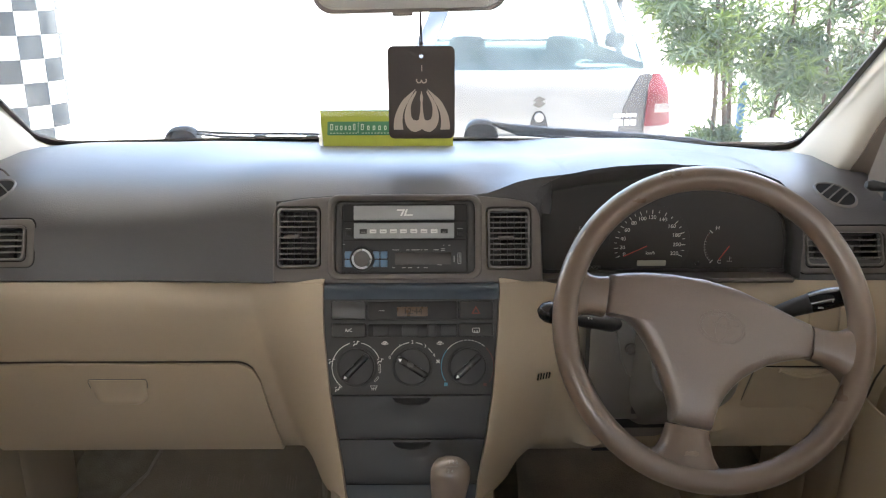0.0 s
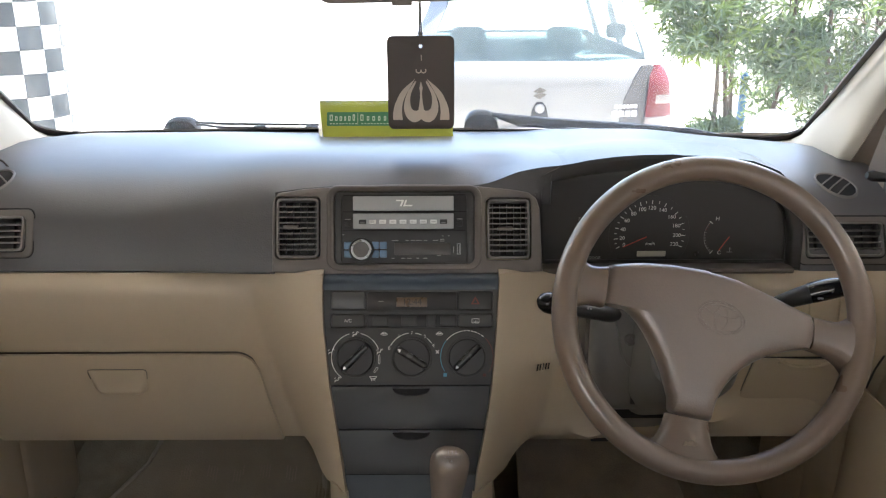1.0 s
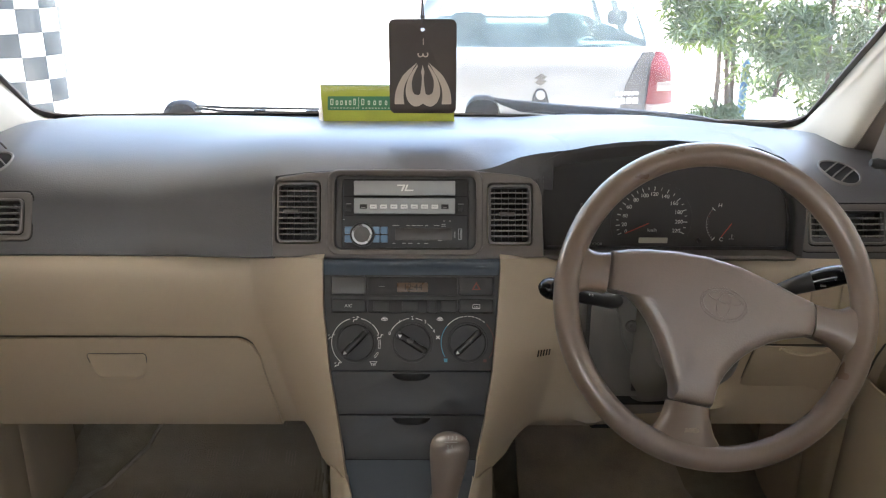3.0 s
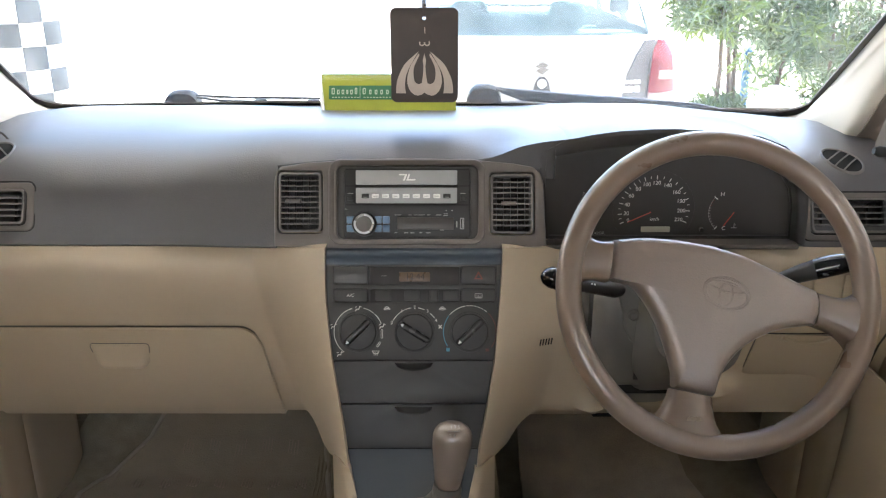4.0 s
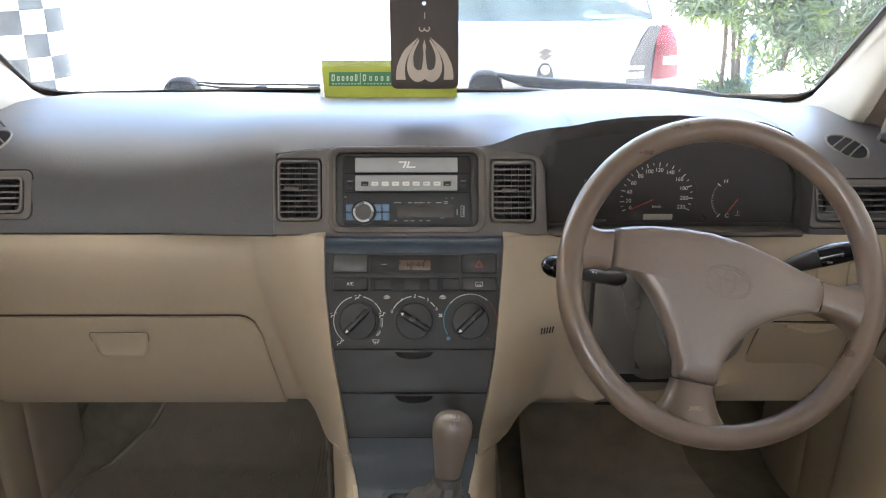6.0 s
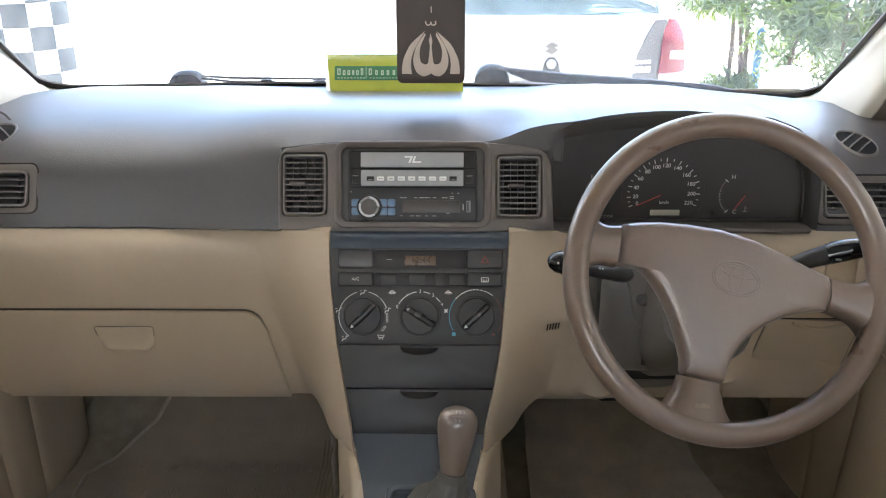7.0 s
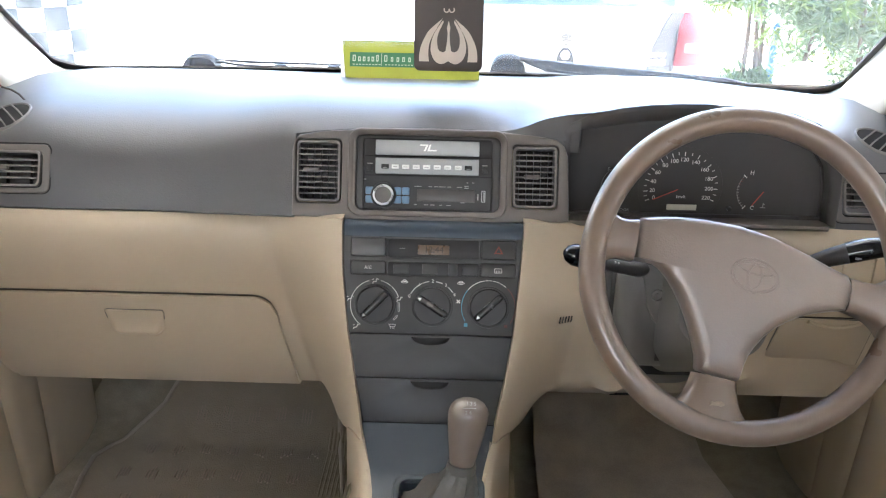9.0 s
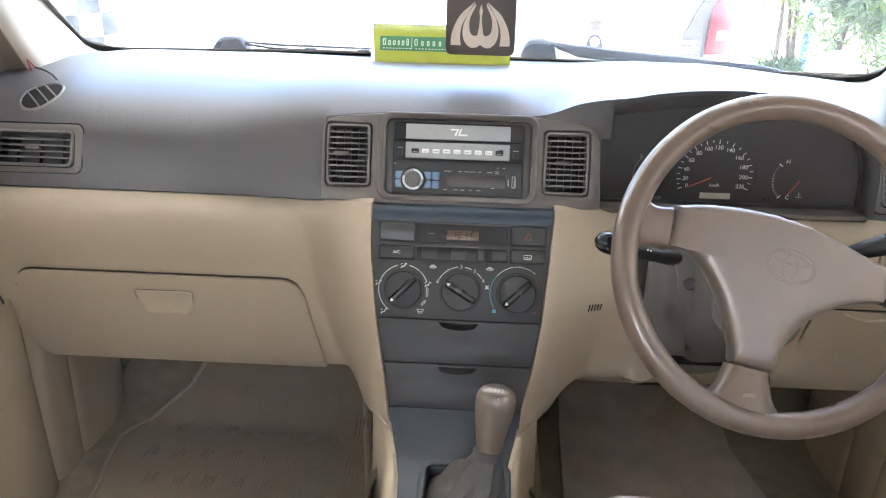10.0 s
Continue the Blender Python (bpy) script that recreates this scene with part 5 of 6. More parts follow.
def build_steering_wheel():
    t = thing("steering_wheel", (0.371, 0.906, 0.8805), "taupe three-spoke steering wheel turned slightly to one side", "steering wheel")
    rows = []
    for i in range(97):
        a = 2 * math.pi * i / 96
        rows.append([WHEEL @ Vector(((0.1780 + 0.0148 * math.cos(b)) * math.cos(a), (0.1780 + 0.0148 * math.cos(b)) * math.sin(a), 0.0165 * math.sin(b))) for b in [2 * math.pi * k / 20 for k in range(20)]])
    bm = skin(rows[:-1] + [rows[0]], closed=True)
    bmesh.ops.remove_doubles(bm, verts=bm.verts[:], dist=1e-5)
    part("rim", bm, M_WHEEL, t, "worn smooth taupe rim")
    # padded centre
    corner = [(-0.1185, 0.0645), (-0.098, 0.0662), (-0.079, 0.0660), (-0.046, 0.0627), (-0.0064, 0.0552), (0.033, 0.0417), (0.072, 0.0218), (0.1000, 0.0060), (0.1178, -0.0025), (0.1215, -0.0130), (0.1190, -0.0280), (0.1125, -0.0420),
              (0.0940, -0.0432), (0.0760, -0.0452), (0.0598, -0.0487), (0.0430, -0.0552), (0.0285, -0.0625), (0.0150, -0.0725), (0.0035, -0.0840), (-0.0045, -0.0950), (-0.0100, -0.1060), (-0.0155, -0.1205), (-0.0400, -0.1150), (-0.0600, -0.1085),
              (-0.0590, -0.0941), (-0.0615, -0.0800), (-0.0650, -0.0640), (-0.0690, -0.0500), (-0.0745, -0.0340), (-0.0815, -0.0180), (-0.0890, -0.0050), (-0.0975, 0.0065), (-0.1085, 0.0155), (-0.1285, 0.0195), (-0.1262, 0.0300), (-0.1230, 0.0470)]
    closed = corner + corner[:1]
    out = []
    for p, q in zip(closed, closed[1:]):
        for k in (0, 0.34, 0.67):
            out.append((p[0] + (q[0] - p[0]) * k, p[1] + (q[1] - p[1]) * k))
    cx, cy = -0.004, -0.012
    rows = []
    for shrink, z in ((0.90, -0.030), (0.975, -0.021), (0.998, -0.012), (1.0, -0.0065), (0.992, -0.0015), (0.975, 0.0030), (0.945, 0.0062), (0.89, 0.0085), (0.78, 0.0098), (0.6, 0.0105), (0.35, 0.0110), (0.05, 0.0112)):
        rows.append([WHEEL @ Vector((cx + (x - cx) * shrink, cy + (y - cy) * shrink, z)) for x, y in out])
    pad = part("pad", skin(rows, closed=True, caps=True), M_WHEELPAD, t, "grained taupe centre pad")
    # plain raised oval emblem
    em = WHEEL @ Matrix.Translation((0.0040, -0.0028, 0.0105)) @ Matrix.Rotation(radians(-17), 4, "Z")
    for rx, ry, px, py in ((0.0280, 0.0188, 0, 0), (0.0250, 0.0160, 0, 0)):
        part("emblem_ring", tube([em @ Vector((px + rx * math.cos(a), py + ry * math.sin(a), 0)) for a in [2 * math.pi * k / 40 for k in range(41)]], 0.0011, 8, caps=False), M_WHEELPAD, pad)
    for rx, ry, py in ((0.0078, 0.0140, -0.001), (0.0200, 0.0052, 0.0075)):
        part("emblem_ring", tube([em @ Vector((rx * math.cos(a), py + ry * math.sin(a), 0.0002)) for a in [2 * math.pi * k / 32 for k in range(33)]], 0.0009, 8, caps=False), M_WHEELPAD, pad)
    # three spokes, flared into the rim
    def spoke(a0, a1, inner, flare):
        """From the pad's joint (two corners) out to the rim between the angles a0 and a1."""
        rows = []
        (x0, y0), (x1, y1) = inner
        for k in steps(0, 1, 10):
            w = k ** 2.2
            aa, bb = a0 - flare * w, a1 + flare * w
            r = 0.172
            ring_pts = []
            for u, z in ((0, -0.018), (0, -0.004), (0.04, 0.002), (0.12, 0.0055), (0.3, 0.0075), (0.5, 0.008), (0.7, 0.0075), (0.88, 0.0055), (0.96, 0.002), (1, -0.004), (1, -0.018), (0.5, -0.022)):
                a = radians(aa + (bb - aa) * u)
                c = Vector((x0, y0)).lerp(Vector((x1, y1)), u).lerp(Vector((r * math.cos(a), r * math.sin(a))), k)
                ring_pts.append(WHEEL @ Vector((c.x, c.y, z * (1 + 0.25 * k) - 0.003 * (1 - k))))
            rows.append(ring_pts)
        part("spoke", skin(rows, closed=True, caps=True), M_WHEEL, t, "smooth taupe spoke")
    spoke(159, 171, ((-0.1215, 0.0635), (-0.1300, 0.0155)), 7)
    spoke(-20, -7, ((0.1135, -0.0425), (0.1190, -0.0030)), 5)
    spoke(243, 265, ((-0.0612, -0.1098), (-0.0150, -0.1217)), 5)
    rng = random.Random(3)
    worn = ring(-0.043, -0.1440, 0.0085, 0.0030, 22)
    worn = [(x + rng.uniform(-0.0012, 0.0012), y + rng.uniform(-0.0012, 0.0012)) for x, y in worn]
    part("scuff", plate(worn, (), 0.0008, WHEEL, 0, None, 0.0098), M_SCUFF, t, "pale scuffed patch")


build_steering_wheel()


def build_column():
    t = thing("steering_column", (0.385, 1.1, 0.70), "grey-brown steering column shroud with two black stalks", "steering column")
    axis = -(WHEEL.to_3x3() @ Vector((0, 0, 1)))
    m = axes(Vector((0.371, 0.906, 0.8805)) + axis * 0.055 + Vector((0, 0, -0.028)), wx, wy)
    rows = []
    for z, w, h, oy in ((0.0, 0.050, 0.050, 0), (-0.004, 0.057, 0.058, 0), (-0.03, 0.062, 0.066, -0.006), (-0.10, 0.064, 0.074, -0.016), (-0.22, 0.066, 0.082, -0.03), (-0.30, 0.066, 0.085, -0.04)):
        rows.append([m @ Vector((x, y + oy, z)) for x, y in rr(0, 0, 2 * w, 2 * h, min(w, h) * 0.55, 6)])
    part("shroud", skin(rows, closed=True, caps=True), M_SHROUD, t, "grey-brown moulded shroud")
    # lower cover seen through the wheel
    cover = rbox(0.3145, 1.055, 0.767, 0.127, 0.10, 0.151, 0.026, I4, seg=5)
    lower = part("lower_cover", cover, M_SHROUD, t)
    collar = [(0.2760, 0.852), (0.2775, 0.830), (0.2825, 0.812), (0.2860, 0.790), (0.2945, 0.771), (0.3100, 0.757), (0.3316, 0.749), (0.366, 0.747), (0.366, 0.866), (0.310, 0.866), (0.286, 0.862)]
    part("collar", plate([(x, z) for x, z in collar], (), 0.012, axes((0, 1.005, 0), (1, 0, 0), (0, 0, 1)), 0.0035, None, 0.0045), M_SHROUD, lower, "raised collar round the column")
    part("slot", rbox(0.327, 1.0085, 0.723, 0.046, 0.010, 0.026, 0.002), M_STACK, lower, "dark slot")
    sm = axes((0.2965, 0.9995, 0.8085), (1, 0, 0), (0, 0.1, 1))
    part("screw", lathe([(0.0, 0.0034), (0.0030, 0.0034), (0.0034, 0.0010), (0.0058, 0.0010), (0.0064, 0.0046), (0.0076, 0.0046), (0.0084, 0.0020)], sm, 20), M_KNOBCAP, lower, "sunk metal screw")
    # dark blocks stand in for the shade beside and under the cover
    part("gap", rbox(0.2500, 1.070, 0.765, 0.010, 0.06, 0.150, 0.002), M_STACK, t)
    part("under_gap_shade", rbox(0.325, 1.060, 0.690, 0.11, 0.05, 0.04, 0.004), M_BLACK_MATT, t)
    # stalks
    s1 = part("wiper_stalk", tube([(0.280, 1.012, 0.841), (0.268, 1.000, 0.844), (0.259, 0.991, 0.848), (0.248, 0.987, 0.851), (0.235, 0.982, 0.855), (0.205, 0.975, 0.8650)], [0.0110, 0.0110, 0.0096, 0.0088, 0.0090, 0.0075], 14), M_BLACK, t, "black wiper stalk")
    part("tip", tube([(0.212, 0.977, 0.8625), (0.203, 0.974, 0.8660), (0.192, 0.971, 0.8700), (0.182, 0.969, 0.8735), (0.175, 0.967, 0.8760), (0.171, 0.966, 0.8775)], [0.0080, 0.0118, 0.0138, 0.0136, 0.0098, 0.004], 16), M_GLOSSBLACK, s1, "glossy round tip")
    for x, z in ((0.2350, 0.8605), (0.2390, 0.8592)):
        part("legend", rbox(x, 0.9755 + 0.26 * (x - 0.235), z, 0.0018, 0.001, 0.0045, 0), M_WHITE, s1)
    s2 = part("light_stalk", tube([(0.42, 1.02, 0.832), (0.445, 1.005, 0.846), (0.470, 0.99, 0.858), (0.495, 0.982, 0.8725), (0.515, 0.977, 0.8815)], [0.0075, 0.0078, 0.0092, 0.0112, 0.0128], 16), M_BLACK, t, "black light stalk")
    part("tip", tube([(0.513, 0.9775, 0.8806), (0.522, 0.975, 0.8845), (0.536, 0.971, 0.8897), (0.550, 0.968, 0.8935), (0.560, 0.966, 0.8952), (0.565, 0.965, 0.8958)], [0.0130, 0.0135, 0.0132, 0.0118, 0.0085, 0.003], 18), M_GLOSSBLACK, s2, "glossy turning switch")
    part("legend", rbox(0.520, 0.9625, 0.8800, 0.007, 0.001, 0.0025, 0), M_PALE_PRINT, s2)
    part("legend", rbox(0.532, 0.9590, 0.8897, 0.002, 0.001, 0.002, 0), M_PALE_PRINT, s2)


build_column()


# ---- footwells ----
def build_mats():
    t = thing("floor_mat", (-0.35, 1.3, 0.28), "brown ribbed floor mat with pale ticks and a beige edge", "floor mat", "floor mats")
    edge = [(-0.150, 0.92), (-0.145, 1.20), (-0.185, 1.44), (-0.20, 1.60), (-0.50, 1.60), (-0.515, 1.55), (-0.520, 1.49), (-0.535, 1.45), (-0.572, 1.409), (-0.615, 1.36), (-0.634, 1.325), (-0.632, 1.264), (-0.614, 1.155), (-0.59, 0.92)]

    def lie(x, y):
        return 0.287 + (0.0 if y < 1.38 else (y - 1.38) * 0.62)
    own = bmesh.new()
    face = own.faces.new([own.verts.new((x, y, 0)) for x, y in edge])
    bmesh.ops.triangulate(own, faces=[face])
    bmesh.ops.subdivide_edges(own, edges=own.edges[:], cuts=7, use_grid_fill=True)
    for v in own.verts:
        v.co.z = lie(v.co.x, v.co.y)
    part("sheet", thick(own, 0.006), M_MAT, t)
    loop = []
    closed = edge + edge[:1]
    for p, q in zip(closed, closed[1:]):
        for k in steps(0, 1, 5)[:-1]:
            x, y = p[0] + (q[0] - p[0]) * k, p[1] + (q[1] - p[1]) * k
            loop.append((x, y, lie(x, y) + 0.004))
    part("piping", tube(loop + loop[:1], 0.0055, 8, caps=False), M_PIPING, t, "beige edge piping")
    ticks = bmesh.new()
    rng = random.Random(4)
    for r in range(8):
        y = 0.98 + r * 0.075
        for c in range(9):
            x = -0.56 + c * 0.052 + (0.026 if r % 2 else 0)
            if x < (-0.50 if y > 1.40 else -0.56) or x > -0.20 or y > 1.55:
                continue
            for k in range(4):
                h = 0.026 + rng.uniform(-0.006, 0.006)
                yy = y + rng.uniform(-0.006, 0.006)
                sl = math.atan(0.62) if yy > 1.38 else 0
                rbox(0, 0, 0, 0.0024, h, 0.0015, 0, Matrix.Translation((x + (k - 1.5) * 0.0058, yy, lie(x, yy) + 0.0068)) @ Matrix.Rotation(sl, 4, "X"), ticks)
    tagged(part("tick_pattern", ticks, M_MATTICK, t), kind="stuff")
    ribs = bmesh.new()
    for k in range(6):
        x = -0.158 - k * 0.0075
        rows = [[(x + dx, y, lie(x, y) + 0.006 + dz) for dx, dz in ((-0.0028, -0.001), (-0.001, 0.0006), (0.001, 0.0006), (0.0028, -0.001))] for y in steps(0.93, 1.47, 10)]
        skin(rows, bm=ribs)
    tagged(part("ribs", ribs, M_MAT, t), kind="stuff")
    t2 = thing("floor_mat", (0.4, 1.3, 0.28), "dark worn floor mat in the driver's footwell", "floor mat", "floor mats")
    own = bmesh.new()
    face = own.faces.new([own.verts.new((x, y, 0)) for x, y in ((0.19, 0.80), (0.60, 0.80), (0.57, 1.15), (0.52, 1.38), (0.47, 1.60), (0.20, 1.60))])
    bmesh.ops.triangulate(own, faces=[face])
    bmesh.ops.subdivide_edges(own, edges=own.edges[:], cuts=7, use_grid_fill=True)
    for v in own.verts:
        v.co.z = lie(v.co.x, v.co.y)
    part("sheet", thick(own, 0.006), M_DARKCARPET, t2)
    for x, z, w, h in ((0.27, 0.36, 0.055, 0.06), (0.38, 0.37, 0.06, 0.06)):
        p = thing("pedal", (x, 1.5, z), "black rubber pedal on a steel arm", "pedal", "pedals")
        part("rubber", rbox(0, 0, 0, w, h, 0.014, 0.004, pose(x, 1.50, z, 60, 0, 0)), M_STACK, p)
        part("arm", tube([(x, 1.51, z + 0.01), (x, 1.56, z + 0.12), (x, 1.62, z + 0.28)], 0.007, 8), M_BLACK, p)


build_mats()


def build_seat():
    t = thing("driver_seat", (0.37, 0.4, 0.30), "cream covered cushion of the driver's seat", "car seat")
    rows = []
    for y, top in ((0.760, 0.50), (0.768, 0.62), (0.762, 0.665), (0.73, 0.690), (0.64, 0.682), (0.45, 0.630), (0.22, 0.62), (0.20, 0.47)):
        rows.append([(x, y - 0.05 * ((x - 0.2) / 0.2) ** 2 * (1 if x > 0.2 else 0.5), top - 0.03 * ease(0.17, 0.25, abs(x - 0.36)) - 0.02 * ease(0.2, 0.36, x) * (1 if y > 0.6 else 0) + (0.006 * math.sin(x * 70) if top > 0.67 else 0)) for x in steps(0.125, 0.61, 16)])
    part("cushion", thick(skin(rows), 0.02), M_SEAT, t)
    part("base", rbox(0.37, 0.46, 0.38, 0.44, 0.46, 0.20, 0.03), M_SEAT, t)
    # unseen backrest, sized to hold rear light off the driver's side
    rows = []
    for z, y, w in ((0.58, 0.20, 0.215), (0.66, 0.17, 0.225), (0.76, 0.14, 0.22), (0.86, 0.11, 0.20), (0.94, 0.085, 0.175), (0.98, 0.07, 0.12)):
        rows.append([(0.395 + w * u, y + 0.06 * (1 - abs(u) ** 4) - 0.10 * v - 0.03, z) for u, v in [(u, 0) for u in steps(1, -1, 12)] + [(u, 1) for u in steps(-1, 1, 12)]])
    part("unseen_backrest", skin(rows, closed=True, caps=True), M_SEAT, t)


build_seat()


# ---- things on the dash and the mirror ----
def build_sign():
    t = thing("tent_sign", (-0.05, 1.53, 0.956), "lime green folded card sign with a dark green label", "sign")
    x0, x1 = -0.1815, 0.0740
    w, h = x1 - x0, 0.0745
    mm = axes(((x0 + x1) / 2, 1.630, 0.9545), (1, 0, 0), (0, 0.030, 0.070))
    part("front", plate([(-w / 2, 0), (w / 2, 0), (w / 2 - 0.006, h), (-w / 2 - 0.009, h)], (), 0.0012, mm), M_GREENBOX, t)
    bk = axes(((x0 + x1) / 2, 1.694, 0.9500), (-1, 0, 0), (0, -0.034, 0.0725))
    part("rear", plate([(-w / 2, 0), (w / 2, 0), (w / 2, h), (-w / 2, h)], (), 0.0012, bk), M_GREENBOX, t)
    part("flap", plate([(0, 0), (0.014, 0.008), (0.010, 0.062), (0, 0.072)], (), 0.001, mm @ Matrix.Translation((-w / 2 - 0.0025, 0.002, -0.001)) @ Matrix.Rotation(radians(125), 4, "Y")), M_CARDWHITE, t, "pale folded end flap")
    part("fold", tube([mm @ Vector((x, h, -0.0004)) for x in (-w / 2 - 0.009, w / 2 - 0.006)], 0.0010, 8), M_GREENLABEL, t)
    label = part("label", plate(rr(0.002, 0.0382, w - 0.010, 0.0275, 0.002), (), 0.0006, mm, 0, None, 0.0007), M_GREENLABEL, t, "dark green label with pale lettering")
    # one small hollow block for each letter, a rule between the words, and a line of small print
    for x, tall, wide in ((-0.1125, 0.0136, 0.0066), (-0.1025, 0.0100, 0.0056), (-0.0935, 0.0100, 0.0056), (-0.0850, 0.0100, 0.0042), (-0.0768, 0.0100, 0.0054), (-0.0680, 0.0140, 0.0052), (-0.0520, 0.0136, 0.0066), (-0.0400, 0.0100, 0.0052),
                          (-0.0288, 0.0100, 0.0056), (-0.0180, 0.0100, 0.0054), (-0.0065, 0.0100, 0.0052), (0.020, 0.0136, 0.0060), (0.032, 0.0100, 0.0054), (0.043, 0.0100, 0.0054), (0.054, 0.0100, 0.0054), (0.065, 0.0100, 0.0054)):
        high = tall * 0.92
        part("lettering", plate(rr(x, 0.0345 + high / 2, wide * 0.92, high, 0.0012), [rr(x, 0.0345 + high / 2, wide * 0.92 - 0.0034, high - 0.0042, 0.0006)], 0.0004, mm, 0, None, 0.0010), M_LABELPRINT, label)
    for x in (-0.0601, 0.0070):
        part("rule", bar(x - 0.0005, 0.0270, x + 0.0005, 0.0500, mm, 0.0010), M_LABELPRINT, label)
    for k in range(30):
        if k != 9:
            part("lettering", bar(-0.1150 + k * 0.0062, 0.0278, -0.1112 + k * 0.0062, 0.0294, mm, 0.0010), M_LABELPRINT, label)


build_sign()


def build_mirror():
    t = thing("rear_view_mirror", (0.005, 1.30, 1.26), "rear-view mirror in a grey-brown case", "mirror")
    m = axes((0.005, 1.285, 1.262), (1, 0.03, 0.018), (0, 0.10, 1))
    shape = rr(0, 0, 0.288, 0.078, 0.030, 8)
    rows = []
    for k, z in ((0.90, -0.030), (0.97, -0.024), (1.0, -0.008), (1.0, 0.002), (0.985, 0.004)):
        rows.append([m @ Vector((x * k, y * k, z)) for x, y in shape])
    rows.append([m @ Vector((x * 0.962, y * 0.88, 0.004)) for x, y in shape])
    rows.append([m @ Vector((x * 0.955, y * 0.86, 0.001)) for x, y in shape])
    part("case", skin(rows, closed=True, caps=True), M_MIRRORCASE, t, "grey-brown plastic case")
    part("glass", plate([(x * 0.958, y * 0.87) for x, y in shape], (), 0.002, m, 0, None, 0.0025), M_MIRROR, t, "mirror glass")
    part("lever", rbox(-0.012, -0.040, -0.004, 0.030, 0.008, 0.016, 0.002, m), M_MIRRORCASE, t, "dipping tab")
    part("stem", tube([(0.005, 1.31, 1.275), (0.005, 1.30, 1.34), (0.005, 1.24, 1.36)], [0.009, 0.010, 0.016], 12), M_MIRRORCASE, t)
    tag = thing("hanging_tag", (0.0205, 1.30, 1.10), "dark brown card with pale calligraphy hung on a cord", "hanging ornament")
    g = axes((0.0200, 1.3, 1.1025), (1, 0, 0), (0, 0, 1))
    part("card", plate(rr(0, 0, 0.1025, 0.1415, 0.009, 6), [ring(0, 0.0555, 0.0030, 0.0030, 14)], 0.0025, g, 0.0006), M_TAG, tag, "dark brown rounded card")
    ink = bmesh.new()

    def shape_on(left, right):
        plate(smooth(left, 3) + smooth(right, 3)[::-1], (), 0.0003, g, 0, ink, 0.0003)
    # outer crescents, inner crescents and the middle stroke
    for s in (-1, 1):
        lo = [(s * x, y) for x, y in ((0.0437, -0.0566), (0.0436, -0.0470), (0.0412, -0.0345), (0.0350, -0.0205), (0.0275, -0.0095), (0.0085, 0.0068))]
        li = [(s * x, y) for x, y in ((0.0288, -0.0568), (0.0300, -0.0440), (0.0285, -0.0310), (0.0240, -0.0195), (0.0150, -0.0035))]
        shape_on(lo, li)
        mo = [(s * x, y) for x, y in ((0.0000, -0.0556), (0.0060, -0.0592), (0.0138, -0.0598), (0.0222, -0.0530), (0.0265, -0.0405), (0.0252, -0.0265), (0.0195, -0.0120), (0.0085, 0.0040))]
        mi = [(s * x, y) for x, y in ((0.0000, -0.0375), (0.0040, -0.0405), (0.0085, -0.0425), (0.0145, -0.0392), (0.0168, -0.0290), (0.0155, -0.0160), (0.0075, 0.0010))]
        shape_on(mo, mi)
    plate([(-0.0042, -0.040), (-0.0022, -0.028), (-0.0014, -0.015), (-0.0026, -0.007), (0, 0.0035), (0.0026, -0.007), (0.0014, -0.015), (0.0022, -0.028), (0.0042, -0.040), (0, -0.05)], (), 0.0003, g, 0, ink, 0.0005)
    arc_strip(-0.0035, 0.0190, 0.0036, 0.0019, 150, 380, g, 0.0003, 14, ink)
    arc_strip(0.0042, 0.0190, 0.0036, 0.0019, 160, 400, g, 0.0003, 14, ink)
    plate([(0.0005, 0.0330), (0.0016, 0.0330), (0.0016, 0.0425), (0.0002, 0.0420)], (), 0.0003, g, 0, ink, 0.0003)
    part("calligraphy", ink, M_TAGPRINT, tag, "pale beige calligraphy")
    part("cord", tube([(0.0200, 1.2985, 1.160), (0.0185, 1.2975, 1.175), (0.0190, 1.298, 1.20), (0.0195, 1.30, 1.235), (0.012, 1.305, 1.27), (0.005, 1.308, 1.29)], 0.0011, 8), M_CORD, tag)
    part("cord", tube([(0.0200, 1.3025, 1.160), (0.0215, 1.3015, 1.175), (0.0208, 1.300, 1.20), (0.0199, 1.3005, 1.235)], 0.0011, 8), M_CORD, tag)
    part("knot", rbox(0.0202, 1.3, 1.1765, 0.007, 0.005, 0.005, 0.002), M_CORD, tag)


build_mirror()

wire = thing("loose_wire", (-0.64, 1.32, 0.968), "thin red and black wire by the pillar", "wire")
part("red_core", tube([(-0.722, 1.385, 0.970), (-0.716, 1.365, 0.992), (-0.703, 1.348, 0.993), (-0.6857, 1.332, 0.9866)], 0.0013, 6), M_WIRE, wire, "red core")
part("sleeve", tube([(-0.6857, 1.332, 0.9866), (-0.6702, 1.330, 0.9830), (-0.6575, 1.328, 0.9765), (-0.6440, 1.318, 0.9685)], 0.0017, 6), M_CORD, wire, "black sleeve")


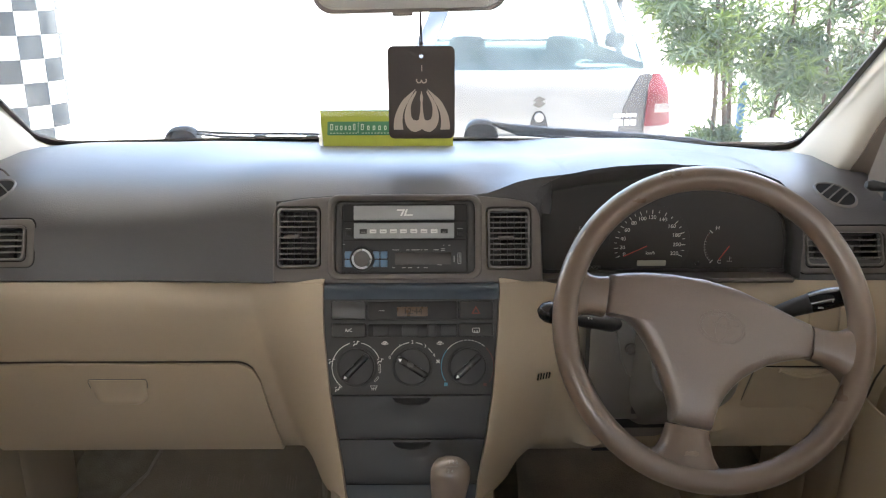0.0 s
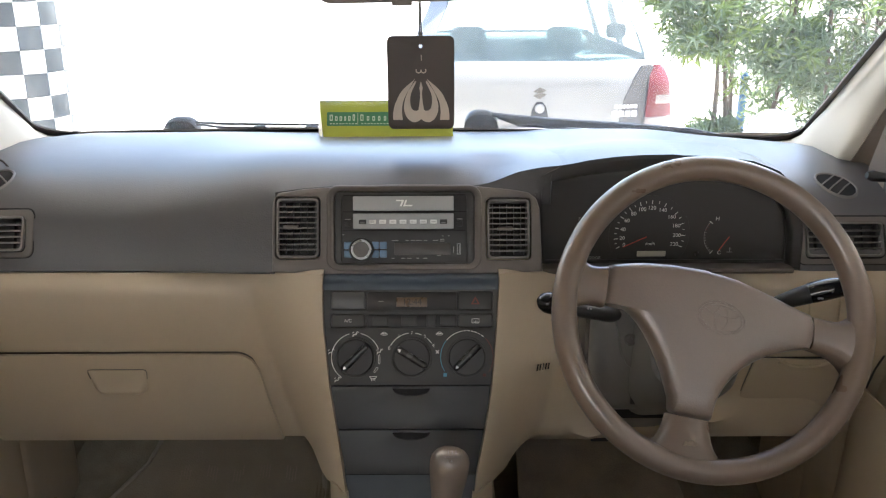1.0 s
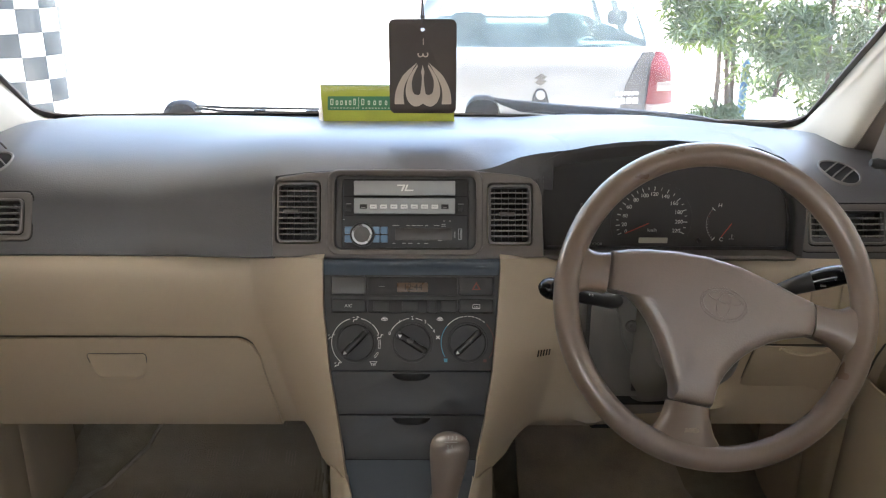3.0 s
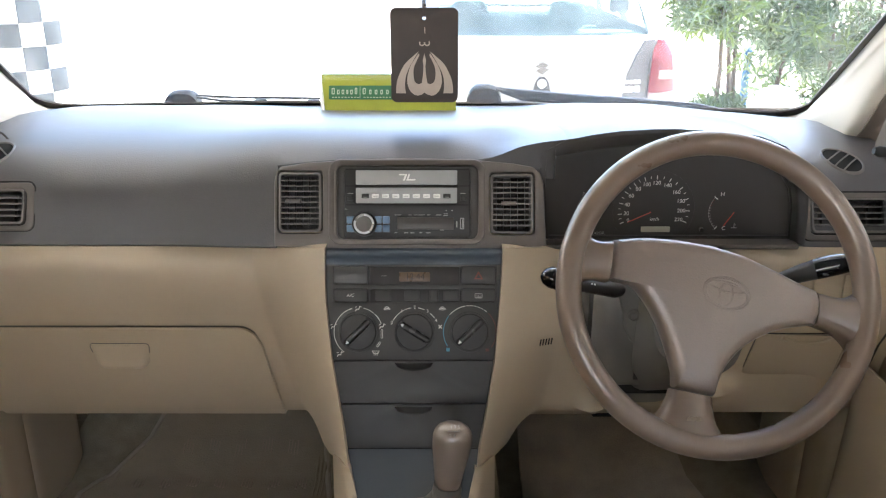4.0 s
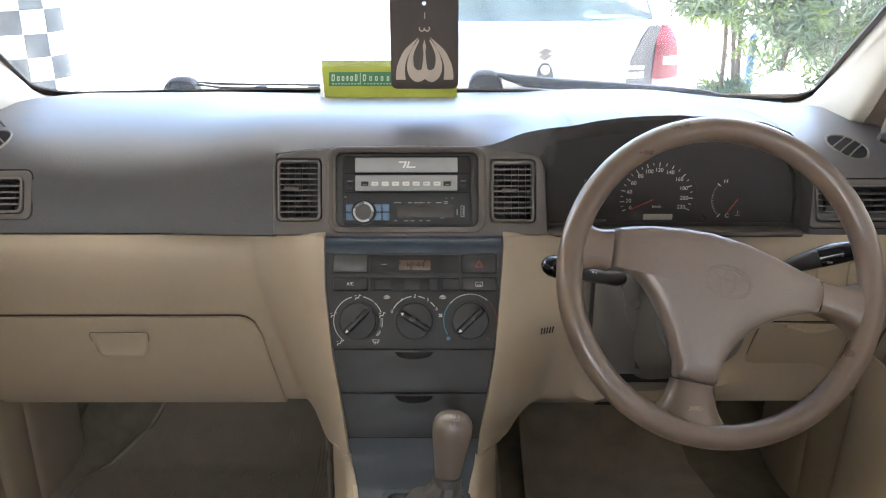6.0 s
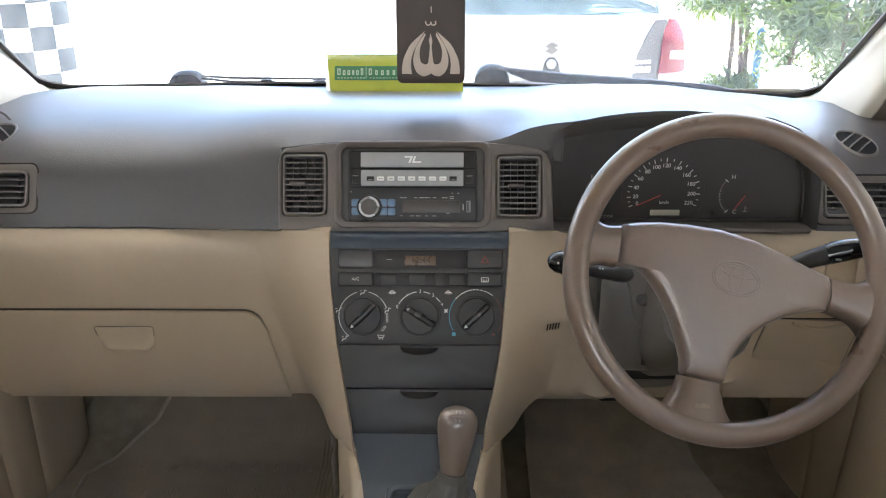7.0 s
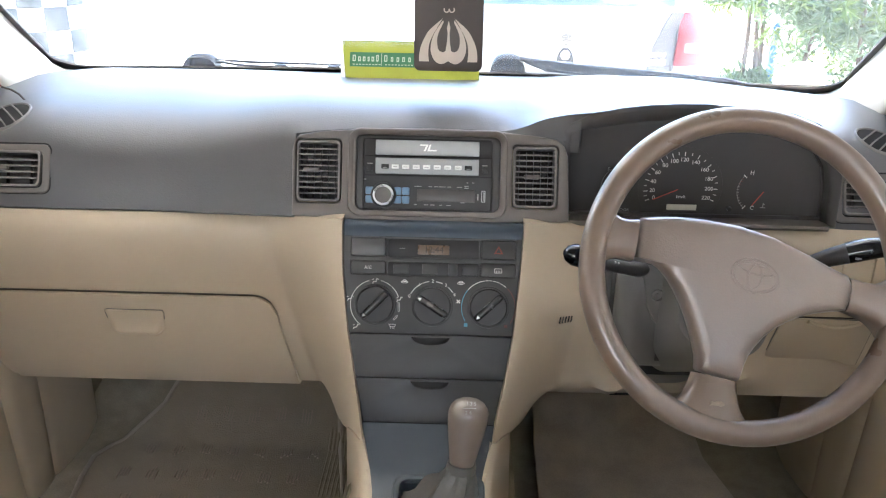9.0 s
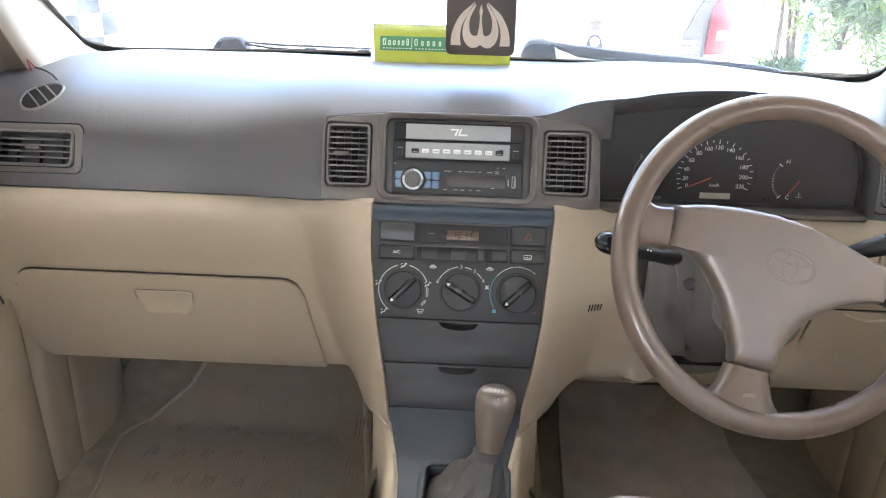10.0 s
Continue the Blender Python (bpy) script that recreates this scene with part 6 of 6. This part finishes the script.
# ---- cowl and wipers outside the glass ----
def build_cowl():
    t = thing("cowl", (0, 1.95, 0.86), "dusty black scuttle panel below the windscreen", "cowl panel")
    rows = []
    for s, drop in ((0.0, 0.0), (-0.03, 0.004), (-0.10, 0.006), (-0.20, 0.03)):
        rows.append([screen_point(x, s) + Vector((0, 0.05, -0.014 - drop)) for x in steps(-0.78, 0.78, 24)])
    part("panel", thick(skin(rows), 0.006), M_COWL, t)
    for x, wide, top, fat in ((-0.5010, 0.0400, 0.9745, 0.006), (0.1357, 0.0410, 0.9810, 0.019)):
        w = thing("wiper", (x, 1.80, 0.93), "dusty black windscreen wiper", "wiper", "wipers")
        by = 1.80 - 0.08 * (x / 0.745) ** 2
        rows = []
        for k in steps(0, 1, 8):
            rows.append([Vector((x + u * wide, by + 0.05 * (k - 0.2), 0.925 + (top - 0.925) * (max(1 - abs(u) ** 3.2, 0) ** 0.5) * (max(1 - abs(1.7 * k - 0.7) ** 4, 0) ** 0.5))) for u in steps(-1, 1, 14)])
        part("pivot_cap", thick(skin(rows), 0.002), M_WIPERARM, w, "rounded pivot cap")
        crest = [(0.16, 0.9770), (0.195, 0.9735), (0.3175, 0.9640), (0.44, 0.9580), (0.58, 0.9500), (0.64, 0.9380)] if x > 0 else [(-0.48, 0.9655), (-0.40, 0.9600), (-0.30, 0.9570), (-0.15, 0.9530), (0.0, 0.948)]
        rows, low = [], []
        for k in steps(0, 1, 22):
            xx = crest[0][0] + (crest[-1][0] - crest[0][0]) * k
            top_z, yy = along(crest, xx), 1.804 - 0.08 * (xx / 0.745) ** 2
            deep = fat * (1.0 - 0.45 * k) * (0.35 + 0.65 * ease(0, 0.10, k))
            rows.append([(xx, yy + dy * fat, top_z + dz * deep) for dy, dz in ((-0.55, -1.0), (-0.60, -0.55), (-0.40, -0.12), (0.0, 0.0), (0.40, -0.12), (0.60, -0.55), (0.55, -1.0))])
            low.append((xx + 0.012, yy - 0.008, top_z - deep - 0.0035 - 0.0015 * math.sin(3.1 * k)))
        part("arm", skin(rows, closed=True, caps=True), M_WIPERARM, w, "worn black wiper arm")
        part("blade", tube(low, 0.0028, 8), M_WIPER, w, "rubber blade")
        for k in (6, 11, 16):
            part("clip", rbox(low[k][0], low[k][1], low[k][2] + 0.003, 0.026, 0.010, 0.006, 0.002), M_WIPERARM, w)


build_cowl()


# ---- the unseen roof slab and walls, and the street ----
def build_unseen_shelter():
    # slab added out of view: blocks sun and high sky from the dash
    slab = rbox(0.0, -0.67, 2.60, 6.4, 6.66, 0.16, 0.01)
    tagged(link("unseen_roof_slab", slab, M_PLASTER), "unseen roof slab added to keep the sun off the dash", "porch roof", kind="structure")
    tagged(link("wall_house", rbox(0.0, -9.0, 1.8, 26, 0.3, 4.0, 0.01), M_PLASTER), "plain cream plastered house wall", "wall", kind="structure")


build_unseen_shelter()
# walls added out of view to dim the light from both sides
for side_x, side_name in ((-2.7, "unseen_wall_west"), (2.7, "unseen_wall_east")):
    tagged(link(side_name, rbox(side_x, -2.9, 1.2, 0.2, 12.0, 2.8, 0.01), M_PLASTER), "unseen plain wall added to cut light from the side windows", "wall", kind="structure")


def build_column_tiled():
    """A round porch column faced with a chequer of glazed tiles."""
    cx, cy, r = -2.593, 5.25, 0.330
    t = thing("tiled_column", (cx, cy, -0.16), "round porch column faced with black and white chequered tiles", "column")
    core = lathe([(r - 0.004, -0.2), (r - 0.004, 2.53)], Matrix.Translation((cx, cy, 0)), 60)
    part("core", core, M_GROUT, t)
    n, h = 15, 0.1365
    facing = math.atan2(-5.25, 2.64)
    shapes = {}
    for row in range(-7, 12):
        z0 = 0.832 + row * h
        for k in range(n):
            a0 = facing + radians(8.5 - 24 * 6) + 2 * math.pi * k / n
            dark = (row + k) % 2 == 0 if k < 14 else row % 2 == 0
            key = (k, dark)
            if key not in shapes:
                bm = bmesh.new()
                rows = []
                g = 0.0022
                for zz in (g, h - g):
                    line = []
                    for rad, aa in ((r - 0.003, 0.0), (r + 0.0035, 0.004), (r + 0.0045, 0.012), *((r + 0.0045, k) for k in steps(0.1, 0.9, 8)), (r + 0.0045, 0.988), (r + 0.0035, 0.996), (r - 0.003, 1.0)):
                        a = a0 + (2 * math.pi / n) * (0.008 + 0.984 * aa)
                        line.append((cx + rad * math.cos(a), cy + rad * math.sin(a), zz))
                    rows.append(line)
                skin(rows, bm=bm)
                vs = bm.verts[:]
                m = len(vs) // 2
                bm.faces.new(vs[:m])
                bm.faces.new(vs[m:][::-1])
                bmesh.ops.recalc_face_normals(bm, faces=bm.faces[:])
                me = bpy.data.meshes.new("tile")
                bm.to_mesh(me)
                bm.free()
                me.shade_smooth()
                me.set_sharp_from_angle(angle=radians(30))
                me.materials.append(M_TILEDARK if dark else M_TILEWHITE)
                shapes[key] = me
            ob = new("tile", shapes[key])
            ob.parent = t
            ob.location = Vector((0, 0, z0)) - t.location
            ob.location.x = -cx
            ob.location.y = -cy


build_column_tiled()


LAMP_IN = [(0.46, 0.570), (0.567, 0.576), (0.658, 0.582), (0.70, 0.586), (0.733, 0.594), (0.783, 0.618)]
LAMP_OUT = [(0.46, 0.735), (0.582, 0.719), (0.688, 0.703), (0.718, 0.694), (0.762, 0.672), (0.783, 0.650)]


def build_parked_car():
    """The rear of a small silver hatchback."""
    cx, gz = 0.572, -0.16
    t = thing("parked_car", (cx, 6.0, gz), "small silver hatchback seen from behind, parked in the street", "car")

    def at_u(u, w, y, z, bow=0.10):
        return (cx + w * u, y + bow * abs(u) ** 5 + 0.02 * u * u, z)
    us = steps(-1, 1, 40)
    tail = [(4.60, 0.06, 0.66), (4.50, 0.09, 0.70), (4.455, 0.16, 0.72), (4.45, 0.26, 0.725), (4.46, 0.34, 0.725), (4.485, 0.375, 0.72), (4.505, 0.39, 0.72), (4.50, 0.46, 0.725), (4.50, 0.56, 0.725), (4.51, 0.66, 0.72), (4.53, 0.74, 0.71), (4.56, 0.785, 0.70), (4.572, 0.797, 0.695)]
    part("tailgate", thick(skin([[at_u(u, w, y, z) for u in us] for y, z, w in tail]), 0.01), M_CARPAINT, t, "silver tailgate and bumper")
    # roof and the frame of the rear window
    def pillar_w(z):
        return 0.695 - 0.16 * ease(0.80, 1.26, z)
    bm = bmesh.new()
    frame_pts = [(4.572 + 0.31 * k, 0.797 + 0.42 * k) for k in steps(0, 1, 10)]
    for s in (-1, 1):
        rows = []
        for y, z in frame_pts:
            w = pillar_w(z)
            rows.append([at_u(s * u, w, y, z) for u in steps(0.84, 1.0, 5)] + [(cx + s * w, y + 0.22, z)])
        skin(rows, bm=bm)
    part("rear_pillars", thick(bm, 0.012), M_CARPAINT, t, "silver rear pillars")
    roof_rows = [[(cx + pillar_w(1.22) * u, y, z - 0.04 * abs(u) ** 3) for u in steps(-1, 1, 12)] for y, z in ((4.86, 1.20), (4.90, 1.235), (5.1, 1.275), (5.8, 1.29), (6.4, 1.27), (6.62, 1.235))]
    part("roof", thick(skin(roof_rows), 0.015), M_CARPAINT, t, "silver roof")
    pane = part("rear_window", skin([[at_u(u, pillar_w(z), y + 0.004, z) for u in steps(-0.86, 0.86, 12)] for y, z in frame_pts]), M_CARGLASS, t, "rear window glass")
    pane.visible_shadow = False
    seal = [at_u(u, pillar_w(0.797), 4.568, 0.795) for u in steps(-0.86, 0.86, 20)]
    part("window_seal", tube(seal, 0.008, 8), M_CARDARK, t, "dark window seal")
    for s in (-1, 1):
        rows = []
        for z, w in ((0.02, 0.66), (0.12, 0.70), (0.35, 0.725), (0.55, 0.725), (0.70, 0.715), (0.79, 0.70)):
            rows.append([(cx + s * w, y, z) for y in (4.68, 4.9, 5.6, 6.4, 7.2, 7.7)])
        part("side_panel", thick(skin(rows), 0.01), M_CARPAINT, t, "silver side panel")
        for y0, y1 in ((4.98, 5.06), (5.72, 5.80), (6.62, 6.70)):
            rows = [[(cx + s * (0.695 - 0.16 * k), y0 + 0.06 * k, 0.79 + 0.46 * k), (cx + s * (0.695 - 0.16 * k), y1 + 0.06 * k, 0.79 + 0.46 * k)] for k in steps(0, 1, 4)]
            part("side_pillar", thick(skin(rows), 0.03), M_CARPAINT, t, "silver window pillar")
        if s > 0:
            part("door_mirror", rbox(cx + s * 0.80, 6.55, 0.83, 0.15, 0.07, 0.11, 0.03, I4, seg=3), M_CARDARK, t, "dark door mirror")
        for y in (5.0, 7.1):
            m = axes((cx + s * 0.66, y, 0.09), (0, 1, 0), (0, 0, 1))
            wheel = part("wheel", lathe([(0.0, -0.09), (0.20, -0.09), (0.25, -0.07), (0.255, 0.0), (0.25, 0.07), (0.20, 0.09), (0.0, 0.09)], m, 28), M_BLACK_MATT, t, "black tyre")
            part("rim", lathe([(0.0, -0.094), (0.17, -0.094), (0.18, -0.088), (0.18, 0.088), (0.17, 0.094), (0.0, 0.094)], m, 24), M_SILVER, wheel, "grey wheel rim")
        # tail lamp in four bands
        def lamp_x(z, side):
            return cx + s * along(LAMP_IN if side < 0 else LAMP_OUT, z)
        lamp = None
        for z0, z1, material, label in ((0.512, 0.783, M_TAILRED, "red tail lens"), (0.46, 0.509, M_TAILCLEAR, "clear lower lens")):
            rows = []
            for z in steps(z1, z0, 12):
                row = []
                for k in steps(0, 1, 8):
                    x = lamp_x(z, -1) + (lamp_x(z, 1) - lamp_x(z, -1)) * k
                    u = (x - cx) / 0.722
                    row.append((x, 4.487 - 0.012 * abs(u) ** 4 + 0.10 * abs(u) ** 5 + 0.02 * u * u + 0.05 * ease(0.66, 0.80, z) - 0.014 * math.sin(math.pi * min(max(k, 0.04), 0.96)) ** 0.4, z))
                rows.append(row)
            ob = part("tail_lamp" if lamp is None else "lens", thick(skin(rows), 0.008), material, lamp or t, label)
            lamp = lamp or ob
        lens_m = axes((cx + s * 0.656, 4.497 + 0.055, 0.606), (1, 0.10 * s, 0), (0, 0, 1))
        part("reversing_lens", plate(rr(0, 0, 0.112, 0.046, 0.020, 5), (), 0.03, lens_m, 0.002, None, 0.026), M_TAILCLEAR, lamp, "clear reversing lens")
    windscreen = [[(cx + (0.66 - 0.13 * k) * u, 7.25 - 0.6 * k, 0.80 + 0.42 * k) for u in (-1, 0, 1)] for k in (0, 0.5, 1)]
    pane = part("front_window", skin(windscreen), M_CARGLASS, t, "windscreen glass")
    pane.visible_shadow = False
    part("bonnet", thick(skin([[(cx + 0.70 * u, y, z) for u in steps(-1, 1, 6)] for y, z in ((7.2, 0.80), (7.7, 0.72), (7.85, 0.55), (7.85, 0.1))]), 0.01), M_CARPAINT, t, "silver bonnet")
    part("cabin_floor", rbox(cx, 6.1, 0.10, 1.36, 3.0, 0.04, 0.01), M_CARDARK, t)
    part("parcel_shelf", rbox(cx, 4.86, 0.765, 1.24, 0.40, 0.03, 0.01), M_CARSEAT, t, "grey parcel shelf")
    part("rear_bench", rbox(cx, 5.18, 0.52, 1.26, 0.14, 0.52, 0.05, I4, seg=3), M_CARSEAT, t, "grey rear bench")
    for x in (cx - 0.34, cx + 0.34):
        seat = part("front_seat", rbox(x, 6.05, 0.45, 0.48, 0.14, 0.56, 0.06, I4, seg=3), M_CARSEAT, t, "grey front seat")
        part("headrest", rbox(x, 6.05, 0.80, 0.25, 0.10, 0.19, 0.045, I4, seg=3), M_CARSEAT, seat)
    part("dashboard", rbox(cx, 7.05, 0.68, 1.30, 0.3, 0.2, 0.06, I4, seg=3), M_CARSEAT, t)
    # plain badge, bars for the lettering, lock and wiper boss
    g = axes((cx, 4.450, 0), (1, 0, 0), (0, 0.08, 1))
    part("badge", plate([(-0.036, 0.655), (0.0, 0.678), (0.036, 0.662), (0.012, 0.648), (0.036, 0.640), (0.0, 0.615), (-0.036, 0.632), (-0.012, 0.645)], (), 0.008, g, 0.001, None, 0.016), M_KNOBCAP, t, "plain silver badge")
    part("lock_housing", plate([(-0.052, 0.505), (-0.035, 0.575), (-0.015, 0.600), (0.015, 0.600), (0.035, 0.575), (0.052, 0.505)], (), 0.010, g, 0.002, None, 0.014), M_CARDARK, t, "dark lock housing")
    part("lock", lathe([(0.0, 0.02), (0.012, 0.02), (0.022, 0.018), (0.026, 0.010)], axes((cx, 4.488, 0.565), (1, 0, 0), (0, 0.08, 1)), 20), M_SILVER, t, "bright round lock")
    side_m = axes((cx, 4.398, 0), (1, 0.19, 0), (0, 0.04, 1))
    # thin grey sheet paints the shade on the body beside the lamp
    body_shade = part("body_shade", plate([(0.610, 0.790), (0.626, 0.775), (0.604, 0.733), (0.594, 0.66), (0.588, 0.56), (0.582, 0.46), (0.440, 0.46), (0.468, 0.61), (0.514, 0.70), (0.562, 0.785)], (), 0.02, side_m, 0, None, 0.002), M_TAILSHADE, t, "grey sheet painting the body's shade beside the tail lamp")
    for k in range(6):
        x = 0.415 + k * 0.0222
        part("letter", bar(x, 0.562, x + 0.016, 0.581, side_m, 0.0035, None, 0.003), M_WHITE, body_shade, "pale lettering")
    for k in range(4):
        x = 0.400 + k * 0.0375
        part("letter", bar(x, 0.517, x + 0.029, 0.548, side_m, 0.0035, None, 0.003), M_WHITE, body_shade, "pale lettering")
    part("plate_panel", plate(rr(0, 0.40, 0.52, 0.13, 0.01), (), 0.01, g, 0.002, None, 0.03), M_WHITE, t, "plain number plate")


build_parked_car()


def build_shrub(cx, cy, base_z, trunks, blobs, seed, sprigs, pale=0.25):
    """A tall shrub: thin leaning trunks, forked limbs, sprigs of narrow leaves."""
    rng = random.Random(seed)
    t = thing("shrub", (cx, cy, base_z), "tall shrub with thin trunks and narrow green leaves", "shrub", "shrubs")
    for x, y, lean in trunks:
        pts, rad = [], []
        h = rng.uniform(1.5, 2.1)
        for k in steps(0, 1, 9):
            pts.append((x + lean * k * h + 0.03 * math.sin(6 * k + x * 9), y + 0.03 * math.sin(5 * k + x * 5), base_z + h * k))
            rad.append(0.020 * (1 - 0.7 * k) + 0.003)
        trunk = part("trunk", tube(pts, rad, 8), M_BARK, t, "thin grey-brown trunk")
        for k in range(7):
            p = Vector(pts[rng.randrange(4, 10)])
            d = Vector((rng.uniform(-1, 1), rng.uniform(-0.7, 0.7), rng.uniform(0.2, 1.2))).normalized()
            q = p + d * rng.uniform(0.3, 0.7)
            part("limb", tube([p, p.lerp(q, 0.5) + Vector((rng.uniform(-0.03, 0.03), rng.uniform(-0.03, 0.03), 0.03)), q], [0.008, 0.006, 0.003], 6), M_BARK, trunk)
    for material, share, name in ((M_LEAF, 1 - pale, "crown"), (M_LEAFPALE, pale, "young_leaves")):
        verts, faces = [], []
        for _ in range(int(sprigs * share)):
            bx, by, bz, rx, ry, rz = blobs[rng.randrange(len(blobs))]
            while True:
                o = Vector((rng.uniform(-1, 1), rng.uniform(-1, 1), rng.uniform(-1, 1)))
                if 0.15 < o.length < 1:
                    break
            o *= 0.75 + 0.35 * rng.random()
            p = Vector((bx + o.x * rx, by + o.y * ry, bz + o.z * rz))
            d = (Vector((o.x, o.y, o.z * 0.6 + 0.45)) + Vector((rng.uniform(-0.6, 0.6), rng.uniform(-0.6, 0.6), rng.uniform(-0.5, 0.5)))).normalized()
            side = d.orthogonal().normalized()
            n = rng.randrange(7, 13)
            stem = rng.uniform(0.10, 0.20)
            for k in range(n):
                a = k * 2.4 + rng.uniform(-0.4, 0.4)
                out = (side * math.cos(a) + d.cross(side) * math.sin(a))
                root = p + d * stem * (k / n)
                along_leaf = (out * 0.8 + d * rng.uniform(0.2, 0.9) + Vector((0, 0, -0.15))).normalized()
                length = rng.uniform(0.085, 0.150)
                wide = along_leaf.cross(d).normalized() * rng.uniform(0.009, 0.014)
                up = wide.cross(along_leaf).normalized() * 0.006
                i = len(verts)
                verts += [root, root + along_leaf * length * 0.45 + wide + up, root + along_leaf * length * 0.45 - wide + up, root + along_leaf * length * 0.5 - up * 0.4, root + along_leaf * length - up * 1.5]
                faces += [(i, i + 1, i + 3), (i, i + 3, i + 2), (i + 1, i + 4, i + 3), (i + 2, i + 3, i + 4)]
        me = bpy.data.meshes.new(name)
        me.from_pydata([tuple(v) for v in verts], [], faces)
        me.materials.append(material)
        ob = new(name, me)
        ob.parent = t
        ob.matrix_parent_inverse = Matrix.Translation(-t.location)
        tagged(ob, "narrow green leaves" if name == "crown" else "pale young leaves", kind="stuff")


build_shrub(2.2, 6.5, -0.16, [(2.10, 6.45, 0.03), (2.22, 6.5, 0.02), (2.27, 6.55, 0.06)],
            [(1.95, 6.5, 1.25, 0.42, 0.45, 0.38), (2.25, 6.55, 0.95, 0.42, 0.45, 0.38), (2.15, 6.6, 1.7, 0.6, 0.5, 0.5), (2.35, 6.4, 0.70, 0.25, 0.35, 0.22), (1.72, 6.5, 1.08, 0.16, 0.25, 0.16), (1.95, 6.4, 0.80, 0.2, 0.3, 0.16), (2.15, 6.4, 0.02, 0.08, 0.15, 0.08)], 11, 540, 0.35)
build_shrub(2.9, 6.4, -0.16, [(2.62, 6.5, 0.04), (2.95, 6.35, -0.03), (3.2, 6.4, 0.05)],
            [(2.75, 6.5, 1.1, 0.40, 0.45, 0.42), (3.1, 6.4, 1.0, 0.42, 0.45, 0.42), (2.9, 6.6, 1.7, 0.7, 0.5, 0.5), (2.68, 6.3, 0.62, 0.22, 0.3, 0.18), (3.35, 6.4, 0.55, 0.25, 0.4, 0.35), (3.1, 6.3, 0.45, 0.3, 0.3, 0.25), (2.8, 6.75, 0.30, 0.45, 0.25, 0.32), (3.3, 6.7, 0.25, 0.45, 0.25, 0.35)], 12, 700, 0.28)
build_shrub(3.7, 6.3, -0.16, [(3.6, 6.3, 0.03), (3.85, 6.25, -0.02)],
            [(3.7, 6.3, 1.0, 0.5, 0.45, 0.6), (3.6, 6.4, 1.7, 0.6, 0.5, 0.5)], 13, 290, 0.2)

post = thing("post", (2.62, 7.2, -0.16), "thin blue painted post beside the shrubs", "post")
part("pipe", tube([(2.62, 7.2, -0.2), (2.62, 7.2, 0.42)], 0.035, 14), M_BLUEPIPE, post)
part("cap", lathe([(0.0, 0.03), (0.02, 0.025), (0.036, 0.0), (0.036, -0.01)], Matrix.Translation((2.62, 7.2, 0.42)), 14), M_BLUEPIPE, post)
# white shape of unknown kind, built as a lump down to the ground
stone = thing("white_lump", (2.43, 6.0, -0.16), "unidentified white rounded shape at the foot of the shrubs", "stone")
own = bmesh.new()
bmesh.ops.create_icosphere(own, subdivisions=3, radius=1)
for v in own.verts:
    d = 1 + 0.12 * noise.noise(v.co * 1.7)
    v.co = Vector((2.43 + v.co.x * 0.205 * d, 6.0 + v.co.y * 0.16 * d, 0.07 + v.co.z * 0.25 * d))
part("lump", own, M_WHITEPLASTIC, stone)
